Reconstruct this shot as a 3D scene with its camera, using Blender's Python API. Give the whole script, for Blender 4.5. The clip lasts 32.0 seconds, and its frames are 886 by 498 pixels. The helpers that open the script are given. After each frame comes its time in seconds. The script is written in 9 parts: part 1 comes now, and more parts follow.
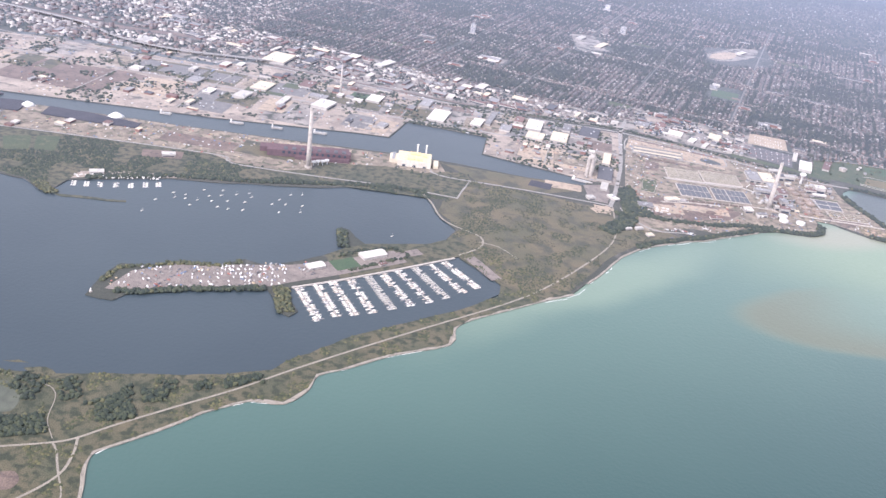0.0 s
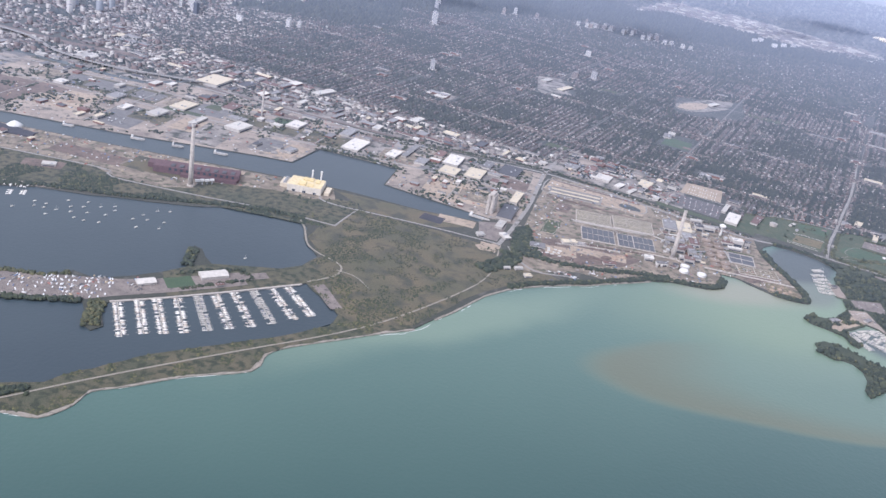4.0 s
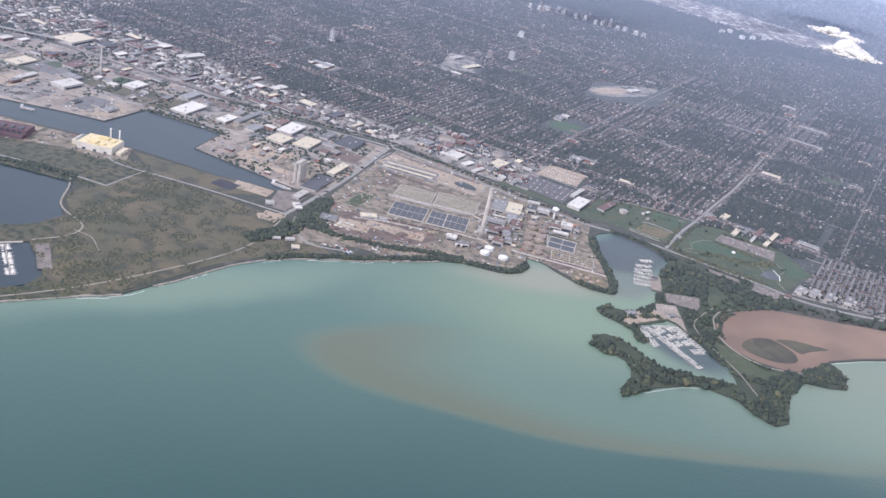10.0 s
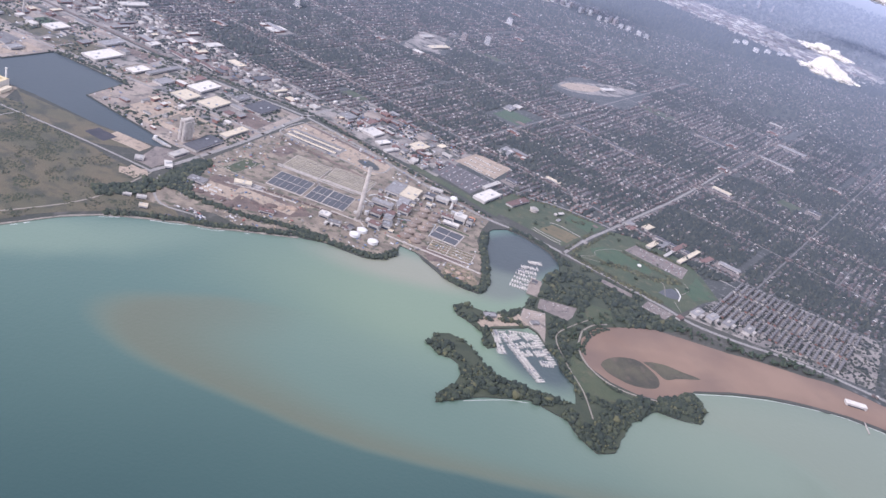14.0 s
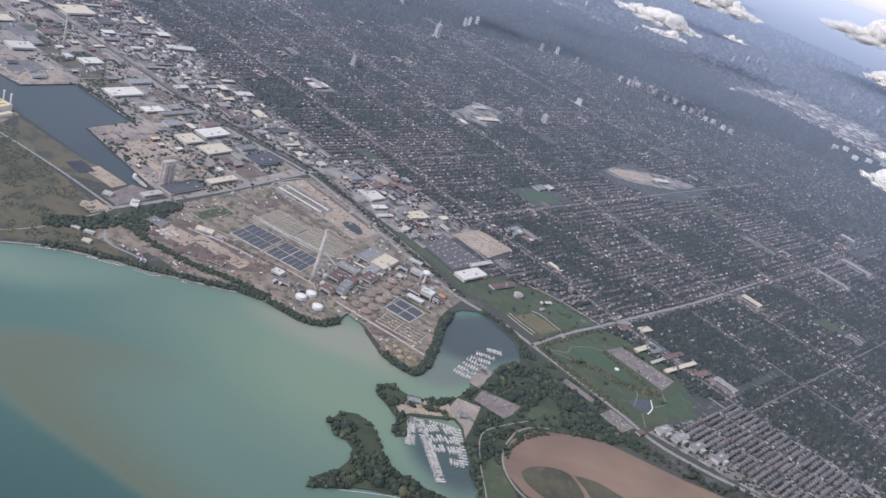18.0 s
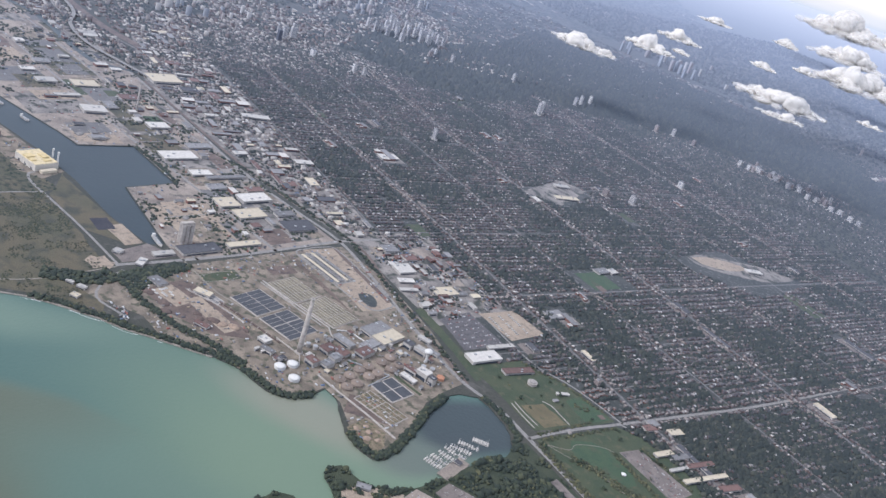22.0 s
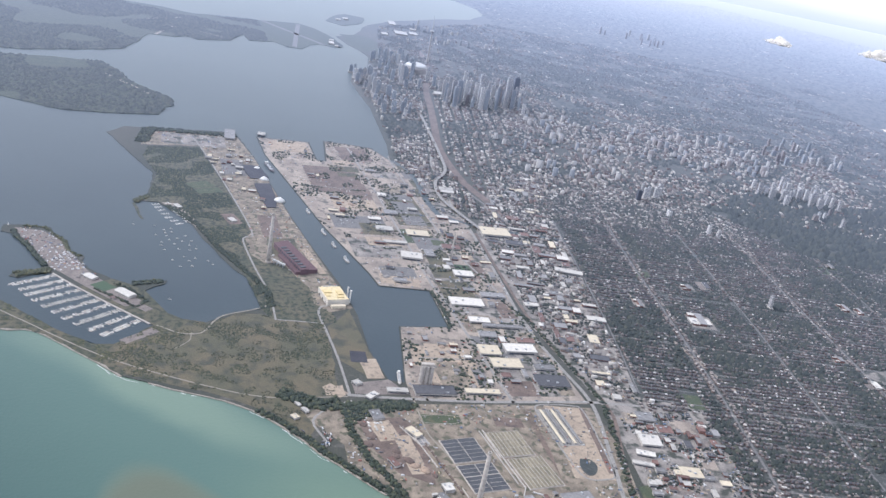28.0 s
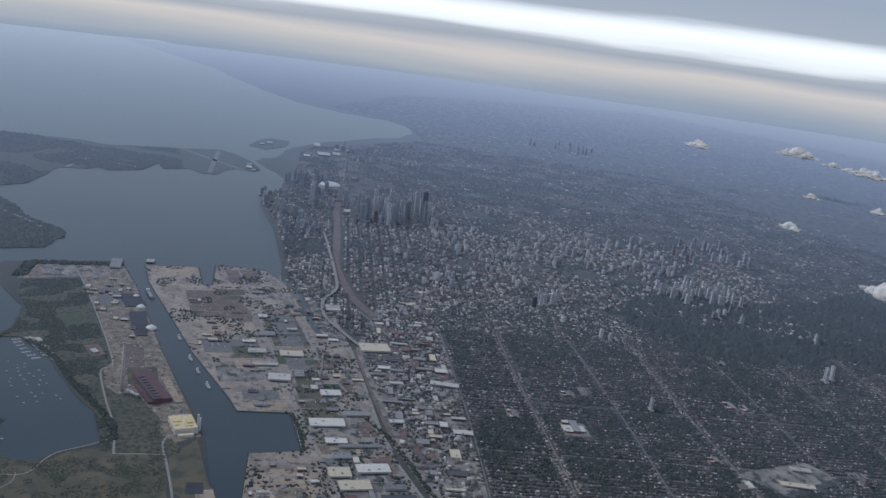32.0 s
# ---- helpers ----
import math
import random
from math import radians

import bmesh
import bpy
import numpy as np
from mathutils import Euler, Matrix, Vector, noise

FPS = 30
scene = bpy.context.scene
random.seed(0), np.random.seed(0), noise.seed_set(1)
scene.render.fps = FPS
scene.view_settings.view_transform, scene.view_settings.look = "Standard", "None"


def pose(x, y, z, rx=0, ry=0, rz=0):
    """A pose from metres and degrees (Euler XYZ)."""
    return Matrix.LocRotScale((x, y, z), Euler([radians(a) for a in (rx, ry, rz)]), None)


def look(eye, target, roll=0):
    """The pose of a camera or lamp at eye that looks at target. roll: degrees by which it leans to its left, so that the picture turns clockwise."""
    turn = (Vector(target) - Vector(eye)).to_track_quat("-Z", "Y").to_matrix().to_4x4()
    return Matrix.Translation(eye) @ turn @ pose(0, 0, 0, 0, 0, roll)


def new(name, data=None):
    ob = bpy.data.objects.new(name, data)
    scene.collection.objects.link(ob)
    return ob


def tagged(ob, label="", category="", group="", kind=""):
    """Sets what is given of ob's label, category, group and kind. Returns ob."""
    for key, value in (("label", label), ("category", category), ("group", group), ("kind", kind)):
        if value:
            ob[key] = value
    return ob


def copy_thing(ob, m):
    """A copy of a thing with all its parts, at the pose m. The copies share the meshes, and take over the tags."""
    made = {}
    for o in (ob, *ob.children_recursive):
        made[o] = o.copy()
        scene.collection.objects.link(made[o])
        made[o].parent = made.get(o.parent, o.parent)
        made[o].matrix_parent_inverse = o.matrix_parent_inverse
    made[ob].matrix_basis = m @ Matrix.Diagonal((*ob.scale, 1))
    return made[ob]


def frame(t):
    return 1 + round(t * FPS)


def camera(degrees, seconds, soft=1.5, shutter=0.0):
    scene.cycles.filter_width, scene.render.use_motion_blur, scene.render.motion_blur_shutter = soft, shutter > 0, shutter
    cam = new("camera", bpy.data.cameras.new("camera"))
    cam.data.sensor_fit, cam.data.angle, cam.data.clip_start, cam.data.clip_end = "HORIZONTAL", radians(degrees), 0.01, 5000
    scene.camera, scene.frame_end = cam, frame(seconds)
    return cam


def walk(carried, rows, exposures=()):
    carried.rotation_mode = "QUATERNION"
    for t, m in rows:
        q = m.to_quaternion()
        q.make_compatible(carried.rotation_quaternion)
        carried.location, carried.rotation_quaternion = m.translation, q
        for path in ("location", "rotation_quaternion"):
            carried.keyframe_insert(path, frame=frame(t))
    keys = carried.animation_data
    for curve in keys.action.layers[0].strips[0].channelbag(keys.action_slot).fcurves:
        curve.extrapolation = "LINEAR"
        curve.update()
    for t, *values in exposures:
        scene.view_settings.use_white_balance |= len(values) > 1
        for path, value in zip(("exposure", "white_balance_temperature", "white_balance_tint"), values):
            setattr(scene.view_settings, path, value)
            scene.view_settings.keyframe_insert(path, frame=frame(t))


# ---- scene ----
cam = camera(51.7, 32.0)
PATH = [
    (0, (0.09, -1.412, 136.648), (-0.111, 0.369, 135.759), 8.2),
    (0.5, (7.347, 1.276, 136.649), (7.136, 3.066, 135.783), 8.7),
    (1, (15.439, 4.247, 136.272), (15.214, 6.046, 135.427), 9.4),
    (1.5, (23.547, 6.279, 135.949), (23.304, 8.082, 135.118), 9.6),
    (2, (31.267, 8.79, 136.059), (31.01, 10.591, 135.228), 9.5),
    (2.5, (38.752, 12.032, 136.137), (38.486, 13.833, 135.309), 9.8),
    (4.5, (68.26, 23.617, 135.607), (67.922, 25.416, 134.8), 10.3),
    (5, (75.645, 26.753, 135.392), (75.294, 28.553, 134.593), 10.4),
    (5.5, (83.881, 30.224, 134.976), (83.512, 32.023, 134.184), 10.4),
    (6, (91.549, 33.444, 134.638), (91.167, 35.245, 133.857), 10.4),
    (6.5, (98.152, 36.792, 134.673), (97.768, 38.599, 133.906), 10.5),
    (7, (105.549, 40.369, 134.878), (105.157, 42.174, 134.111), 10.4),
    (7.5, (112.207, 43.964, 135.066), (111.807, 45.764, 134.292), 10.4),
    (8, (119.442, 47.906, 135.384), (119.034, 49.701, 134.603), 10.6),
    (8.5, (125.955, 51.634, 135.227), (125.564, 53.425, 134.428), 10.5),
    (9, (132.35, 55.125, 135.536), (131.982, 56.908, 134.707), 10.8),
    (9.5, (139.415, 59.138, 135.602), (139.03, 60.912, 134.761), 11.4),
    (10, (146.038, 63.536, 136.155), (145.638, 65.305, 135.312), 11.9),
    (10.5, (152.211, 66.904, 136.728), (151.799, 68.673, 135.891), 12.5),
    (11, (159.181, 71.055, 137.039), (158.755, 72.824, 136.209), 12.8),
    (11.5, (166.186, 75.924, 137.517), (165.761, 77.667, 136.632), 13.1),
    (12, (172.184, 80.822, 138.154), (171.773, 82.512, 137.168), 13.5),
    (12.5, (177.714, 85.656, 138.77), (177.33, 87.349, 137.776), 14.5),
    (13, (184.3, 90.987, 139.285), (183.897, 92.712, 138.355), 15.7),
    (13.5, (191.003, 95.696, 139.741), (190.559, 97.425, 138.838), 16.5),
    (14, (196.993, 99.818, 140.278), (196.515, 101.546, 139.392), 17.1),
    (14.5, (202.922, 104.699, 140.665), (202.415, 106.428, 139.796), 17.7),
    (15, (207.779, 110.025, 141.497), (207.241, 111.753, 140.645), 18.5),
    (15.5, (212.407, 115.29, 142.779), (211.83, 117.013, 141.942), 18.8),
    (17.5, (233.075, 134.685, 149.048), (232.348, 136.357, 148.226), 19.6),
    (18, (237.595, 140.267, 150.249), (236.825, 141.915, 149.418), 20.0),
    (18.5, (241.871, 146.175, 151.651), (241.017, 147.785, 150.826), 19.2),
    (19, (247.124, 151.843, 152.489), (246.205, 153.425, 151.68), 18.2),
    (19.5, (252.101, 157.618, 153.457), (251.153, 159.184, 152.652), 18.0),
    (20, (256.272, 163.585, 154.319), (255.285, 165.126, 153.512), 18.4),
    (20.5, (260.861, 169.618, 155.424), (259.834, 171.131, 154.615), 18.8),
    (21, (264.683, 175.562, 156.288), (263.624, 177.057, 155.487), 18.7),
    (21.5, (268.237, 181.533, 157.459), (267.148, 183.013, 156.669), 18.4),
    (22, (271.597, 187.564, 158.735), (270.473, 189.019, 157.946), 18.2),
    (22.5, (274.93, 193.966, 159.854), (273.783, 195.352, 158.98), 17.7),
    (23, (278.229, 200.618, 161.723), (277.075, 201.781, 160.575), 15.0),
    (23.5, (281.901, 207.901, 163.081), (280.685, 208.885, 161.835), 12.8),
    (24, (285.208, 213.296, 164.291), (283.879, 214.289, 163.174), 13.4),
    (24.5, (288.399, 219.175, 165.977), (287.024, 220.159, 164.911), 13.2),
    (26.5, (299.392, 244.497, 170.25), (297.93, 245.38, 169.209), 13.1),
    (27, (301.601, 250.658, 170.795), (300.101, 251.513, 169.786), 12.9),
    (27.5, (303.856, 257.129, 171.958), (302.269, 257.923, 171.035), 12.4),
    (28, (307.194, 263.333, 172.937), (305.43, 263.955, 172.228), 10.7),
    (28.5, (307.742, 269.611, 173.58), (305.932, 270.162, 172.933), 8.1),
    (29, (310.405, 275.941, 174.648), (308.566, 276.488, 174.082), 6.9),
    (29.5, (311.314, 282.198, 175.595), (309.466, 282.728, 175.047), 7.2),
    (30, (311.704, 289.17, 175.967), (309.852, 289.698, 175.428), 6.7),
    (30.5, (314.203, 295.366, 177.208), (312.371, 295.969, 176.68), 5.7),
    (31, (315.954, 301.903, 178.308), (314.147, 302.589, 177.795), 4.7),
    (31.5, (317.435, 308.511, 179.546), (315.631, 309.208, 179.036), 6.5),
    (32, (318.409, 315.006, 180.388), (316.582, 315.674, 179.923), 7.8),
]
EXPOSURES = [(0, 1.13, 6350, 20), (1, 0.82, 6100, 18), (2, 0.68, 6050, 18), (6, 0.46, 6030, 16), (8, 0.16, 6000, 16), (9, 0.5, 6100, 17), (10, 0.58, 6050, 17), (11, 0.56, 6000, 18), (12, 0.97, 6120, 23), (13, 0.82, 6100, 28), (15, 0.5, 6000, 17), (19, 0.22, 6000, 14), (22, 0.3, 5950, 13), (23, 0.62, 6250, 18),
             (23.5, 1.0, 6350, 19), (24.5, 1.3, 6300, 24), (27, 1.22, 6350, 18), (28, 0.6, 6050, 12), (29, 0.0, 5900, 8), (30, -0.53, 5850, 8), (30.5, -0.5, 5700, 8), (31.5, -0.68, 5650, 8), (32, -0.76, 5600, 8)]
walk(cam, [(t, look(eye, target, roll)) for t, eye, target, roll in PATH], EXPOSURES)

# One unit of this model stands for ten metres of the real shore, so that the whole flight and the far horizon fit in it.
# ---- world, sun ----
SUN_ELEV, SUN_AZ = radians(42), radians(215)
world = bpy.data.worlds.new("world")
scene.world = world
world.use_nodes = True
wn, wl = world.node_tree.nodes, world.node_tree.links
wn.clear()
w_out = wn.new("ShaderNodeOutputWorld")
w_bg = wn.new("ShaderNodeBackground")
w_bg.inputs["Strength"].default_value = 0.1
w_sky = wn.new("ShaderNodeTexSky")
w_sky.sky_type = "NISHITA"
w_sky.sun_disc = False
w_sky.sun_elevation, w_sky.sun_rotation = SUN_ELEV, SUN_AZ
w_sky.altitude, w_sky.dust_density = 1500, 2.0
w_geo = wn.new("ShaderNodeTexCoord")
w_sep = wn.new("ShaderNodeSeparateXYZ")
w_map = wn.new("ShaderNodeMapping")
w_map.inputs["Scale"].default_value = (1.6, 1.6, 22.0)
w_noise = wn.new("ShaderNodeTexNoise")
w_noise.inputs["Scale"].default_value = 1.5
w_noise.inputs["Detail"].default_value = 6.0
w_add = wn.new("ShaderNodeMath")
w_add.operation = "MULTIPLY_ADD"
w_add.inputs[1].default_value = 0.03
w_ramp = wn.new("ShaderNodeMapRange")
w_ramp.inputs["From Min"].default_value, w_ramp.inputs["From Max"].default_value = -0.10, 0.16
w_col = wn.new("ShaderNodeValToRGB")
stops = [(0.0, (4.0, 4.9, 6.4)), (0.16, (4.8, 5.7, 7.2)), (0.215, (6.6, 7.1, 8.0)), (0.27, (10.0, 9.4, 8.9)), (0.318, (13.6, 11.6, 10.0)), (0.345, (10.0, 9.4, 9.1)), (0.372, (7.6, 7.6, 8.1)),
         (0.405, (9.0, 9.0, 9.2)), (0.43, (19, 18.2, 17.2)), (0.475, (23, 22.2, 20.8)), (0.51, (17, 16.6, 16.0)), (0.545, (7.8, 7.9, 8.4)), (0.66, (7.0, 7.2, 7.9)), (1.0, (8.0, 8.2, 8.8))]
while len(w_col.color_ramp.elements) < len(stops):
    w_col.color_ramp.elements.new(0.5)
for el, (p, c) in zip(w_col.color_ramp.elements, stops):
    el.position, el.color = p, (c[0], c[1], c[2], 1)
w_mix = wn.new("ShaderNodeMix")
w_mix.data_type = "RGBA"
w_mix.inputs[0].default_value = 0.8
wl.new(w_geo.outputs["Generated"], w_sep.inputs[0])
wl.new(w_geo.outputs["Generated"], w_map.inputs["Vector"])
wl.new(w_map.outputs["Vector"], w_noise.inputs["Vector"])
wl.new(w_noise.outputs["Fac"], w_add.inputs[0])
w_off = wn.new("ShaderNodeMath")
w_off.operation = "ADD"
w_off.inputs[1].default_value = -0.015
wl.new(w_sep.outputs["Z"], w_off.inputs[0])
wl.new(w_off.outputs[0], w_add.inputs[2])
wl.new(w_add.outputs[0], w_ramp.inputs["Value"])
wl.new(w_ramp.outputs["Result"], w_col.inputs["Fac"])
wl.new(w_sky.outputs["Color"], w_mix.inputs[6])
wl.new(w_col.outputs["Color"], w_mix.inputs[7])
wl.new(w_mix.outputs[2], w_bg.inputs["Color"])
wl.new(w_bg.outputs[0], w_out.inputs["Surface"])

sun_data = bpy.data.lights.new("sun", "SUN")
sun_data.energy, sun_data.angle, sun_data.color = 2.3, radians(25), (1.0, 0.93, 0.85)
sun = new("sun", sun_data)
sun_dir = Vector((math.sin(SUN_AZ) * math.cos(SUN_ELEV), math.cos(SUN_AZ) * math.cos(SUN_ELEV), math.sin(SUN_ELEV)))
sun.rotation_euler = sun_dir.to_track_quat("Z", "Y").to_euler()
sun.location = (0, 0, 400)

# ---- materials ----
# Strength of the aerial haze put into the materials as gloss.
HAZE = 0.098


def nodes_of(name):
    m = bpy.data.materials.new(name)
    m.use_nodes = True
    n, l = m.node_tree.nodes, m.node_tree.links
    n.clear()
    return m, n, l


def math_node(n, l, op, a, b=None):
    x = n.new("ShaderNodeMath")
    x.operation = op
    for k, v in ((0, a), (1, b)):
        if v is None:
            continue
        if isinstance(v, (int, float)):
            x.inputs[k].default_value = v
        else:
            l.new(v, x.inputs[k])
    return x.outputs[0]


def mix_rgb(n, l, fac, a, b, how="MIX"):
    x = n.new("ShaderNodeMix")
    x.data_type, x.blend_type = "RGBA", how
    for k, v in ((0, fac), (6, a), (7, b)):
        if isinstance(v, (int, float)):
            x.inputs[k].default_value = v
        elif isinstance(v, tuple):
            x.inputs[k].default_value = (*v, 1)
        else:
            l.new(v, x.inputs[k])
    return x.outputs[2]


def noise_fac(n, l, scale, lo=0.35, hi=0.65, detail=4.0, vector=None):
    t = n.new("ShaderNodeTexNoise")
    t.inputs["Scale"].default_value, t.inputs["Detail"].default_value = scale, detail
    if vector is None:
        vector = n.new("ShaderNodeNewGeometry").outputs["Position"]
    l.new(vector, t.inputs["Vector"])
    r = n.new("ShaderNodeMapRange")
    r.inputs["From Min"].default_value, r.inputs["From Max"].default_value = lo, hi
    l.new(t.outputs["Fac"], r.inputs["Value"])
    return r.outputs["Result"]


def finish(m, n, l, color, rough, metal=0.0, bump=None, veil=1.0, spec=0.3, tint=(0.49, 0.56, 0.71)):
    """The surface under painted distance haze, a dull sky gloss growing towards grazing view."""
    p = n.new("ShaderNodeBsdfPrincipled")
    if isinstance(color, tuple):
        p.inputs["Base Color"].default_value = (*color, 1)
    else:
        l.new(color, p.inputs["Base Color"])
    p.inputs["Roughness"].default_value, p.inputs["Metallic"].default_value = rough, metal
    p.inputs["Specular IOR Level"].default_value = spec
    if bump is not None:
        b = n.new("ShaderNodeBump")
        b.inputs["Strength"].default_value, b.inputs["Distance"].default_value = bump[1], bump[2]
        l.new(bump[0], b.inputs["Height"])
        l.new(b.outputs[0], p.inputs["Normal"])
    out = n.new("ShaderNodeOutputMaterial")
    # Fixed up normal, so the haze follows view slope, not the surface.
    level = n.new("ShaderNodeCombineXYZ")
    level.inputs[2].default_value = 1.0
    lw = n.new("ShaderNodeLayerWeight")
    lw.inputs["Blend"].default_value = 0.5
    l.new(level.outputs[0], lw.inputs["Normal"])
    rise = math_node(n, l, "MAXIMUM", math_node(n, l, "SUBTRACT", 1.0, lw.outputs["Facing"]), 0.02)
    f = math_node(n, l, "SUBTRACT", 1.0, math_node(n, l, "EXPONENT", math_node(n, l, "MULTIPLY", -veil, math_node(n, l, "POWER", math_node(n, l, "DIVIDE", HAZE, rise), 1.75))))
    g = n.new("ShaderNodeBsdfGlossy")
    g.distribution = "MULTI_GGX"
    # The haze gloss pales towards the horizon.
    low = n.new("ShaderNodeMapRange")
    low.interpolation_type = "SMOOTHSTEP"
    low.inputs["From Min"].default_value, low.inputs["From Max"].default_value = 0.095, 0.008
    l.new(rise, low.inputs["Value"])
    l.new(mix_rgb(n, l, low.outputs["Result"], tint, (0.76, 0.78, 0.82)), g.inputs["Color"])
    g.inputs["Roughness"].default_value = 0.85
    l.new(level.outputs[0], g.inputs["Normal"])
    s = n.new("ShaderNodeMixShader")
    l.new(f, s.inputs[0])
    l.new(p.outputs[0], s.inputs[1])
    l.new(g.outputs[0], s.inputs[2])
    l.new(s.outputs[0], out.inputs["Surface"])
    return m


def ground_mat(name, a, b, scale, c=None, scale2=0.6, fine=3.0, rough=0.95, veil=1.0, c_lo=0.55, c_hi=0.68, grainy=0.55):
    """Two broad tones, a third in patches, and fine grain over all."""
    m, n, l = nodes_of(name)
    col = mix_rgb(n, l, noise_fac(n, l, scale), a, b)
    if c is not None:
        col = mix_rgb(n, l, noise_fac(n, l, scale2, c_lo, c_hi, 6.0), col, c)
    grain = noise_fac(n, l, fine, 0.3, 0.7, 5.0)
    col = mix_rgb(n, l, grainy, col, mix_rgb(n, l, grain, (0.35, 0.35, 0.35), (1.0, 1.0, 1.0)), "MULTIPLY")
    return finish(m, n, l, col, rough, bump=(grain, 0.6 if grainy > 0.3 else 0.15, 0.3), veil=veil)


def island_mat(name, tones, rough=0.85, veil=1.0, fine=1.5):
    """One tone for each loose piece, with grain."""
    m, n, l = nodes_of(name)
    r = n.new("ShaderNodeValToRGB")
    r.color_ramp.interpolation = "CONSTANT"
    while len(r.color_ramp.elements) < len(tones):
        r.color_ramp.elements.new(0.5)
    at = 0.0
    for el, (share, c) in zip(r.color_ramp.elements, tones):
        el.position, el.color = at, (*c, 1)
        at += share
    l.new(n.new("ShaderNodeNewGeometry").outputs["Random Per Island"], r.inputs["Fac"])
    col = mix_rgb(n, l, 0.5, r.outputs["Color"], mix_rgb(n, l, noise_fac(n, l, fine, 0.3, 0.7, 5.0), (0.5, 0.5, 0.5), (1, 1, 1)), "MULTIPLY")
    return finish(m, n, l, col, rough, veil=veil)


def paint(name, c, rough=0.6, metal=0.0, wear=0.35, scale=0.8, veil=1.0, spread=0.0):
    """A painted or bare surface with weathering; spread shifts it from object to object."""
    m, n, l = nodes_of(name)
    d = tuple(v * (1 - wear) for v in c)
    col = mix_rgb(n, l, noise_fac(n, l, scale, 0.4, 0.72, 6.0), c, d)
    if spread:
        oi = n.new("ShaderNodeObjectInfo")
        k = math_node(n, l, "ADD", math_node(n, l, "MULTIPLY", oi.outputs["Random"], spread), 1 - spread)
        cc = n.new("ShaderNodeCombineXYZ")
        for i in range(3):
            l.new(k, cc.inputs[i])
        col = mix_rgb(n, l, 1.0, col, cc.outputs[0], "MULTIPLY")
    col = mix_rgb(n, l, 0.35, col, mix_rgb(n, l, noise_fac(n, l, scale * 7, 0.3, 0.7, 5.0), (0.55, 0.55, 0.55), (1, 1, 1)), "MULTIPLY")
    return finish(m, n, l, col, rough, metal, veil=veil)


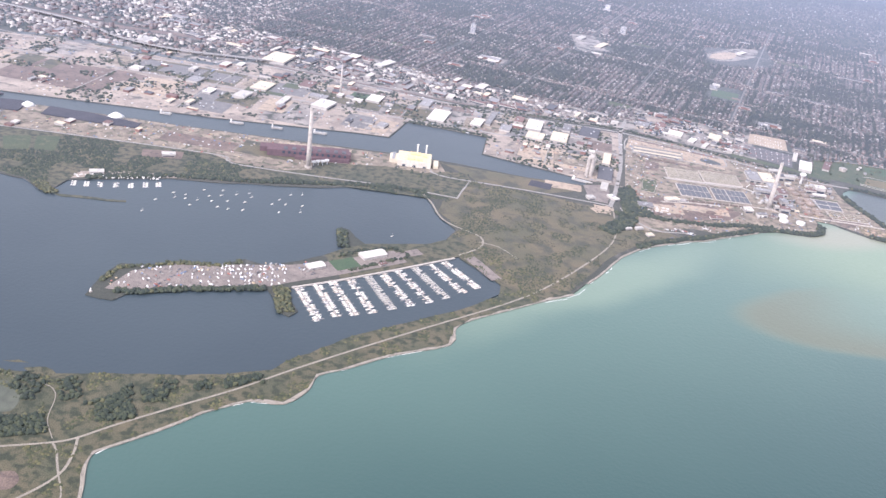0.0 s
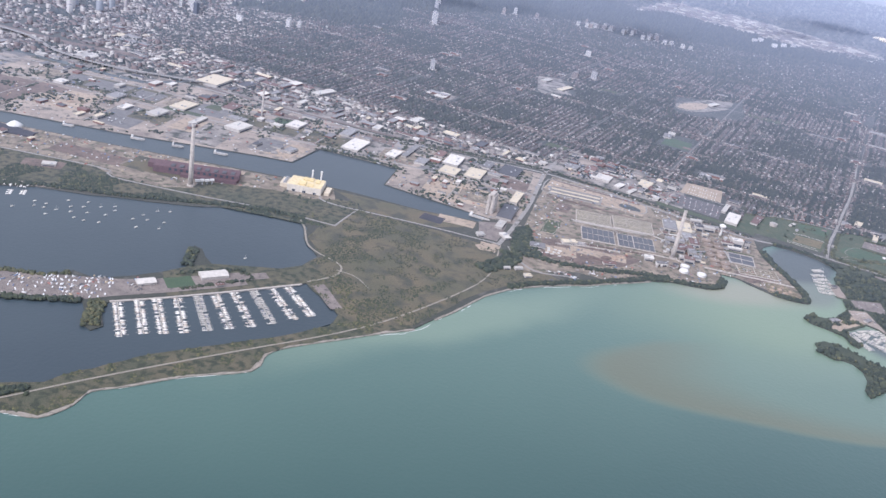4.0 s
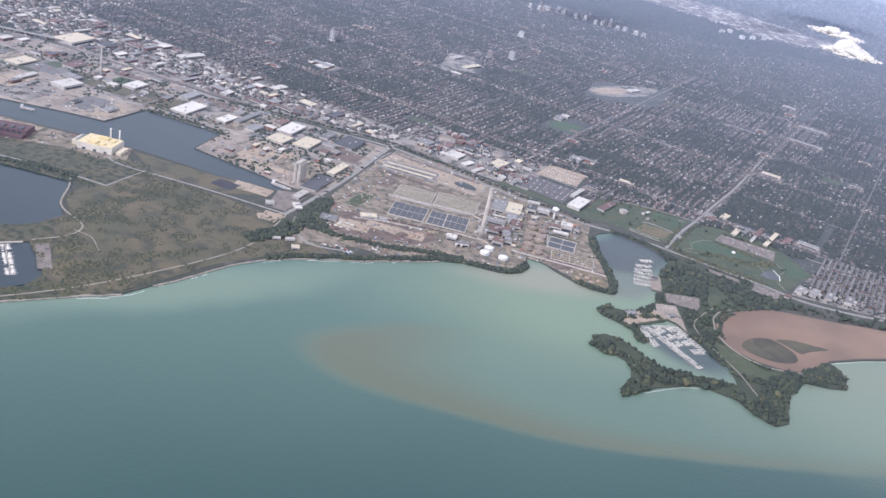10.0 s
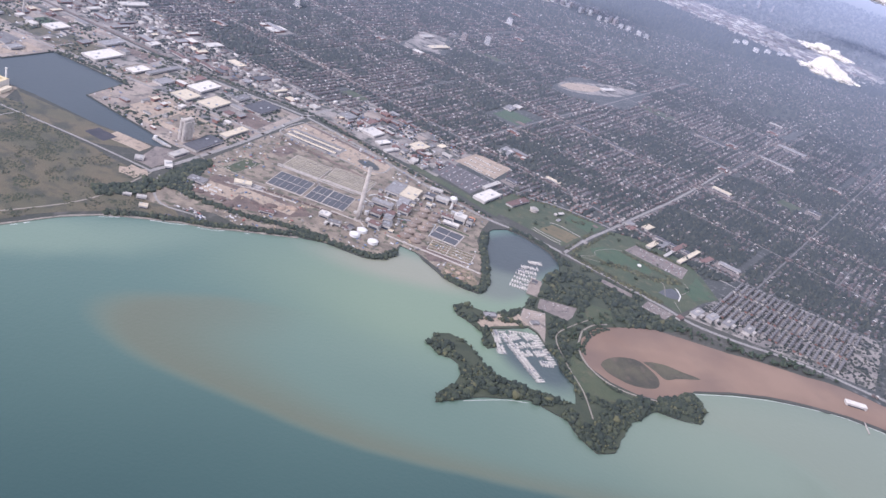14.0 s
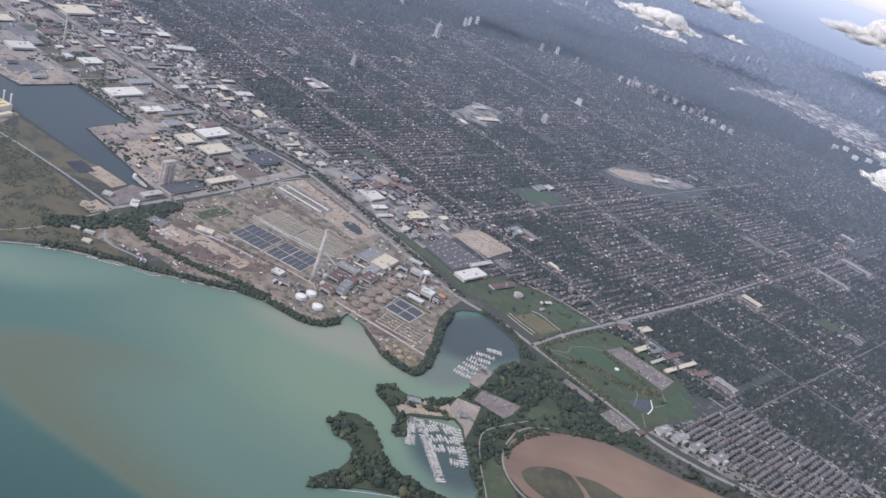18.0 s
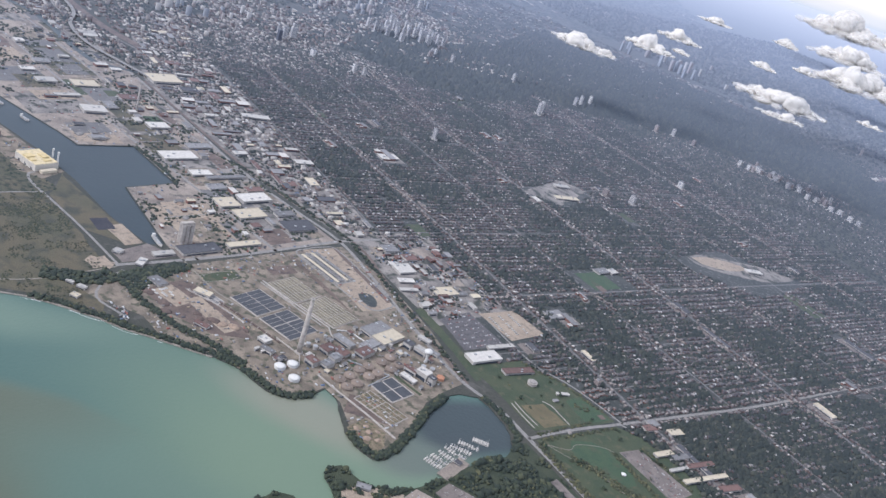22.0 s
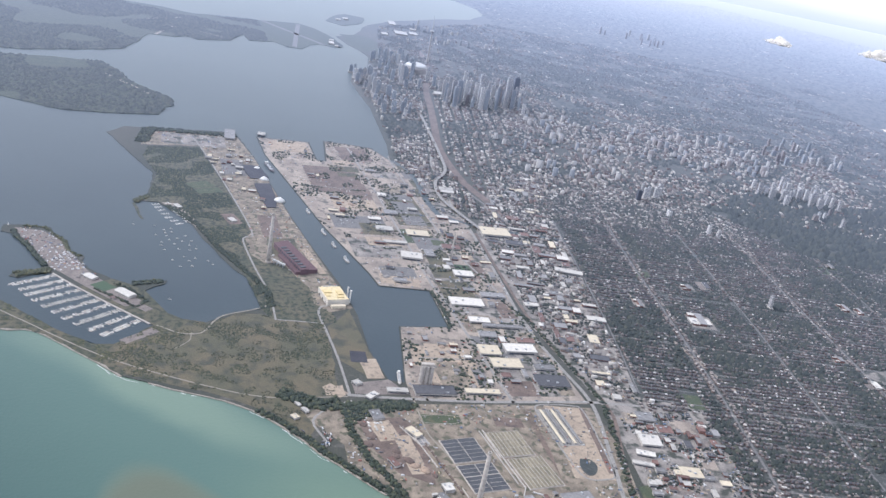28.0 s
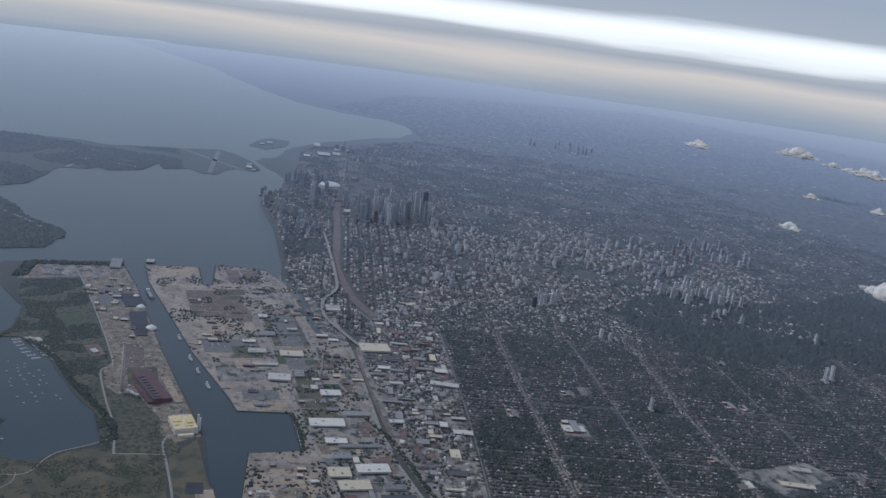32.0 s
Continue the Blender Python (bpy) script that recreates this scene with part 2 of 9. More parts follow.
def water_mat(name, kind):
    m, n, l = nodes_of(name)
    pos = n.new("ShaderNodeNewGeometry").outputs["Position"]
    wob = n.new("ShaderNodeTexNoise")
    wob.inputs["Scale"].default_value, wob.inputs["Detail"].default_value = 0.016, 5.0
    l.new(pos, wob.inputs["Vector"])
    sh = n.new("ShaderNodeVectorMath")
    sh.operation = "MULTIPLY_ADD"
    sh.inputs[1].default_value, sh.inputs[2].default_value = (26, 26, 0), (-13, -13, 0)
    l.new(wob.outputs["Color"], sh.inputs[0])
    moved = n.new("ShaderNodeVectorMath")
    l.new(pos, moved.inputs[0])
    l.new(sh.outputs[0], moved.inputs[1])
    if kind == "lake":
        def along(dx, dy, lo, hi):
            d = n.new("ShaderNodeVectorMath")
            d.operation = "DOT_PRODUCT"
            d.inputs[1].default_value = (dx, dy, 0)
            l.new(moved.outputs[0], d.inputs[0])
            r = n.new("ShaderNodeMapRange")
            r.interpolation_type = "SMOOTHSTEP"
            r.inputs["From Min"].default_value, r.inputs["From Max"].default_value = lo, hi
            l.new(d.outputs["Value"], r.inputs["Value"])
            return r.outputs["Result"]

        def spot(cx, cy, ang, a, b, lo, hi, src):
            """Soft oval: 1 inside, 0 outside."""
            mp = n.new("ShaderNodeMapping")
            mp.vector_type = "TEXTURE"
            mp.inputs["Location"].default_value = (cx, cy, 0)
            mp.inputs["Rotation"].default_value = (0, 0, radians(ang))
            mp.inputs["Scale"].default_value = (a, b, 1000)
            l.new(src, mp.inputs["Vector"])
            ln = n.new("ShaderNodeVectorMath")
            ln.operation = "LENGTH"
            l.new(mp.outputs[0], ln.inputs[0])
            r = n.new("ShaderNodeMapRange")
            r.interpolation_type = "SMOOTHSTEP"
            r.inputs["From Min"].default_value, r.inputs["From Max"].default_value = hi, lo
            l.new(ln.outputs["Value"], r.inputs["Value"])
            return r.outputs["Result"]

        near = n.new("ShaderNodeVectorMath")
        near.operation = "MULTIPLY_ADD"
        near.inputs[1].default_value, near.inputs[2].default_value = (7, 7, 0), (-3.5, -3.5, 0)
        l.new(wob.outputs["Color"], near.inputs[0])
        edge = n.new("ShaderNodeVectorMath")
        l.new(pos, edge.inputs[0])
        l.new(near.outputs[0], edge.inputs[1])
        deep, teal, milk = (0.012, 0.047, 0.047), (0.060, 0.120, 0.100), (0.134, 0.196, 0.132)
        col = mix_rgb(n, l, along(-0.5, 0.866, 96, 228), deep, teal)
        col = mix_rgb(n, l, spot(156, 346, 20, 125, 54, 0.25, 1.0, moved.outputs[0]), col, milk)
        col = mix_rgb(n, l, math_node(n, l, "MULTIPLY", spot(20, 268, 50, 90, 18, 0.3, 1.0, moved.outputs[0]), 0.6), col, (0.16, 0.225, 0.165))
        col = mix_rgb(n, l, math_node(n, l, "MULTIPLY", spot(255, 348, 30, 110, 50, 0.3, 1.0, moved.outputs[0]), 0.8), col, (0.165, 0.195, 0.142))
        plume = math_node(n, l, "MULTIPLY", spot(165, 300, 19.6, 104, 29, 0.91, 1.05, edge.outputs[0]), along(0.335, -0.942, -262, -232))
        col = mix_rgb(n, l, math_node(n, l, "MULTIPLY", plume, 0.5), col, (0.128, 0.188, 0.140))
        ring = math_node(n, l, "SUBTRACT", plume, spot(180, 308, 20, 106, 32, 0.62, 1.04, edge.outputs[0]))
        ring = math_node(n, l, "MULTIPLY", math_node(n, l, "MAXIMUM", ring, 0.0), 0.95)
        col = mix_rgb(n, l, ring, col, (0.090, 0.106, 0.070))
        col = mix_rgb(n, l, math_node(n, l, "MULTIPLY", spot(118, 351, 25, 44, 15, 0.25, 1.0, edge.outputs[0]), 0.8), col, (0.215, 0.215, 0.165))
        col = mix_rgb(n, l, math_node(n, l, "MULTIPLY", spot(147, 374, 80, 24, 12, 0.5, 1.0, edge.outputs[0]), 0.85), col, (0.098, 0.120, 0.102))
        col = mix_rgb(n, l, math_node(n, l, "MULTIPLY", spot(144, 397, 65, 27, 17, 0.62, 1.0, edge.outputs[0]), 0.95), col, (0.026, 0.038, 0.044))
        col = mix_rgb(n, l, math_node(n, l, "MULTIPLY", spot(169, 333, 146, 19, 12, 0.5, 1.1, edge.outputs[0]), 0.92), col, (0.030, 0.048, 0.055))
        swell = (0.12, 0.5)
    else:
        col = mix_rgb(n, l, noise_fac(n, l, 0.012), (0.018, 0.032, 0.043), (0.027, 0.043, 0.054))
        swell = (0.10, 0.4)
    ripple = noise_fac(n, l, 0.9, 0.2, 0.8, 6.0)
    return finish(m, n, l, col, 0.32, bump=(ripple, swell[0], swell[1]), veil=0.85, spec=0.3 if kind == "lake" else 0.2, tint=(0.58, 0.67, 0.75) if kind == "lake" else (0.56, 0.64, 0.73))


M_LAKE = water_mat("lake_water", "lake")
M_HARB = water_mat("harbour_water", "harbour")
M_LAND = ground_mat("mixed_ground", (0.040, 0.046, 0.030), (0.074, 0.072, 0.052), 0.008, (0.135, 0.125, 0.11), 0.12, 1.0, c_lo=0.58, c_hi=0.72)
M_YARD = ground_mat("residential_ground", (0.040, 0.048, 0.037), (0.076, 0.078, 0.068), 0.05, (0.185, 0.178, 0.170), 0.5, 2.5)
M_SHOP = island_mat("shop_roofs", [(0.26, (0.12, 0.105, 0.10)), (0.34, (0.20, 0.172, 0.155)), (0.30, (0.31, 0.27, 0.242)), (0.10, (0.58, 0.55, 0.51))], 0.85)
M_MEADOW = ground_mat("meadow", (0.099, 0.096, 0.053), (0.150, 0.122, 0.070), 0.06, (0.066, 0.068, 0.042), 0.16, 2.5, c_lo=0.48, c_hi=0.64)
M_SPIT = ground_mat("spit_scrub", (0.078, 0.082, 0.044), (0.130, 0.112, 0.064), 0.08, (0.036, 0.044, 0.020), 0.4, 2.5, c_lo=0.46, c_hi=0.6)
M_WOODFLOOR = ground_mat("wood_floor", (0.036, 0.050, 0.022), (0.060, 0.072, 0.034), 0.2, None, fine=2.5)
M_STREET = ground_mat("town_ground", (0.184, 0.168, 0.154), (0.356, 0.324, 0.293), 0.10, (0.055, 0.060, 0.042), 0.18, 1.8, c_lo=0.5, c_hi=0.62)
M_LAWN = ground_mat("lawn", (0.052, 0.077, 0.033), (0.078, 0.094, 0.042), 0.12, (0.112, 0.108, 0.056), 0.3, 3.0)
M_SPORT = ground_mat("sports_turf", (0.050, 0.094, 0.042), (0.066, 0.108, 0.048), 0.3, (0.080, 0.094, 0.048), 0.2, 3.0)
M_INDUS = ground_mat("industrial_yard", (0.247, 0.207, 0.175), (0.425, 0.362, 0.301), 0.09, (0.13, 0.12, 0.10), 0.22, 1.8, c_lo=0.54, c_hi=0.66)
M_WORKS = ground_mat("works_yard", (0.165, 0.137, 0.102), (0.335, 0.278, 0.212), 0.2, (0.10, 0.098, 0.06), 0.35, 2.2, c_lo=0.52, c_hi=0.62)
M_DIRT = ground_mat("bare_earth", (0.36, 0.29, 0.22), (0.46, 0.375, 0.285), 0.12, (0.20, 0.165, 0.13), 0.5, 2.0)
M_BROWN = ground_mat("turned_earth", (0.13, 0.095, 0.075), (0.21, 0.155, 0.125), 0.15, (0.09, 0.07, 0.06), 0.5, 2.0)
M_DRY = ground_mat("dry_grass", (0.15, 0.125, 0.062), (0.19, 0.155, 0.08), 0.2, (0.11, 0.105, 0.05), 0.4, 3.0)
M_SAND = ground_mat("wet_sand", (0.182, 0.118, 0.080), (0.238, 0.160, 0.110), 0.045, (0.145, 0.100, 0.075), 0.028, 4.0, c_lo=0.45, c_hi=0.68, grainy=0.15)
M_ASPHALT = ground_mat("asphalt", (0.149, 0.146, 0.144), (0.207, 0.200, 0.193), 0.3, (0.22, 0.21, 0.20), 0.8, 3.0)
M_LOT = ground_mat("parking_surface", (0.196, 0.167, 0.149), (0.276, 0.236, 0.209), 0.25, (0.125, 0.108, 0.098), 0.7, 3.0)
M_ROAD = ground_mat("pale_road", (0.287, 0.276, 0.259), (0.345, 0.328, 0.305), 0.4, (0.20, 0.19, 0.18), 0.9, 3.0)
M_PATH = ground_mat("gravel_path", (0.27, 0.245, 0.20), (0.34, 0.305, 0.25), 0.4, None, fine=3.0)
M_ROCK = ground_mat("rubble_shore", (0.28, 0.25, 0.205), (0.42, 0.38, 0.32), 0.6, (0.14, 0.13, 0.11), 1.2, 4.0)
M_FOAM = paint("surf", (0.75, 0.76, 0.74), 0.7, wear=0.3, scale=1.5)
M_COAL = ground_mat("dark_stockpile_ground", (0.035, 0.034, 0.042), (0.055, 0.052, 0.06), 0.15, None, fine=2.0)
M_LEAF = island_mat("foliage", [(0.36, (0.022, 0.033, 0.018)), (0.3, (0.033, 0.045, 0.023)), (0.2, (0.048, 0.060, 0.029)), (0.10, (0.066, 0.075, 0.035)), (0.04, (0.10, 0.10, 0.044))], 0.9)
M_LEAF_CITY = island_mat("street_foliage", [(0.38, (0.020, 0.028, 0.020)), (0.32, (0.029, 0.037, 0.026)), (0.2, (0.042, 0.050, 0.034)), (0.1, (0.060, 0.064, 0.042))], 0.9)
M_SCRUB = island_mat("scrub_foliage", [(0.33, (0.050, 0.060, 0.027)), (0.3, (0.070, 0.076, 0.034)), (0.2, (0.090, 0.090, 0.040)), (0.17, (0.125, 0.120, 0.052))], 0.95)
M_ROOFS = island_mat("shingle_roofs", [(0.32, (0.070, 0.067, 0.072)), (0.30, (0.120, 0.112, 0.112)), (0.17, (0.145, 0.112, 0.100)), (0.15, (0.24, 0.226, 0.218)), (0.06, (0.52, 0.51, 0.50))], 0.85)
M_BLOCK_ROOFS = island_mat("inner_city_roofs", [(0.30, (0.085, 0.080, 0.080)), (0.28, (0.17, 0.152, 0.14)), (0.20, (0.28, 0.25, 0.225)), (0.16, (0.45, 0.425, 0.39)), (0.06, (0.66, 0.64, 0.61))], 0.85)
M_FAR_ROOFS = island_mat("far_roofs", [(0.42, (0.060, 0.060, 0.064)), (0.36, (0.105, 0.098, 0.095)), (0.17, (0.18, 0.165, 0.155)), (0.05, (0.40, 0.385, 0.365))], 0.85)
M_BLOCK_WALLS = island_mat("inner_city_walls", [(0.4, (0.18, 0.13, 0.108)), (0.35, (0.28, 0.25, 0.228)), (0.25, (0.50, 0.47, 0.435))], 0.9)
M_WALLS = island_mat("house_walls", [(0.5, (0.105, 0.072, 0.060)), (0.28, (0.15, 0.134, 0.122)), (0.07, (0.34, 0.32, 0.30)), (0.15, (0.15, 0.112, 0.094))], 0.9)
M_THICKET = island_mat("thicket_foliage", [(0.36, (0.040, 0.050, 0.028)), (0.34, (0.058, 0.066, 0.034)), (0.22, (0.080, 0.082, 0.042)), (0.08, (0.115, 0.108, 0.050))], 0.95)
M_BARK = paint("bark", (0.10, 0.08, 0.06), 0.95)
M_POND_D = ground_mat("dark_pond", (0.030, 0.036, 0.030), (0.042, 0.050, 0.040), 0.2, None, fine=0.5, rough=0.5)
M_POND = ground_mat("murky_pond", (0.075, 0.085, 0.060), (0.095, 0.105, 0.075), 0.1, None, fine=0.5, rough=0.75)


# ---- small tools ----
def link_mesh(name, verts, faces, mats, parent=None, label="", smooth=False, index=None):
    me = bpy.data.meshes.new(name)
    me.from_pydata(verts, [], faces)
    for mt in mats if isinstance(mats, (list, tuple)) else [mats]:
        me.materials.append(mt)
    if index is not None:
        me.polygons.foreach_set("material_index", index)
    if smooth:
        me.polygons.foreach_set("use_smooth", [True] * len(me.polygons))
    me.update()
    ob = new(name, me)
    if parent is not None:
        ob.parent = parent
    if label:
        ob["label"] = label
    return ob


def part(name, bm, material, parent, label="", smooth=False):
    me = bpy.data.meshes.new(name)
    bm.normal_update()
    bm.to_mesh(me)
    bm.free()
    me.materials.append(material)
    if smooth:
        me.polygons.foreach_set("use_smooth", [True] * len(me.polygons))
    ob = new(name, me)
    ob.parent = parent
    if label:
        ob["label"] = label
    return ob


def thing(name, m, label, category, group=""):
    ob = new(name)
    ob.empty_display_size = 0.5
    ob.matrix_basis = m
    return tagged(ob, label, category, group)


def add_box(bm, x0, x1, y0, y1, z0, z1, bevel=0.0):
    v = [bm.verts.new((x, y, z)) for z in (z0, z1) for x, y in ((x0, y0), (x1, y0), (x1, y1), (x0, y1))]
    fs = [bm.faces.new([v[i] for i in f]) for f in ((3, 2, 1, 0), (4, 5, 6, 7), (0, 1, 5, 4), (1, 2, 6, 5), (2, 3, 7, 6), (3, 0, 4, 7))]
    if bevel:
        es = list({e for f in fs for e in f.edges})
        bmesh.ops.bevel(bm, geom=es, offset=bevel, segments=1, affect="EDGES")
    return bm


def box_bm(*a, **k):
    return add_box(bmesh.new(), *a, **k)


def add_lathe(bm, prof, seg=16, cx=0.0, cy=0.0):
    """Turned body from (radius, height) pairs."""
    rings = []
    for r, z in prof:
        if r < 1e-4:
            rings.append([bm.verts.new((cx, cy, z))])
        else:
            rings.append([bm.verts.new((cx + r * math.cos(2 * math.pi * i / seg), cy + r * math.sin(2 * math.pi * i / seg), z)) for i in range(seg)])
    for a, b in zip(rings, rings[1:]):
        for i in range(seg):
            j = (i + 1) % seg
            f = [a[i % len(a)], a[j % len(a)], b[j % len(b)], b[i % len(b)]]
            f = [q for k, q in enumerate(f) if q not in f[:k]]
            if len(f) > 2:
                bm.faces.new(f)
    if len(rings[0]) > 1:
        bm.faces.new(rings[0][::-1])
    if len(rings[-1]) > 1:
        bm.faces.new(rings[-1])
    return bm


def lathe_bm(prof, seg=16):
    return add_lathe(bmesh.new(), prof, seg)


def ragged(points, step, amp, seed=0, closed=False):
    """An outline with natural unevenness put between its corners."""
    rng = random.Random(seed)
    pts = list(points)
    out = []
    n = len(pts) if closed else len(pts) - 1
    for i in range(n):
        a, b = pts[i], pts[(i + 1) % len(pts)]
        d = math.hypot(b[0] - a[0], b[1] - a[1])
        k = max(1, min(12, int(d / step)))
        for j in range(k):
            f = j / k
            s = amp * min(1.0, d / step) if j else 0.0
            out.append((a[0] + (b[0] - a[0]) * f + rng.uniform(-s, s), a[1] + (b[1] - a[1]) * f + rng.uniform(-s, s)))
    if not closed:
        out.append(pts[-1])
    return out


def smooth_line(points, k=4):
    """Catmull-Rom through the given corners."""
    p = [np.array(q, float) for q in points]
    p = [2 * p[0] - p[1]] + p + [2 * p[-1] - p[-2]]
    out = []
    for i in range(1, len(p) - 2):
        for j in range(k):
            t = j / k
            out.append(0.5 * (2 * p[i] + (p[i + 1] - p[i - 1]) * t + (2 * p[i - 1] - 5 * p[i] + 4 * p[i + 1] - p[i + 2]) * t * t + (3 * p[i] - p[i - 1] - 3 * p[i + 1] + p[i + 2]) * t ** 3))
    out.append(p[-2])
    return [tuple(q) for q in out]


from mathutils.geometry import tessellate_polygon


def slab(name, outline, top, bottom, mat, label="", kind="structure", category=""):
    """A flat-topped piece of ground with edges down to bottom."""
    n = len(outline)
    tris = tessellate_polygon([[Vector((x, y, 0)) for x, y in outline]])
    area = sum(outline[i][0] * outline[(i + 1) % n][1] - outline[(i + 1) % n][0] * outline[i][1] for i in range(n))
    verts = [(x, y, top) for x, y in outline] + [(x, y, bottom) for x, y in outline]
    faces = []
    for a, b, c in tris:
        (x0, y0), (x1, y1), (x2, y2) = outline[a], outline[b], outline[c]
        faces.append((a, b, c) if (x1 - x0) * (y2 - y0) - (x2 - x0) * (y1 - y0) > 0 else (a, c, b))
    for i in range(n):
        j = (i + 1) % n
        faces.append((i, n + i, n + j, j) if area > 0 else (j, n + j, n + i, i))
    ob = link_mesh(name, verts, faces, mat)
    return tagged(ob, label, category, "", kind)


def strip(name, line, width, z, mat, label="", depth=0.03, category="road"):
    """A road or path of one width along a line."""
    p = [np.array(q[:2], float) for q in line]
    left, right = [], []
    for i, q in enumerate(p):
        d = p[min(i + 1, len(p) - 1)] - p[max(i - 1, 0)]
        d = d / (np.hypot(*d) + 1e-9)
        nrm = np.array((-d[1], d[0])) * width / 2
        left.append(q + nrm)
        right.append(q - nrm)
    zz = [q[2] if len(q) > 2 else z for q in line]
    k = len(p)
    verts = [(*a, h) for a, h in zip(left, zz)] + [(*a, h) for a, h in zip(right, zz)] + [(*a, h - depth) for a, h in zip(left, zz)] + [(*a, h - depth) for a, h in zip(right, zz)]
    faces = []
    for i in range(k - 1):
        faces += [(i, k + i, k + i + 1, i + 1), (i, i + 1, 2 * k + i + 1, 2 * k + i), (k + i + 1, k + i, 3 * k + i, 3 * k + i + 1)]
    ob = link_mesh(name, verts, faces, mat)
    return tagged(ob, label, category, "", "structure")


def inside(px, py, poly):
    r = np.zeros(len(px), bool)
    n = len(poly)
    for i in range(n):
        (x0, y0), (x1, y1) = poly[i], poly[(i + 1) % n]
        if y0 == y1:
            continue
        c = ((y0 > py) != (y1 > py)) & (px < (x1 - x0) * (py - y0) / (y1 - y0) + x0)
        r ^= c
    return r


def heap(name, tv, tf, pos, scale, ang, mats, index=None, jitter=0.0, rng=None, label="", category="", kind="stuff", smooth=False):
    """Many copies of one small shape in one mesh. tv: corners, tf: triangles; pos, scale: one row for each copy."""
    k, nv, nf = len(pos), len(tv), len(tf)
    v = np.repeat(tv[None], k, 0)
    if jitter:
        v = v * (1 + rng.uniform(-jitter, jitter, (k, nv, 1)))
    v = v * scale[:, None, :]
    c, s = np.cos(ang)[:, None], np.sin(ang)[:, None]
    x, y = v[..., 0] * c - v[..., 1] * s, v[..., 0] * s + v[..., 1] * c
    v[..., 0], v[..., 1] = x, y
    v += pos[:, None, :]
    f = (tf[None] + (np.arange(k) * nv)[:, None, None]).reshape(-1)
    me = bpy.data.meshes.new(name)
    me.vertices.add(k * nv)
    me.vertices.foreach_set("co", v.reshape(-1).astype(np.float32))
    me.loops.add(k * nf * 3)
    me.loops.foreach_set("vertex_index", f.astype(np.int32))
    me.polygons.add(k * nf)
    me.polygons.foreach_set("loop_start", np.arange(0, k * nf * 3, 3, dtype=np.int32))
    for mt in mats:
        me.materials.append(mt)
    if index is not None:
        me.polygons.foreach_set("material_index", np.tile(np.array(index, np.int32), k))
    if smooth:
        me.polygons.foreach_set("use_smooth", np.ones(k * nf, bool))
    me.update(calc_edges=True)
    ob = new(name, me)
    return tagged(ob, label, category, "", kind)


def ball(sub):
    bm = bmesh.new()
    bmesh.ops.create_icosphere(bm, subdivisions=sub, radius=1.0)
    v = np.array([tuple(q.co) for q in bm.verts])
    f = np.array([[q.index for q in fc.verts] for fc in bm.faces])
    bm.free()
    return v, f


BALL1, BALL2 = ball(1), ball(2)


def lumpy(seed):
    """A leafy clump: bulges and hollows, flat underneath."""
    v = BALL2[0].copy()
    for i, p in enumerate(v):
        d = 1 + 0.55 * noise.noise(Vector(p) * 1.6 + Vector((seed, 0, 0))) + 0.35 * noise.noise(Vector(p) * 3.7 + Vector((0, seed, 0)))
        v[i] = p * d
    v[:, 2] = np.maximum(v[:, 2], -0.35)
    return v, BALL2[1]


CROWN = lumpy(3.1)
LOBED = (lumpy(8.3)[0][:len(BALL1[0])], BALL1[1])
BUSH = (BALL1[0] * np.array([1, 1, 0.9]), BALL1[1])
DOME_V = np.array([(math.cos(q * 1.0472), math.sin(q * 1.0472), -0.3) for q in range(6)] + [(0.2, 0.1, 1.0)], float)
DOME_F = np.array([(q, (q + 1) % 6, 6) for q in range(6)])
HOUSE_V = np.array([(-.5, -.5, 0), (.5, -.5, 0), (.5, .5, 0), (-.5, .5, 0), (-.5, -.5, .62), (.5, -.5, .62), (.5, .5, .62), (-.5, .5, .62), (0, -.5, 1), (0, .5, 1)], float)
HOUSE_F = np.array([(4, 8, 9), (4, 9, 7), (5, 6, 9), (5, 9, 8), (4, 5, 8), (7, 9, 6), (0, 1, 5), (0, 5, 4), (1, 2, 6), (1, 6, 5), (2, 3, 7), (2, 7, 6), (3, 0, 4), (3, 4, 7)])
HOUSE_M = [0] * 4 + [1] * 10
TENT_V = np.array([(-.5, -.5, 0), (.5, -.5, 0), (.5, .5, 0), (-.5, .5, 0), (0, -.4, 1), (0, .4, 1)], float)
TENT_F = np.array([(0, 4, 5), (0, 5, 3), (1, 2, 5), (1, 5, 4), (0, 1, 4), (3, 5, 2)])
TENT_M = [0] * 4 + [1] * 2
BLOCK_V = np.array([(x, y, z) for z in (0, 1) for x, y in ((-.5, -.5), (.5, -.5), (.5, .5), (-.5, .5))], float)
BLOCK_F = np.array([(4, 5, 6), (4, 6, 7), (0, 1, 5), (0, 5, 4), (1, 2, 6), (1, 6, 5), (2, 3, 7), (2, 7, 6), (3, 0, 4), (3, 4, 7)])
BLOCK_M = [0] * 2 + [1] * 8

# street grid: u runs with the avenues, v with the streets, from one crossing by the bay
GO, GE, GN = (154.0, 411.0), (0.976, -0.216), (0.216, 0.976)


def uv(u, v):
    return (GO[0] + u * GE[0] + v * GN[0], GO[1] + u * GE[1] + v * GN[1])


def uv_box(u0, u1, v0, v1):
    return [uv(u0, v0), uv(u1, v0), uv(u1, v1), uv(u0, v1)]


GRID_ANG = math.atan2(GE[1], GE[0])

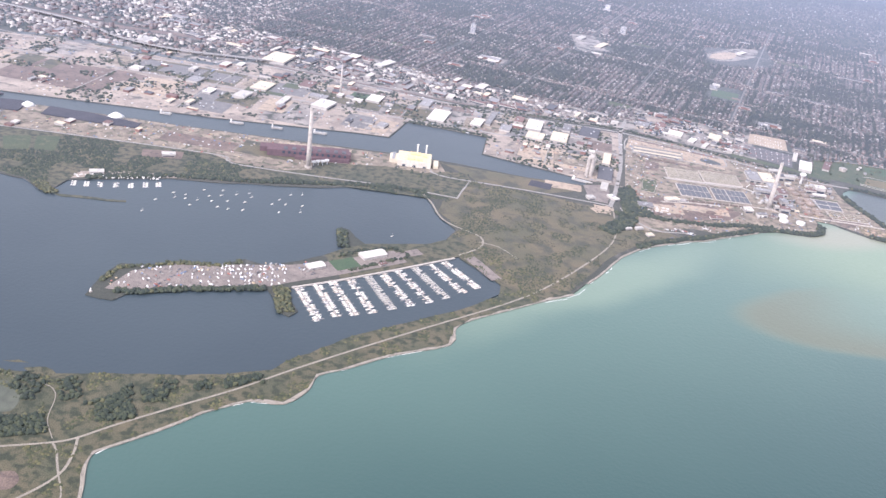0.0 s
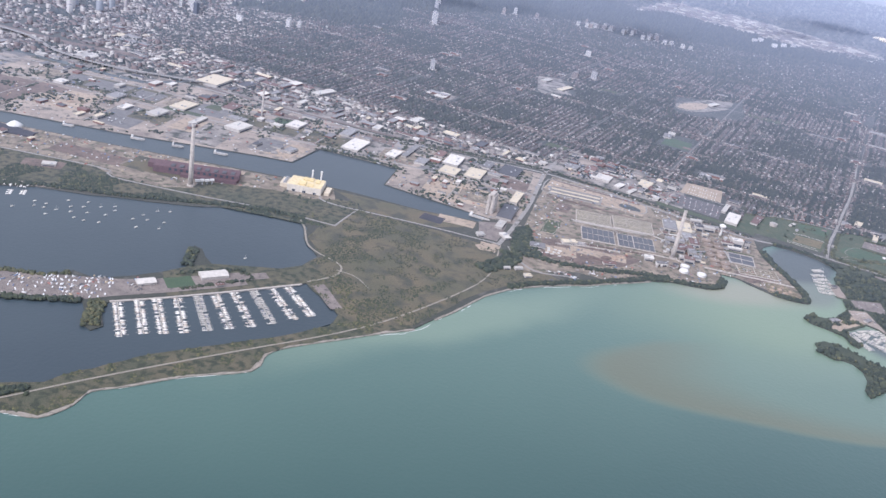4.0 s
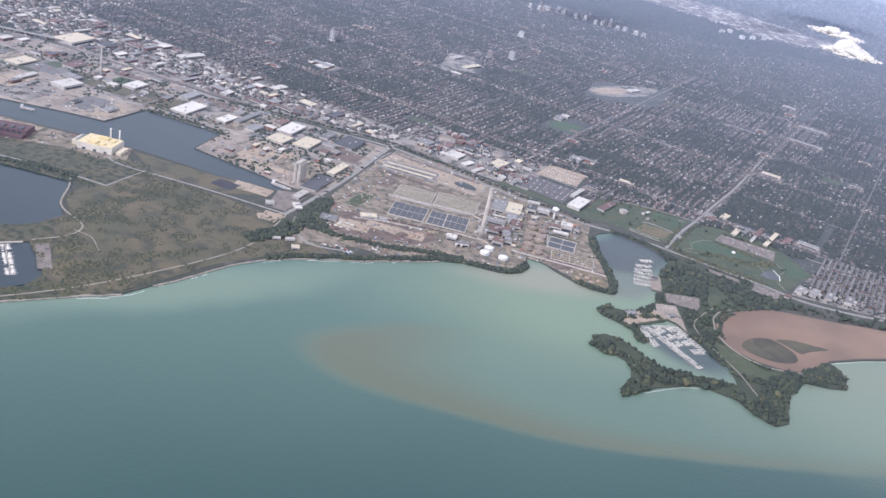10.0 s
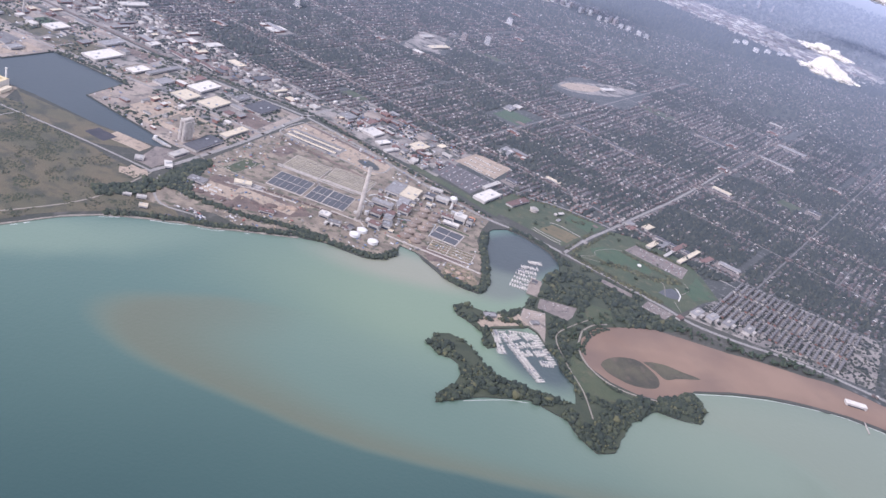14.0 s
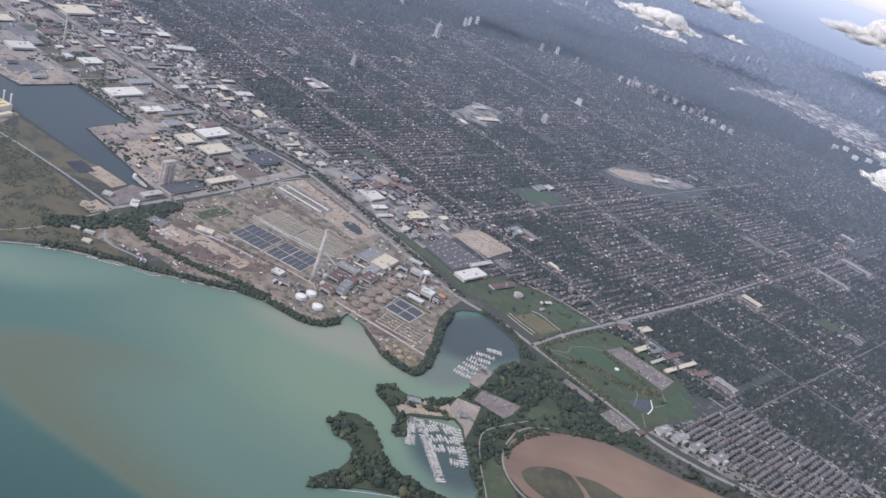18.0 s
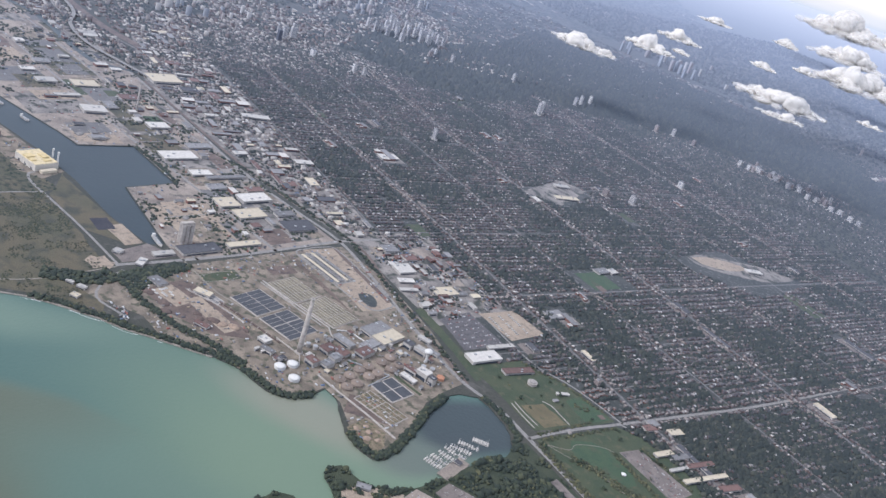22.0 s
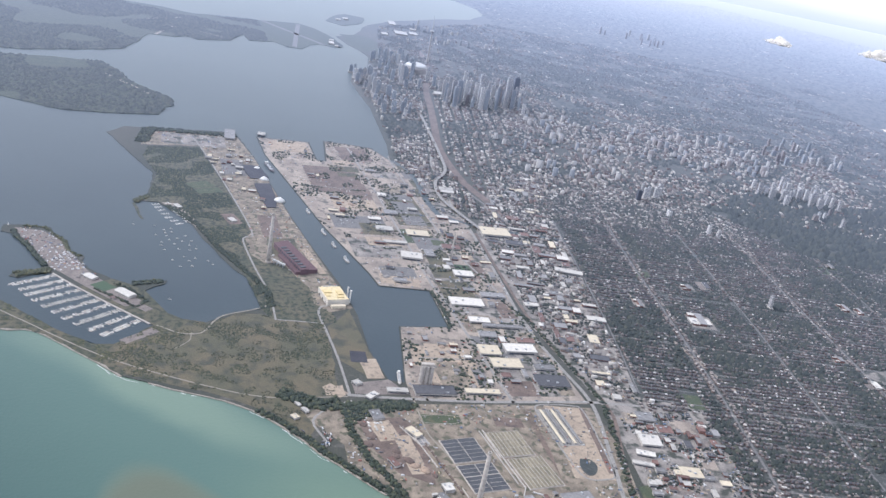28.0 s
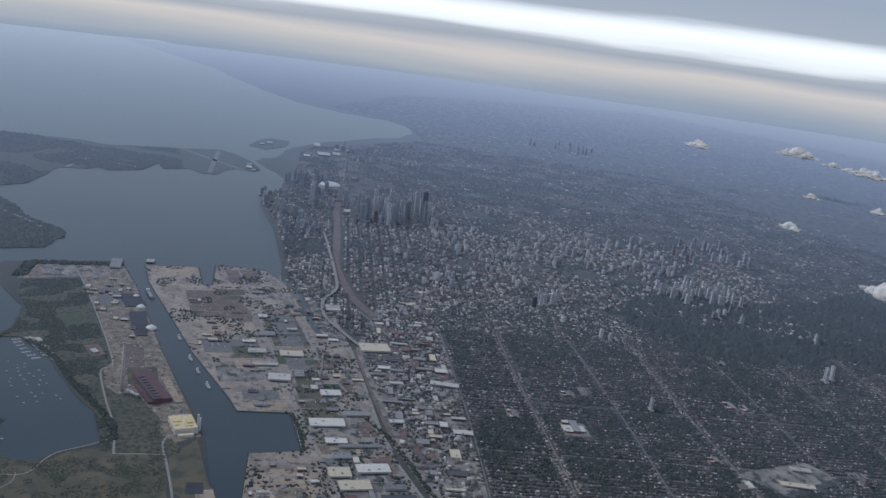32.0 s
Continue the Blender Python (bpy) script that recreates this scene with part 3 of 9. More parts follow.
# ---- ground, water and shores ----
RIM = [(300 + 3500 * math.cos(radians(a)), 300 + 3500 * math.sin(radians(a))) for a in range(0, 360, 6)]
COAST_EAST = [(3000, 1500), (1000, 560), (600, 420), (450, 386), (330, 385), (280, 383), (263, 381), (251, 377), (237, 370.5), (226, 363), (215, 354),
              (220, 347), (220, 339), (213, 336), (207, 335), (202, 324), (201, 314), (201, 307), (197, 303), (191, 306), (186, 311), (180, 311.5), (175, 312),
              (170, 309), (164, 304), (158, 297), (154, 292), (153, 297), (155, 303), (154.5, 309), (152, 313), (149, 314), (146, 313), (141, 316)]
COAST_BASIN = [(140.5, 322), (144, 325.5), (149, 325), (154, 322), (158, 318.5), (165, 315.5), (171, 316.5), (176, 318), (183, 318.5), (186, 320), (185, 324), (183, 329),
               (178, 333), (175, 338), (170, 342), (165, 347.5), (162, 348.5), (153, 338), (158, 330), (156, 327), (153.5, 329), (152, 334), (147, 336), (141.5, 337.5),
               (139, 341), (140, 345), (145, 345.5), (149, 346), (154, 352), (156.5, 358), (157, 370), (157, 380), (156, 388), (159, 395)]
COAST_BAY = [(157, 401), (152, 405.5), (147, 408), (139, 410), (133, 410), (129, 405), (128, 399), (131, 389), (134, 382), (138, 374), (142, 365), (143.5, 358),
             (142, 355), (137, 354), (129, 355), (122, 359), (115, 363), (109.5, 363), (110.5, 357), (109, 349), (104, 345), (97, 344), (90, 343), (83, 339.5),
             (76, 334), (68, 328), (61, 322), (54, 318), (46, 312), (40, 307), (35, 302), (29, 293), (26, 286), (22, 276), (18, 268)]
COAST_SPIT = [(14, 259), (5, 251), (-5, 241), (-15, 231), (-19, 224), (-19, 215), (-32, 205), (-42, 194.5), (-49, 188), (-49.5, 181), (-53, 174), (-60.4, 172.6),
              (-64.5, 169.3), (-69.6, 164.2), (-72.8, 159.4), (-77.1, 153.7), (-81.9, 148), (-85.7, 143.5), (-85.2, 138.7), (-81.5, 130), (-79, 118), (-88, 100), (-130, 60), (-210, 10), (-240, 60), (-190, 120),
              (-160, 150), (-135, 160), (-122, 163), (-108, 166), (-95, 171), (-83, 175), (-70, 180), (-60, 186), (-56, 194), (-49, 203), (-42, 212)]
COAST_MARINA = [(-35, 219), (-27, 227), (-17, 237), (-9, 247), (-9, 255), (-25, 269), (-30, 264), (-43, 252), (-57, 239), (-69, 229), (-69, 224), (-63, 215.5),
                (-64.5, 212), (-67, 213), (-75, 224), (-82, 221), (-100, 213), (-109, 209), (-112, 202), (-120, 202), (-121, 211), (-120, 222), (-113, 224), (-105, 230),
                (-93, 233), (-88, 239), (-81, 238), (-72, 245), (-65, 253), (-61.5, 259), (-67, 274), (-63.5, 273), (-56, 265), (-47, 269), (-36, 274)]
COAST_CHERRY = [(-31, 280), (-29, 289), (-34, 295), (-39, 301), (-41, 310), (-47, 315), (-59, 314), (-73, 309), (-88, 301), (-106, 295), (-119, 290), (-135, 286),
                (-150, 278), (-164, 269.5), (-164.5, 262), (-165.5, 258), (-170, 259.5), (-177, 264), (-189, 265), (-212, 266), (-233, 257), (-256, 249), (-286, 237), (-302, 247),
                (-312, 309), (-305, 319), (-256, 327)]
COAST_CHANNEL = [(-155, 338), (-112, 344), (-68, 351), (-40, 353), (-10, 352), (14, 355), (15.5, 361), (-31, 369.5), (-32, 392), (-69, 393), (-72, 369), (-86, 367),
                 (-143, 354), (-200, 345), (-266, 334), (-306, 332), (-306, 368), (-266, 368), (-265, 373), (-313, 379), (-306, 412), (-278, 420)]
COAST_WEST = [(-321, 427), (-370, 431), (-427, 436), (-480, 436), (-528, 437), (-569, 450), (-600, 467), (-665, 481), (-726, 469), (-770, 463), (-800, 490), (-897, 527),
              (-962, 571), (-1047, 659), (-1105, 735), (-1192, 786), (-1256, 795), (-1347, 779), (-1401, 704), (-1512, 638), (-1659, 604), (-1967, 555), (-2172, 534),
              (-2550, 438), (-3150, 300)]
SHORE_EAST = ragged(COAST_EAST[5:] + COAST_BASIN, 2.5, 0.35, 1)
SHORE_BAY = ragged(COAST_BAY, 2.5, 0.3, 2)
SHORE_SPIT = ragged(COAST_SPIT, 3.0, 0.5, 3)
SHORE_INNER = ragged(COAST_MARINA + COAST_CHERRY, 4.0, 0.5, 4)
MAINLAND = COAST_EAST[:5] + SHORE_EAST + SHORE_BAY + SHORE_SPIT + SHORE_INNER + COAST_CHANNEL + ragged(COAST_WEST, 30, 3.0, 5) + [q for q in RIM[::-1] if q[1] > 330 + 0.35 * max(0.0, q[0])]
slab("ground", MAINLAND, 0.0, -0.6, M_LAND, "mixed city ground and streets running to the horizon", category="ground")
slab("lake_water", [(-1200, -2800), (0, -3150), (1500, -2900), (3000, -1600), (3700, 200), (3500, 1500), (300, 700), (60, 520), (40, 325), (-30, 215), (-70, 170), (-150, 100), (-1200, -600)], -0.30, -1.5, M_LAKE,
     "milky turquoise lake water with a brown silt plume", category="water")
slab("harbour_water", [(-3000, -900), (-2300, -2000), (-1199, -2800), (-1199, -602), (-150, 99), (-71, 169), (-31, 214), (39, 326), (50, 420), (-300, 470), (-900, 900), (-2000, 900), (-3300, 420), (-3210, 250), (-3180, 0), (-3120, -400)], -0.29, -1.5, M_HARB,
     "dark blue grey sheltered harbour and ship channel water", category="water")

ISLANDS = [[(-780, 60), (-833, 180), (-823, 246), (-799, 305), (-813, 377), (-830, 427), (-806, 443), (-775, 453), (-707, 461), (-691, 449), (-705, 435), (-687, 420), (-660, 409), (-661, 394), (-683, 382), (-671, 355),
            (-703, 351), (-658, 335), (-640, 301), (-654, 291), (-640, 282), (-638, 256), (-581, 243), (-550, 235), (-536, 216), (-500, 160), (-490, 60)],
           [(-475, 130), (-490, 221), (-461, 236), (-425, 250), (-391, 276), (-369, 278), (-360, 271), (-340, 268), (-331, 233), (-329, 205), (-370, 130)],
           [(-900, 473), (-930, 484), (-969, 509), (-957, 533), (-905, 520), (-890, 512), (-861, 487), (-883, 468)],
           [(-790, 471), (-717, 474), (-693, 483), (-713, 506), (-763, 512), (-800, 500)]]
AIRFIELD = [(-826, 376), (-838, 430), (-772, 458), (-686, 454), (-652, 408), (-676, 376)]
for k, isl in enumerate(ISLANDS):
    slab("ground_%d" % (k + 2 if k < 3 else 22), ragged(isl, 18, 4, 10 + k, True), 0.012 * k, -0.6, M_WOODFLOOR, "low wooded harbour island", category="island")
slab("ground_5", ragged([(-164, 258.2), (-159.7, 256.6), (-150.6, 258.7), (-145, 259.6), (-138.5, 261.6), (-139, 262.6), (-145, 260.6), (-151.5, 260), (-160.5, 258)], 2, 0.25, 15, True), -0.1, -0.5, M_SPIT, "narrow sandbar off the yacht moorings", category="sandbar")

# land cover, each a thin sheet laid over the ground
NEIGHBOUR = uv_box(-420, 420, 14, 340)
slab("ground_6", NEIGHBOUR, 0.02, -0.01, M_YARD, "residential blocks with small yards", category="ground")
SPIT_AREA = SHORE_SPIT + SHORE_INNER[:SHORE_INNER.index((-25, 269)) + 1] + [(-20, 280), (0, 268), (12, 262)]
slab("ground_7", SPIT_AREA, 0.015, -0.02, M_SPIT, "scrubby spit of rubble and grass", category="ground")
slab("ground_21", [(-66, 252), (-61.5, 259), (-56, 265), (-47, 269), (-36, 274), (-31, 280), (-29, 288), (-22, 284), (-20, 276), (-25, 269), (-43, 252), (-57, 239)], 0.018, -0.02, M_SPIT, "scrubby ground behind the marina", category="ground")
MEADOW = [(-30, 283), (-20, 276), (-10, 256), (-2, 252), (13.5, 261), (17.5, 271), (21.5, 280), (25.3, 290), (28.5, 295.5), (34, 303.5), (39, 308.5), (45, 313.5), (52, 319), (46, 323), (33, 321), (27, 318), (25, 334), (-3, 336), (-31, 337), (-33, 318), (-38, 312), (-38, 302), (-28, 290)]
slab("ground_8", ragged(MEADOW, 5, 0.6, 21, True), 0.03, -0.01, M_MEADOW, "brown green rough meadow with scattered bushes", category="meadow")
slab("ground_9", [(-48, 352), (-44, 350), (-12, 351.5), (12, 353), (14, 349), (-2, 337.5), (-29, 338), (-33, 342)], 0.038, -0.01, M_MEADOW, "rough grass beside the ship channel", category="meadow")
NORTHBANK = [(-43, 312), (-58, 310.5), (-75, 308), (-106, 297), (-135, 288), (-164, 270.5), (-165, 262.5), (-170, 260.5), (-178, 265), (-212, 268), (-240, 260), (-262, 262), (-268, 293), (-198, 305), (-131, 315.5), (-120, 311.5), (-101, 312.5), (-90, 319), (-91, 327), (-75, 332.5), (-66, 336.5), (-50, 336.5), (-42, 342), (-33, 343), (-31, 336.5), (-32, 316.5)]
slab("ground_10", NORTHBANK, 0.025, -0.01, M_SPIT, "wooded harbour bank with clearings", category="woods")
PORT_S = [(-305, 318), (-302, 262), (-265, 258), (-272, 294), (-198, 307), (-131, 315), (-120, 311), (-101, 312), (-91, 318), (-93, 326), (-76, 331.5), (-66, 335.5), (-50, 335.5), (-42, 341), (-47, 352), (-112, 343.3), (-155, 337.5), (-256, 326.5)]
slab("ground_11", PORT_S, 0.035, -0.01, M_WORKS, "pale industrial yard beside the ship channel", category="yard")
PORT_N = [(15, 361.5), (28, 361), (30, 432), (-36, 431), (-150, 441), (-275, 445), (-276, 421), (-305, 411), (-312, 380), (-264, 374), (-264, 367), (-305, 367), (-305, 333), (-266, 334.5),
          (-200, 345.5), (-143, 354.5), (-86, 367.5), (-72.5, 369.5), (-69.5, 393.5), (-31.5, 392.5), (-30.5, 370)]
slab("ground_12", PORT_N, 0.035, -0.01, M_INDUS, "port yards of gravel, asphalt and bare ground", category="yard")
PLANT = [(31, 336), (46, 331), (66, 330), (83, 341), (97, 345), (109, 350), (110, 357), (109, 363), (117, 363), (131, 356.5), (141, 356), (137, 374), (133, 382), (128, 390), (126, 400), (125, 413), (95, 424),
         (60, 432), (33, 432), (31, 400)]
slab("ground_13", PLANT, 0.03, -0.01, M_WORKS, "service yards of the treatment works", category="yard")
STUDIO_POLY = [uv(-440, 16), uv(-440, -8), (-152, 446), (-36, 437), (26, 442), uv(-135, 40), uv(-135, 17)]
STUDIO_EAST = [(36, 442), (60, 438), (92, 430), (92, 470), (36, 480)]
slab("ground_14", [uv(-440, 18), uv(-440, -10), (-152, 443), (-36, 433), (29, 438), (60, 434), (94, 428), (95, 470), (34, 482), uv(-135, 40), uv(-135, 18)], 0.045, -0.01, M_STREET, "mixed industrial blocks beside the boulevard", category="yard")
PARK_W = [(118, 422.5), (121, 434), (123, 444.5), (131, 446), (137, 449), (144, 450.2), (157, 450.4), (163.5, 449.6), (160.5, 437), (156, 421), (154, 415.5), (139, 418.5), (124, 420.5)]
slab("ground_15", ragged(PARK_W, 4, 0.25, 31, True), 0.055, -0.01, M_LAWN, "mown park lawn", category="lawn")
PARK_E = [(157.5, 412), (178, 408), (196.5, 404.5), (203, 402.5), (209, 418), (214, 427), (206, 440), (200, 447), (192, 451), (174, 451.5), (166, 448)]
slab("ground_16", ragged(PARK_E, 8, 0.5, 32, True), 0.055, -0.01, M_LAWN, "park lawn with young trees", category="lawn")
ASH_PARK = SHORE_EAST[SHORE_EAST.index((215, 354)):] + [(157, 401), (157, 407.5), (178, 404), (196.5, 400), (207, 396.5), (203, 386), (196, 382), (187, 374), (180, 366), (178, 356), (180, 347), (184, 341), (192, 338), (200, 338.5), (208, 341), (214, 347)]
slab("ground_17", ASH_PARK, 0.02, -0.02, M_WOODFLOOR, "wooded park ground on the bay arms", category="woods")
BEACH = [(180, 347), (178, 356), (180, 366), (187, 374), (196, 382), (203, 384), (217, 387.5), (235, 393), (262, 400), (330, 398), (450, 398), (450, 387), (330, 386.3), (280, 384.3), (263, 382.3), (251, 378.3), (237, 371.8),
         (226, 364.3), (215.5, 355.3), (213, 347.5), (207, 341.5), (200, 339), (192, 339), (184, 342)]
slab("ground_18", ragged(BEACH, 6, 0.4, 33, True), 0.03, -0.02, M_SAND, "wide brown sand beach", category="beach")
BEACH_GREEN = smooth_line([(187, 345.9), (187.3, 349.2), (189.3, 353.2), (193, 356.7), (197, 358), (201.6, 355.4), (204.4, 352.6), (205.2, 348.4), (203, 345), (197.6, 342.5), (193, 342.7), (189.6, 343.6), (187, 345.9)], 3)[:-1]
M_DUNE = ground_mat("dune_grass", (0.060, 0.054, 0.032), (0.105, 0.096, 0.052), 0.12, (0.13, 0.10, 0.066), 0.35, 2.5, c_lo=0.55, c_hi=0.7)
slab("ground_19", ragged(BEACH_GREEN, 1.2, 0.15, 34, True), 0.05, 0.0, M_DUNE, "dark oval of grass in the sand", category="meadow")
slab("ground_23", ragged(smooth_line([(198, 358.6), (201, 361.1), (205.3, 362.8), (211, 363.2), (216.2, 363.8), (212.9, 360.6), (209.3, 357.4), (206.4, 354.2), (202.6, 356.4), (198, 358.6)], 3)[:-1], 1.2, 0.2, 35, True), 0.052, 0.0, M_DUNE, "thin olive grass spreading over the sand", category="meadow")
slab("pond", ragged(smooth_line([(-128, 158), (-118, 159.5), (-112.4, 160), (-110.6, 157.5), (-108.8, 151.2), (-110.8, 149), (-120, 147), (-128, 150), (-128, 158)], 4)[:-1], 2, 0.2, 41, True), 0.05, 0.0, M_POND, "murky green pond in the spit", category="pond")
# surf and rubble along the open shore
strip("rubble_shore", smooth_line(COAST_SPIT[:22], 3), 1.5, -0.02, M_ROCK, "pale rubble and concrete shore edge", 0.5, "shore")
strip("rubble_shore", [(x, y - 0.2) for x, y in COAST_BAY[23:]], 1.2, -0.06, M_ROCK, "pale rubble shore edge", 0.5, "shore")
strip("surf", [(x + 0.55, y - 0.35) for x, y in smooth_line([(-76.6, 154.4), (-80, 150.4), (-83.4, 146.6), (-85.4, 143.4)], 5)], 0.24, -0.27, M_FOAM, "white surf along the rubble", 0.05, "surf")
strip("surf", [(x, y - 0.8) for x, y in smooth_line([(215, 354), (226, 363), (237, 370.5), (251, 377.5), (263, 381.5), (280, 383), (330, 385)], 5)], 0.15, -0.27, M_FOAM, "white surf along the sand", 0.05, "surf")
strip("surf", [(x - 0.3, y - 0.8) for x, y in smooth_line([(160, 299), (165, 304), (170, 308.5), (175, 311.5)], 5)], 0.12, -0.27, M_FOAM, "white surf along the rock arm", 0.05, "surf")

# ---- roads and paths ----
def road(line, w, mat=M_ROAD, label="pale asphalt road", z=0.08, k=4, name="road"):
    return strip(name, smooth_line(line, k) if k > 1 else line, w, z, mat, label)


road([(25, 337), (27, 355), (29, 385), (29, 410), (29, 436), (34, 470), (42, 510), (58, 580), (78, 670), (98, 760)], 1.7, label="long straight city street")
road([(-440, 486), (-380, 470), (-320, 459), (-262, 449), (-200, 441), (-152, 440), (-100, 436), (-36, 430.5), (0, 432), (29, 434), (60, 427), (95, 417.5), (122, 411.5), (140, 412.5), (156, 410), (178, 406), (196.5, 402), (209, 398.6), (225, 400), (250, 404.5), (300, 403), (400, 402)], 1.6, label="broad lakeshore boulevard")
road([(26, 338), (-1, 338), (-23, 337), (-40, 336), (-47, 338), (-48, 341)], 1.0, label="straight works road across the meadow", z=0.09)
road([(-31, 336.4), (-32.5, 326), (-33.2, 317.4)], 0.7, label="narrow works lane", z=0.1, k=1)
road([(-32.9, 317), (-58, 316.8), (-84, 313), (-116, 309.7), (-123, 311.5), (-131, 315), (-198, 306), (-273, 293.6), (-296, 288)], 0.9, label="narrow harbour road", z=0.085)
road([(-300, 394), (-267, 395), (-149, 396), (-76, 396.3), (-52, 398), (22, 400.5), (29, 401)], 1.3, label="straight port road beside the sheds")
road([(-290, 421), (-270, 420), (-167, 419.5), (-133, 419), (-100, 424), (-60, 431)], 1.1, label="second port road by the river")
road([(-262, 300), (-262, 326)], 0.9, label="short dock road", k=1)
road([(29, 367), (24, 366), (16, 362.5)], 0.9, label="port side road", k=1)
road([(29, 338), (33, 330), (42, 322), (55, 325)], 0.9, label="works access road")
road([(156, 410), (158.4, 424), (161.6, 437.5), (165, 449.5), (174, 485), (183, 520), (196, 585), (210, 661), (224, 740), (240, 800), (262, 870)], 1.3, label="city street up from the bay")
road([(74, 459), (80, 457.8), (101, 452.8), (116.6, 449.4), (129.3, 448), (139.5, 451), (151, 451.9), (165.7, 451.5)], 0.75, label="tree-lined street behind the park")
road([(26, 361.6), (34.4, 361.3), (49.3, 361.2), (58.3, 363.5), (70.4, 367.3)], 0.6, M_PATH, "pale service road of the works")
AVENUES = (18.5, 55, 101, 142, 190, 236, 288)
MAIN_AVENUES, MAIN_CROSS = (55, 142, 288), (-81,)
CROSS = (-378, -322, -250, -192, -136, -81, 62, 118, 170, 240)
for v, w in zip(AVENUES, (1.2, 1.4, 1.4, 1.6, 1.0, 1.2, 1.6)):
    road([uv(u, v + 1.2 * math.sin(u * 0.02 + v)) for u in range(-420, -119 if v < 50 else 421, 40)], w * (0.8 if v in MAIN_AVENUES else 0.6), M_ASPHALT, "straight city avenue lined with shops", 0.075, 2)
for u in CROSS:
    road([uv(u, v) for v in (19 if u < -110 else 56, 120, 230, 340)], 1.0 if u in MAIN_CROSS else 0.7, M_ASPHALT, "city cross street", 0.07, 1)
road([(26, 337), (27, 322), (27, 308), (22, 292), (8, 264), (-5, 245), (-26, 221.5), (-41, 204.5), (-55, 188), (-65, 175.5), (-76.8, 162.7), (-85.6, 152.9), (-90.8, 146.5), (-94.9, 143.3), (-104.2, 138.7), (-122, 130)], 0.6, M_PATH, "pale gravel road along the spit", 0.05)
road([(-90.8, 146.5), (-89, 141.4), (-88.3, 134.4), (-91.9, 126.3), (-98, 118), (-108, 110)], 0.6, M_PATH, "forked gravel track", 0.055)
road([(-94.9, 143.3), (-92.6, 141), (-90.9, 138.3), (-88.3, 134.4)], 0.5, M_PATH, "forked gravel track", 0.06)
road([(-88.3, 134.4), (-84.6, 129), (-83, 122)], 0.35, M_PATH, "narrow gravel track", 0.06)
road([(-95.6, 144.4), (-100.1, 150), (-102.4, 156.9), (-104.5, 160.1), (-107.9, 161.5), (-119.4, 162)], 0.22, M_PATH, "narrow footpath to the pond", 0.06)
slab("yard", smooth_line([(-99.6, 131.7), (-97, 132.6), (-94.7, 130.6), (-95, 127.8), (-98, 127), (-99.6, 131.7)], 3)[:-1], 0.06, 0.0, M_BROWN, "round patch of bare earth", category="yard")
slab("mudflat", ragged(smooth_line([(-116, 166), (-111.2, 168.1), (-106.9, 165.8), (-107.9, 163.6), (-112, 164.2), (-116, 166)], 3)[:-1], 1.5, 0.2, 43, True), -0.25, -0.5, M_SPIT, "pale mudflat in the shallows", category="mudflat")
slab("mudflat", ragged([(-122, 167), (-118.9, 168.6), (-116.1, 168.3), (-119, 167.4)], 1.5, 0.2, 44, True), -0.25, -0.5, M_SPIT, "pale mudflat in the shallows", category="mudflat")
BROKEN = random.Random(77)
for line in ([(-19.5, 214), (-32, 204), (-42.4, 193.6), (-49, 186)], [(-53.4, 173.4), (-60.6, 172), (-65, 168.6), (-70, 163.6), (-73.4, 158.6)], [(5.6, 250.4), (14.6, 258.6), (18.6, 267.6), (22.6, 275.6), (26.6, 285.6), (29.6, 292.6), (35.6, 301.4), (40.6, 306.4)], [(46.4, 311.4), (54.4, 317.4), (61.4, 321.4), (68.4, 327.4), (76.4, 333.4)]):
    line = smooth_line(line, 6)
    i = 0
    while i < len(line) - 2:
        n = BROKEN.randint(2, 4)
        bit = line[i:i + n]
        if len(bit) > 1 and BROKEN.random() < 0.6:
            o = BROKEN.uniform(0.1, 0.8)
            strip("surf", [(x + o * 0.7 + BROKEN.uniform(-.12, .12), y - o * 0.7 + BROKEN.uniform(-.12, .12)) for x, y in bit], BROKEN.uniform(0.10, 0.26), -0.27, M_FOAM, "broken white surf along the rubble", 0.05, "surf")
        i += n - 1
road([(-25, 270), (-19, 279), (-20, 287), (-30, 292), (-36, 297), (-42, 309), (-47, 316)], 0.7, M_PATH, "curving meadow track", 0.07)
road([(-20, 283), (-13, 282), (-6, 276)], 0.4, M_PATH, "faint meadow track", 0.065)
WALK = [(182.8, 371.8), (179.3, 367.8), (177.2, 361.5), (177.4, 356.4), (178.4, 350.8), (180.6, 346.1), (184, 342), (189.3, 338.6), (194.4, 337.4), (199.1, 337.8), (202.9, 339), (207, 340.6)]
PARK_PATH = [(178, 372), (173, 360), (171, 350), (178, 338), (186, 328), (192, 317)]
road(WALK, 0.62, M_PATH, "boardwalk path round the sand", 0.07)
road([(199.6, 357.2), (203.4, 355.2), (206, 353), (207, 350)], 0.25, M_SAND, "trodden sand path through the grass", 0.06)
road(PARK_PATH, 0.4, M_PATH, "park path under trees", 0.05)
road([(-150, 476), (-211, 468), (-247, 463), (-318, 467), (-385, 481), (-445, 494), (-542, 514), (-620, 540), (-760, 560)], 6.0, M_BROWN, "broad rusty railway corridor into the city", 0.09)
road([(-232, 447), (-275, 449), (-318, 460), (-385, 473), (-445, 486), (-542, 505), (-640, 515), (-760, 520)], 1.6, M_ROAD, "expressway into the city", 0.1)
road([(-261, 452), (-200, 465), (-168, 478), (-181, 520), (-172, 567), (-163, 617), (-147, 663), (-131, 694), (-138, 736), (-172, 800)], 1.6, M_ASPHALT, "valley expressway", 0.1)
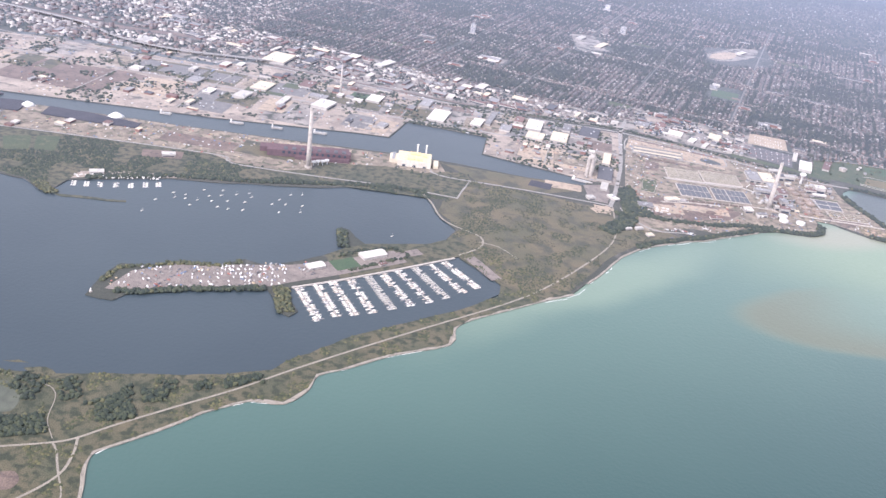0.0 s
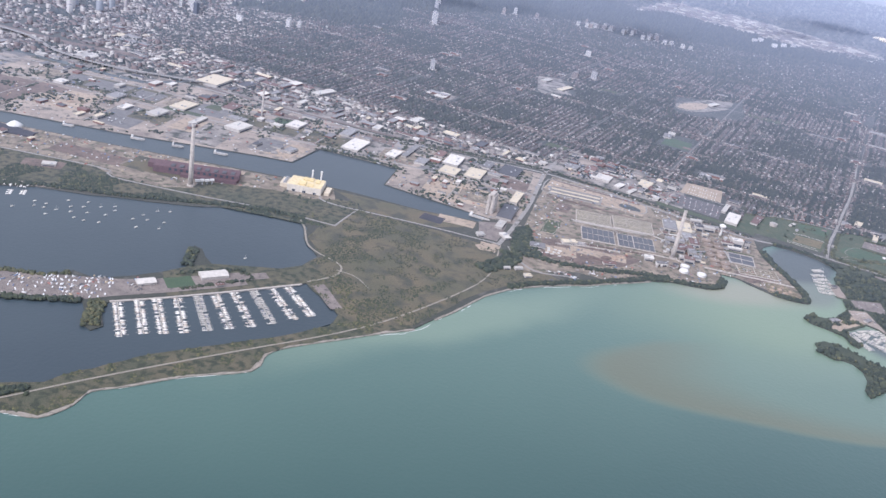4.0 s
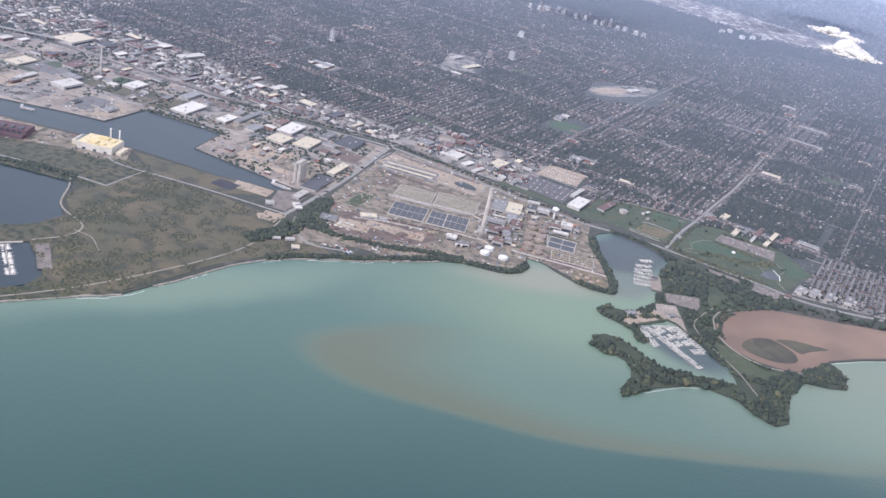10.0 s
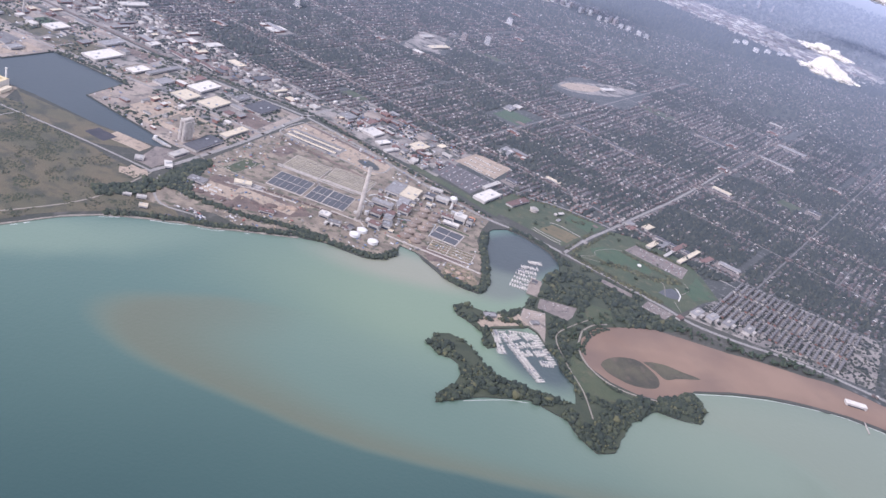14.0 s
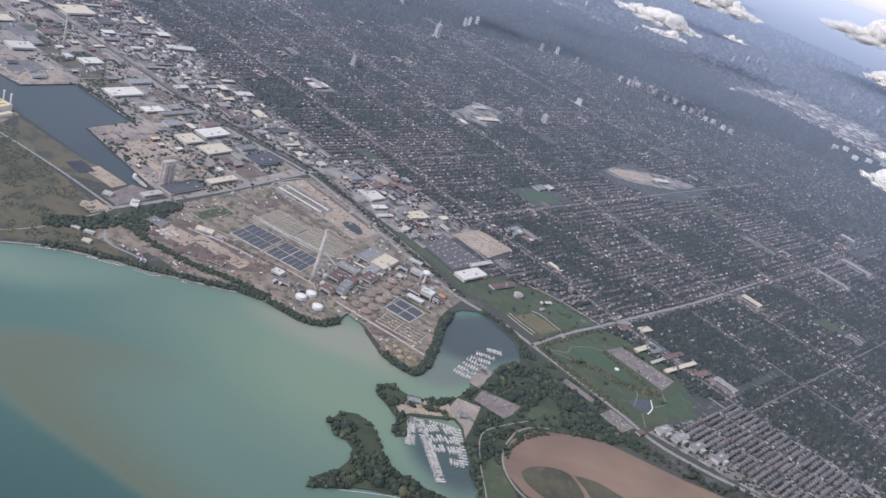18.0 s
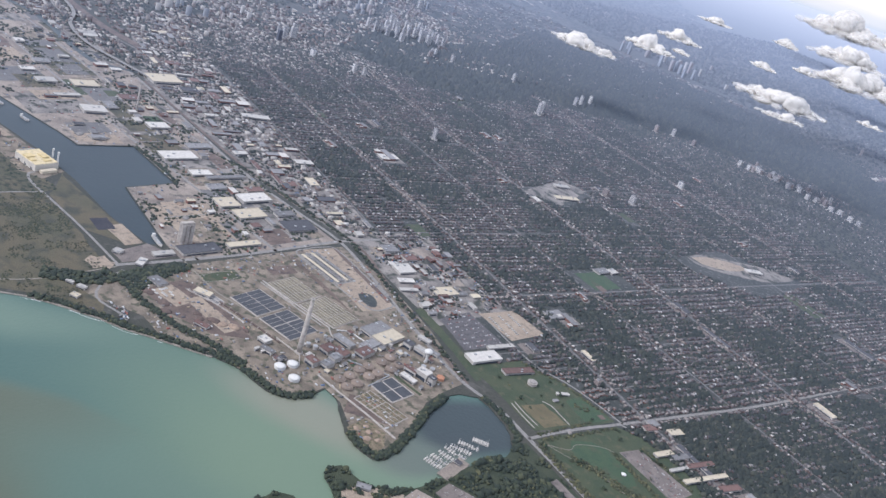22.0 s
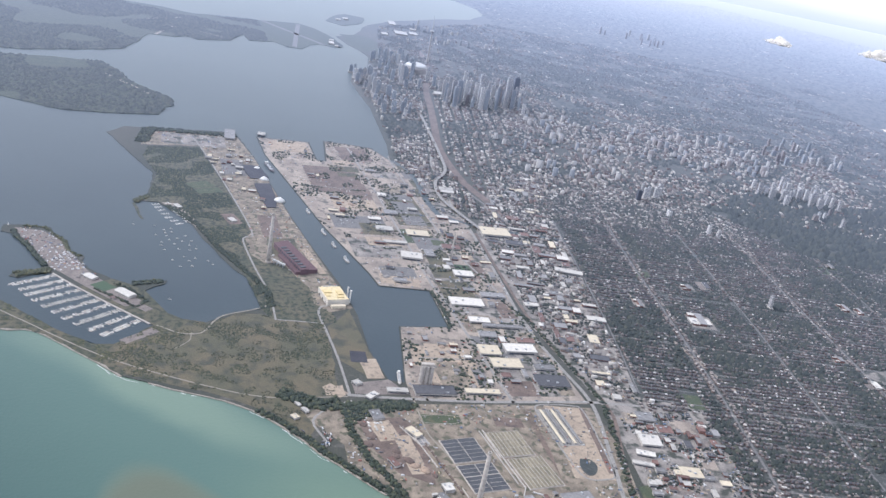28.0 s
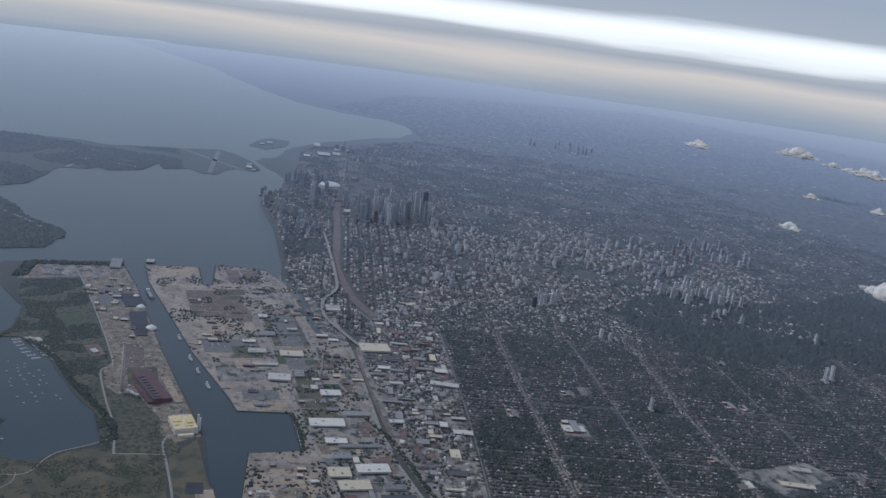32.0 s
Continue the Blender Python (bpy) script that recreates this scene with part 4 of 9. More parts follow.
road([uv(-440, 30), uv(-330, 34), uv(-220, 44), uv(-140, 70), uv(-60, 110), uv(40, 150), uv(160, 180), uv(400, 220)], 1.6, M_INDUS, "railway cutting", 0.085)
road([(-150, 442), (-36, 434.5), (29, 440), (60, 432), (94, 421), (126, 412)], 1.6, M_BROWN, "rail siding beside the boulevard", 0.07)

# ---- foliage scatter ----
rs = np.random.RandomState(7)


def scatter(poly, step, keep=1.0):
    xs, ys = [q[0] for q in poly], [q[1] for q in poly]
    n = int((max(xs) - min(xs)) * (max(ys) - min(ys)) / step ** 2)
    px, py = rs.uniform(min(xs), max(xs), n), rs.uniform(min(ys), max(ys), n)
    ok = inside(px, py, poly) & (rs.rand(n) < keep)
    return px[ok], py[ok]


def clumps(name, px, py, size, mat, label, category="trees", squash=0.8, base=0.3, shape=CROWN):
    k = len(px)
    r = size * (0.55 + rs.rand(k) * 0.75)
    sc = np.stack([r * rs.uniform(0.8, 1.25, k), r * rs.uniform(0.8, 1.25, k), r * squash * rs.uniform(0.8, 1.3, k)], 1)
    pos = np.stack([px, py, sc[:, 2] * base], 1)
    return heap(name, shape[0], shape[1], pos, sc, rs.uniform(0, 6.28, k), [mat], jitter=0.22, rng=rs, label=label, category=category)


def along_strip(line, width, step):
    out = []
    for a, b in zip(line, line[1:]):
        d = math.hypot(b[0] - a[0], b[1] - a[1])
        for _ in range(max(1, int(d * width / step ** 2))):
            f, o = rs.rand(), rs.uniform(-width / 2, width / 2)
            out.append((a[0] + (b[0] - a[0]) * f - (b[1] - a[1]) / d * o, a[1] + (b[1] - a[1]) * f + (b[0] - a[0]) / d * o))
    return np.array([q[0] for q in out]), np.array([q[1] for q in out])


def patchy(px, py, scale, cut):
    v = np.array([noise.noise((x * scale, y * scale, 3.3)) for x, y in zip(px, py)])
    ok = v > cut
    return px[ok], py[ok]


def off_road(px, py, line, d):
    """Keeps what lies farther than d from a line."""
    ok = np.ones(len(px), bool)
    for (ax, ay), (bx, by) in zip(line, line[1:]):
        f = np.clip(((px - ax) * (bx - ax) + (py - ay) * (by - ay)) / ((bx - ax) ** 2 + (by - ay) ** 2), 0, 1)
        ok &= np.hypot(px - ax - f * (bx - ax), py - ay - f * (by - ay)) > d
    return px[ok], py[ok]


def clear_of(px, py, polys):
    ok = np.ones(len(px), bool)
    for p in polys:
        ok &= ~inside(px, py, p)
    return px[ok], py[ok]


px, py = patchy(*scatter(MEADOW, 0.8), 0.22, 0.14)
clumps("meadow_bushes", px, py, 0.26, M_THICKET, "scattered bushes and young trees in the meadow", "bushes", shape=BUSH)
px, py = patchy(*scatter(MEADOW, 0.7), 0.11, 0.12)
clumps("meadow_thickets", px, py, 0.36, M_THICKET, "dark thickets in the rough meadow", "bushes", shape=(DOME_V, DOME_F))
px, py = patchy(*scatter(SPIT_AREA, 0.75), 0.2, 0.12)
px, py = clear_of(px, py, [[(-122, 201), (-110, 204), (-70, 226), (-56, 237), (-24, 268), (-40, 274), (-66, 250), (-90, 236), (-118, 224)]])
px, py = off_road(px, py, [(-26, 221.5), (-41, 204.5), (-55, 188), (-65, 175.5), (-76.8, 162.7), (-90.8, 146.5), (-104.2, 138.7), (-122, 130)], 0.9)
clumps("spit_bushes", px, py, 0.36, M_SCRUB, "bushes and small trees on the spit", "bushes", shape=(DOME_V, DOME_F))
spit_woods = [(-128, 160), (-95, 168), (-84, 172), (-66, 179), (-68, 175), (-84, 166), (-95, 158), (-120, 152)]
spots3 = [scatter(w, 0.45) for w in ([(-94, 160), (-88, 164), (-82, 157), (-84, 155.5), (-90, 153)], [(-111, 147), (-102, 151.5), (-98, 146), (-106, 141.6)], [(-86, 167), (-80.5, 169), (-79, 165), (-83.2, 163)], [(-70, 178), (-62, 183), (-60, 180), (-68, 174.5)])] + [patchy(*scatter(spit_woods, 0.7), 0.15, 0.1)]
px, py = (np.concatenate([q[k] for q in spots3]) for k in (0, 1))
px, py = off_road(px, py, [(-55, 188), (-65, 175.5), (-76.8, 162.7), (-90.8, 146.5), (-104.2, 138.7)], 0.9)
clumps("spit_trees", px, py, 0.52, M_LEAF, "dense young trees on the spit")
px, py = patchy(*scatter(NORTHBANK, 0.85), 0.07, -0.16)
px, py = clear_of(px, py, [[(-154.9, 307.2), (-140.3, 311.7), (-138.2, 304.4), (-152.5, 300)], [(-205, 295), (-187, 304), (-181, 291), (-197, 284)]])
px, py = off_road(px, py, [(-31, 336.4), (-33, 317), (-58, 316.8), (-84, 313), (-116, 309.7), (-131, 315), (-198, 306)], 1.3)
low = (px > -92) & (py > 316) & (np.sin(px * 1.7) + np.sin(py * 2.3) < 1.0)
px, py = px[~low], py[~low]
clumps("harbour_bank_trees", px, py, 0.56, M_LEAF, "dense trees along the harbour bank", shape=(DOME_V, DOME_F))
px, py = along_strip([(30, 334), (33, 328), (26, 316), (24, 312)], 7, 0.8)
clumps("roadside_trees", px, py, 0.7, M_LEAF, "trees beside the shore road")
px, py = scatter([(30.2, 336), (35, 336), (34.5, 361), (30.5, 362)], 0.7)
clumps("roadside_trees", px, py, 0.7, M_LEAF, "tree belt beside the works")
px, py = along_strip([(x, y + 1.6) for x, y in COAST_BAY[18:31]], 2.6, 0.6)
clumps("shore_trees", px, py, 0.55, M_LEAF, "trees and scrub along the works shore")
px, py = along_strip([(128.6, 399), (131.6, 389), (134.6, 382), (138.3, 374), (141.8, 365), (142.6, 358), (141, 356), (136, 355.5), (130, 356.5)], 2.4, 0.55)
clumps("shore_trees", px - 0.8, py, 0.6, M_LEAF, "trees along the point by the bay")
px, py = along_strip([(133, 411), (140, 411), (148, 409), (154, 406), (158, 400)], 2.0, 0.6)
clumps("shore_trees", px, py + 0.8, 0.6, M_LEAF, "trees along the head of the bay")
ISL_TREES = [(p, q) for isl in ISLANDS[:2] for p, q in zip(*clear_of(*patchy(*scatter(isl, 2.3), 0.02, -0.3), [AIRFIELD]))]
clumps("island_trees", np.array([q[0] for q in ISL_TREES]), np.array([q[1] for q in ISL_TREES]), 1.5, M_LEAF_CITY, "low woods over the harbour islands", squash=0.5, shape=(DOME_V, DOME_F))
px, py = along_strip([(-45, 315.5), (-60, 315), (-75, 310), (-106, 296.6), (-135, 287.6), (-160, 273)], 3.0, 0.6)
clumps("shore_trees", px, py + 1.0, 0.5, M_LEAF, "tree belt along the harbour shore")
px, py = along_strip([(34, 334), (50, 334.5), (64, 337), (76, 342.5), (90, 346)], 2.6, 0.6)
clumps("shore_trees", px, py, 0.55, M_LEAF, "tree belt inside the works fence")
px, py = along_strip([(-303, 318), (-302, 262), (-270, 258)], 8, 1.0)
clumps("shore_trees", px, py, 0.7, M_LEAF, "trees on the western beach point")
slab("sports_field", [(-205, 295), (-196.5, 300), (-190, 287.8), (-197.5, 283.6)], 0.06, 0.0, M_LAWN, "green playing field in the trees", category="sports field")
slab("sports_field", [(-194.8, 301), (-187, 304), (-181.4, 290.6), (-188.6, 288.3)], 0.06, 0.0, M_LAWN, "green playing field in the trees", category="sports field")
slab("yard", [(-154.9, 307.2), (-140.3, 311.7), (-138.2, 304.4), (-152.5, 300)], 0.045, 0.0, M_BROWN, "brown lot among the harbour trees", category="yard")
px, py = along_strip([(-172, 264), (-166, 259), (-162, 258)], 3.5, 0.55)
clumps("shore_trees", px, py, 0.45, M_SCRUB, "scrub over the hooked point")

# ---- houses and street trees ----
CLEAR = [PARK_W, PARK_E, [(80, 528), (84, 562), (102, 558), (97, 526)], [(86, 622), (88, 664), (135, 690), (132, 634), (104, 618)],
         [(0, 586), (-6, 636), (14, 640), (26, 600)], STUDIO_POLY, STUDIO_EAST,
         [(198, 396), (275, 404), (279, 452.5), (222, 454), (206, 440)]]
VALLEY = [(-235, 640), (-190, 700), (-172, 770), (-111, 790), (-87, 842), (-46, 877), (-20, 888), (0, 913), (38, 929), (86, 914), (125, 922), (163, 930), (212, 952), (320, 980), (330, 1060), (204, 1016), (143, 1054), (71, 1079), (40, 1043), (-60, 1110), (-200, 1090), (-330, 1000), (-270, 860), (-255, 760)]
STRIP = [(40, 1043), (71, 1079), (115, 1048), (143, 1054), (175, 1037), (204, 1016), (300, 1010), (300, 1090), (186, 1156), (158, 1172), (116, 1175), (72, 1178), (49, 1098)]
RAVINE = [(-262, 680), (-212, 650), (-178, 661), (-148, 672), (-134, 700), (-130, 736), (-150, 790), (-240, 800), (-286, 745)]
CLEAR += [VALLEY, STRIP, RAVINE, [(84, 427), (90, 452), (92, 472), (114, 471.5), (113.5, 446), (121, 442), (119, 422)],
          [(80, 459.3), (101, 454), (129, 449.3), (140, 452.3), (166, 452.8), (166, 450), (140, 449.8), (129, 446.8), (101, 451.6), (80, 456.2)]]
brng = random.Random(23)
# schools, shopping lots and playing fields break up the streets: u, v, width, depth, kind
BREAKS = [(-223, 72, 17, 13, "s"), (14, 147, 12, 8, "p"), (-20, 226, 22, 7, "p"), (16, 239, 26, 5, "p"), (14, 280, 22, 9, "p"), (42, 176, 11, 10, "f"), (54, 180, 8, 10, "p"), (-60, 236, 22, 10, "f"),
          (-60, 69, 12, 9, "s"), (-60, 38, 15, 12, "p"), (-40, 140, 20, 5, "p"), (-64, 142, 12, 8, "p"), (26, 54, 22, 5, "p"), (-262, 11, 10, 5, "p"), (-276, 56, 10, 9, "f")]
while len(BREAKS) < 58:
    q = (brng.uniform(-395, 320), brng.uniform(24, 330), brng.uniform(5, 13), brng.uniform(4, 9), brng.choice("sspppf"))
    if all(abs(q[0] - r[0]) > (q[2] + r[2]) / 2 + 1 or abs(q[1] - r[1]) > (q[3] + r[3]) / 2 + 1 for r in BREAKS):
        BREAKS.append(q)
COLUMNS = [-400.0]
while COLUMNS[-1] < 328:
    COLUMNS.append(COLUMNS[-1] + brng.uniform(5.0, 7.4))
SHIFT = [brng.uniform(-2.8, 2.8) for _ in range(40)]


def block_of(u, v):
    """Which run of streets a spot belongs to: they start afresh at each avenue and now and then between."""
    return 5 * sum(v > a for a in AVENUES) + int((u + 400) // 150)


hx, hy, tx, ty, wx, wy = [], [], [], [], [], []
for u, after in zip(COLUMNS, COLUMNS[1:]):
    du = rs.uniform(-0.2, 0.2)
    half = (after - u) / 2
    v = 17.0
    while v < 336:
        v += rs.uniform(0.78, 1.2)
        if min(abs(v - a) - (1.1 if a in MAIN_AVENUES else 0) for a in AVENUES) < 1.9 or any(abs(u - q[0]) < q[2] / 2 + 1.6 and abs(v - q[1]) < q[3] / 2 + 0.8 for q in BREAKS):
            continue
        lush = 0.12 + 1.5 * noise.noise((u * 0.022, v * 0.022, 1.7)) + 1.5 * noise.noise((u * 0.09, v * 0.09, 4.2)) + 0.5 * noise.noise((u * 0.4, v * 0.3, 5.2)) + (1.0 if u > 6 and v < 95 else 0.45 if u > 6 and v < 190 else -0.3 if u < -60 else -0.15)
        gap = noise.noise((u * 3.1, v * 0.16, 7.7))
        bend = 0.9 * noise.noise((u * 0.05, v * 0.02, 9.1)) + SHIFT[block_of(u, v)]
        for side in (-1, 1):
            if rs.rand() < 0.74 - 0.5 * lush and gap > -0.42:
                hx.append(u + du + bend + side * (1.4 + rs.uniform(-0.45, 0.75))); hy.append(v)
            if rs.rand() < 0.36 + 0.6 * lush:
                tx.append(u + du + bend + side * rs.uniform(0.35, 0.8)); ty.append(v + rs.uniform(-0.4, 0.4))
            if rs.rand() < 0.80 + 0.35 * lush:
                tx.append(u + du + bend + side * (half + rs.uniform(-0.75, 0.2))); ty.append(v + rs.uniform(-0.5, 0.5))
            if rs.rand() < 0.52 + 0.8 * lush:
                wx.append(u + du + bend + side * rs.uniform(0.7, half + 0.3)); wy.append(v + rs.uniform(-0.6, 0.6))
hx, hy, tx, ty, wx, wy = (np.array(q) for q in (hx, hy, tx, ty, wx, wy))


def off_cross(u, v, d):
    """Keeps what stands clear of the cross streets."""
    ok = np.abs(u - 1.2 - np.minimum(v, 112) * 0.032) > d + 1.2
    for c in CROSS:
        ok &= np.abs(u - c) > d + (1.3 if c in MAIN_CROSS else 0)
    return u[ok], v[ok]


hx, hy = off_cross(hx, hy, 1.2)
tx, ty = off_cross(tx, ty, 0.9)
wx, wy = off_cross(wx, wy, 1.2)
lanes = [(u + SHIFT[block_of(u, (a + b) / 2)], (a + b) / 2, b - a) for u in COLUMNS if min(abs(u - c) for c in CROSS + (1,)) >= 1.5 for a, b in zip(AVENUES, AVENUES[1:] + (336,))]


def to_world(a, b):
    return GO[0] + a * GE[0] + b * GN[0], GO[1] + a * GE[1] + b * GN[1]


hx, hy = clear_of(*to_world(hx, hy), CLEAR)
tx, ty = clear_of(*to_world(tx, ty), CLEAR)
# the houses nearest the park stand as things of their own
order = np.argsort(np.hypot(hx - 172, hy - 425))
near_h, rest_h = order[:150], order[150:]
NEAR_HOUSES = list(zip(hx[near_h], hy[near_h]))
hx, hy = hx[rest_h], hy[rest_h]
k = len(hx)
sc = np.stack([rs.uniform(0.95, 1.6, k), rs.uniform(0.7, 1.25, k), rs.uniform(0.6, 1.0, k)], 1)
pos = np.stack([hx, hy, np.full(k, 0.01)], 1)
heap("houses", HOUSE_V, HOUSE_F, pos, sc, np.full(k, GRID_ANG) + rs.normal(0, 0.12, k), [M_ROOFS, M_WALLS], HOUSE_M, label="rows of brick houses with shingled roofs", category="houses")
near = (ty - 0.22 * (154 - tx)) < 470
clumps("street_trees", tx[near], ty[near], 0.72, M_LEAF_CITY, "street and garden trees between the houses", squash=0.9, shape=BALL1)
clumps("street_trees", tx[~near], ty[~near], 0.78, M_LEAF_CITY, "street and garden trees between the farther houses", squash=0.9, shape=(DOME_V, DOME_F))
wx, wy = clear_of(*to_world(wx, wy), CLEAR)
clumps("garden_trees", wx, wy, 1.0, M_LEAF_CITY, "large old garden trees over the houses", base=0.6, shape=(DOME_V, DOME_F))
lx, ly = to_world(np.array([q[0] for q in lanes]), np.array([q[1] for q in lanes]))
ok = np.ones(len(lx), bool)
for poly in CLEAR:
    ok &= ~inside(lx, ly, poly)
ln = np.array([q[2] for q in lanes])[ok]
k = len(ln)
heap("side_streets", BLOCK_V, BLOCK_F, np.stack([lx[ok], ly[ok], np.full(k, 0.012)], 1), np.stack([np.full(k, 0.55), ln - 1.0, np.full(k, 0.03)], 1), np.full(k, GRID_ANG), [M_ASPHALT], label="narrow asphalt streets between the houses", category="streets")
# shops and flats with flat roofs along the avenues
ax, ay = [], []
for a in AVENUES:
    major = a in MAIN_AVENUES
    for u in np.arange(-400, 330, 0.9 if major else 1.3):
        for side in (-1, 1):
            if rs.rand() < (0.56 if major else 0.34) + 0.6 * noise.noise((u * 0.04, a, 2.0)):
                ax.append(u); ay.append(a + 1.2 * math.sin(u * 0.02 + a) + side * (rs.uniform(1.1, 2.8) if major else rs.uniform(1.4, 1.9)))
for c in CROSS:
    major = c in MAIN_CROSS
    for v in np.arange(20, 330, 0.9 if major else 1.5):
        for side in (-1, 1):
            if rs.rand() < (0.42 if major else 0.12) + 0.6 * noise.noise((c, v * 0.05, 3.0)):
                ax.append(c + side * (rs.uniform(1.1, 2.4) if major else 1.5)); ay.append(v)
for v in np.arange(44, 300, 0.9):
    for side in (-1, 1):
        if rs.rand() < 0.62:
            ax.append(1.2 + min(v, 112) * 0.032 + side * rs.uniform(1.5, 2.7)); ay.append(v)
ax, ay = clear_of(*to_world(np.array(ax), np.array(ay)), CLEAR)
k = len(ax)
heap("shop_rows", BLOCK_V, BLOCK_F, np.stack([ax, ay, np.zeros(k)], 1), np.stack([rs.uniform(0.6, 1.3, k), rs.uniform(0.8, 1.5, k), rs.uniform(0.5, 0.9, k)], 1),
     np.full(k, GRID_ANG), [M_SHOP, M_WALLS], BLOCK_M, label="flat-roofed shops and flats along the avenues", category="shops")
# the farther city, in larger grains


def far_city(poly, step_b, step_t, size_b, size_t, seed_label):
    bx, by = clear_of(*patchy(*scatter(poly, step_b), 0.03, -0.22), CLEAR)
    k = len(bx)
    heap("far_houses", TENT_V, TENT_F, np.stack([bx, by, np.zeros(k)], 1), np.stack([size_b * rs.uniform(0.7, 1.6, k), size_b * rs.uniform(0.5, 0.9, k), min(size_b, 1.3) * rs.uniform(0.35, 0.7, k)], 1),
         np.full(k, GRID_ANG) + rs.choice([0.0, math.pi / 2], k), [M_FAR_ROOFS if size_b > 2 else M_ROOFS, M_WALLS], TENT_M, label=seed_label, category="houses")
    qx, qy = clear_of(*scatter(poly, step_t), CLEAR)
    clumps("far_trees", qx, qy, size_t, M_LEAF_CITY, "tree canopy of the farther city", shape=(DOME_V, DOME_F))


far_city(uv_box(-420, 420, 340, 640), 2.7, 2.6, 1.3, 1.1, "distant streets of houses")
far_city(uv_box(-900, 700, 640, 1300), 7.0, 6.2, 2.2, 2.1, "far suburbs under trees")
INNER = [(-590, 468), (-530, 441), (-430, 440), (-322, 431), (-280, 424), (-240, 432), (-176, 446), (-165, 470), (-200, 490), uv(-440, 100), uv(-420, 340), uv(-420, 640), (-900, 1100), (-1080, 760), (-900, 540), (-700, 500), (-560, 465)]
RAILS = [(-176, 462), (-247, 459), (-318, 463), (-445, 489), (-560, 514), (-560, 522), (-445, 500), (-318, 472), (-247, 468), (-176, 474)]


def inner_blocks(step_u, step_v, poly, size, label, low=1.0):
    """Blocks set close along a street grid, with courts and gaps."""
    us, vs = np.meshgrid(np.arange(-1300, -180, step_u), np.arange(-120, 760, step_v))
    us, vs = us.ravel(), vs.ravel()
    grain = np.array([noise.noise((a * 0.014, b * 0.014, 6.1)) + 0.7 * noise.noise((a * 0.05, b * 0.05, 2.2)) for a, b in zip(us, vs)])
    keep = (np.abs((us + 1300) % 15 - 7.5) < 6.3) & (np.abs((vs + 120) % 9 - 4.5) < 3.6) & (rs.rand(len(us)) < 0.55 + 0.9 * grain)
    us, vs = us[keep] + rs.uniform(-0.3, 0.3, keep.sum()), vs[keep] + rs.uniform(-0.2, 0.2, keep.sum())
    bx, by = to_world(us, vs)
    ok = inside(bx, by, poly)
    bx, by = clear_of(bx[ok], by[ok], [RAILS])
    k = len(bx)
    hh = low * rs.uniform(0.5, 1.3, k) * np.where(rs.rand(k) < 0.12, 2.4, 1.0)
    heap("city_blocks", BLOCK_V, BLOCK_F, np.stack([bx, by, np.zeros(k)], 1), np.stack([size * rs.uniform(0.6, 1.25, k), size * rs.uniform(0.45, 0.9, k), hh], 1), np.full(k, GRID_ANG) + rs.choice([0, 1.571], k),
         [M_BLOCK_ROOFS if low == 1.0 else M_FAR_ROOFS, M_BLOCK_WALLS], BLOCK_M, label=label, category="houses")


INNER_NEAR = [(-600, 468), (-530, 441), (-430, 440), (-322, 431), (-280, 424), (-240, 432), (-176, 446), (-165, 470), (-200, 490), uv(-440, 100), uv(-400, 300), uv(-640, 330), (-620, 640)]
EDGE_WEST = [(-205, 482), (-176, 478), (-186, 520), (-178, 567), (-168, 617), (-160, 640), (-212, 650), (-240, 630), (-262, 580), (-240, 520)]
bx, by = scatter(EDGE_WEST, 2.3)
k = len(bx)
heap("city_blocks", BLOCK_V, BLOCK_F, np.stack([bx, by, np.zeros(k)], 1), np.stack([rs.uniform(0.8, 2.6, k), rs.uniform(0.7, 1.6, k), rs.uniform(0.5, 1.2, k)], 1), np.full(k, GRID_ANG) + rs.choice([0, 1.571], k), [M_BLOCK_ROOFS, M_BLOCK_WALLS], BLOCK_M, label="mixed low blocks above the river", category="houses")
px, py = scatter(EDGE_WEST, 1.9)
clumps("city_trees", px, py, 1.1, M_LEAF_CITY, "trees between the blocks above the river", shape=(DOME_V, DOME_F))
INNER_FAR = [(-600, 468), (-620, 640), uv(-640, 330), uv(-400, 300), uv(-420, 640), (-900, 1100), (-1080, 760), (-900, 540), (-700, 500)]
inner_blocks(2.4, 2.2, INNER_NEAR, 2.3, "dense inner city blocks of brick and stone")
inner_blocks(4.4, 3.6, INNER_FAR, 3.0, "farther inner city blocks of brick and stone", 0.6)
px, py = clear_of(*patchy(*scatter(INNER, 2.75), 0.03, -0.12), [RAILS])
clumps("city_trees", px, py, 1.3, M_LEAF_CITY, "trees along the inner city streets", shape=(DOME_V, DOME_F))

# ---- industrial and public buildings ----
M_ROOF_W = paint("white_roof", (0.69, 0.66, 0.61), 0.6, wear=0.25, spread=0.4)
M_ROOF_C = paint("cream_roof", (0.66, 0.58, 0.44), 0.7, wear=0.2, spread=0.15)
M_ROOF_G = paint("grey_roof", (0.30, 0.295, 0.295), 0.8, wear=0.3, spread=0.4)
M_ROOF_D = paint("dark_roof", (0.10, 0.10, 0.108), 0.8, wear=0.3, spread=0.3)
M_ROOF_B = paint("brick_red_roof", (0.21, 0.122, 0.10), 0.8, wear=0.3, spread=0.3)
M_WALL_P = paint("pale_wall", (0.52, 0.49, 0.45), 0.8, wear=0.25, spread=0.3)
M_WALL_B = paint("brick_wall", (0.27, 0.135, 0.10), 0.85, wear=0.3, spread=0.3)
M_CONC = paint("concrete", (0.47, 0.43, 0.385), 0.85, wear=0.35)
M_ROW_ROOF = paint("grey_shingles", (0.175, 0.166, 0.160), 0.9, wear=0.35, spread=0.45)
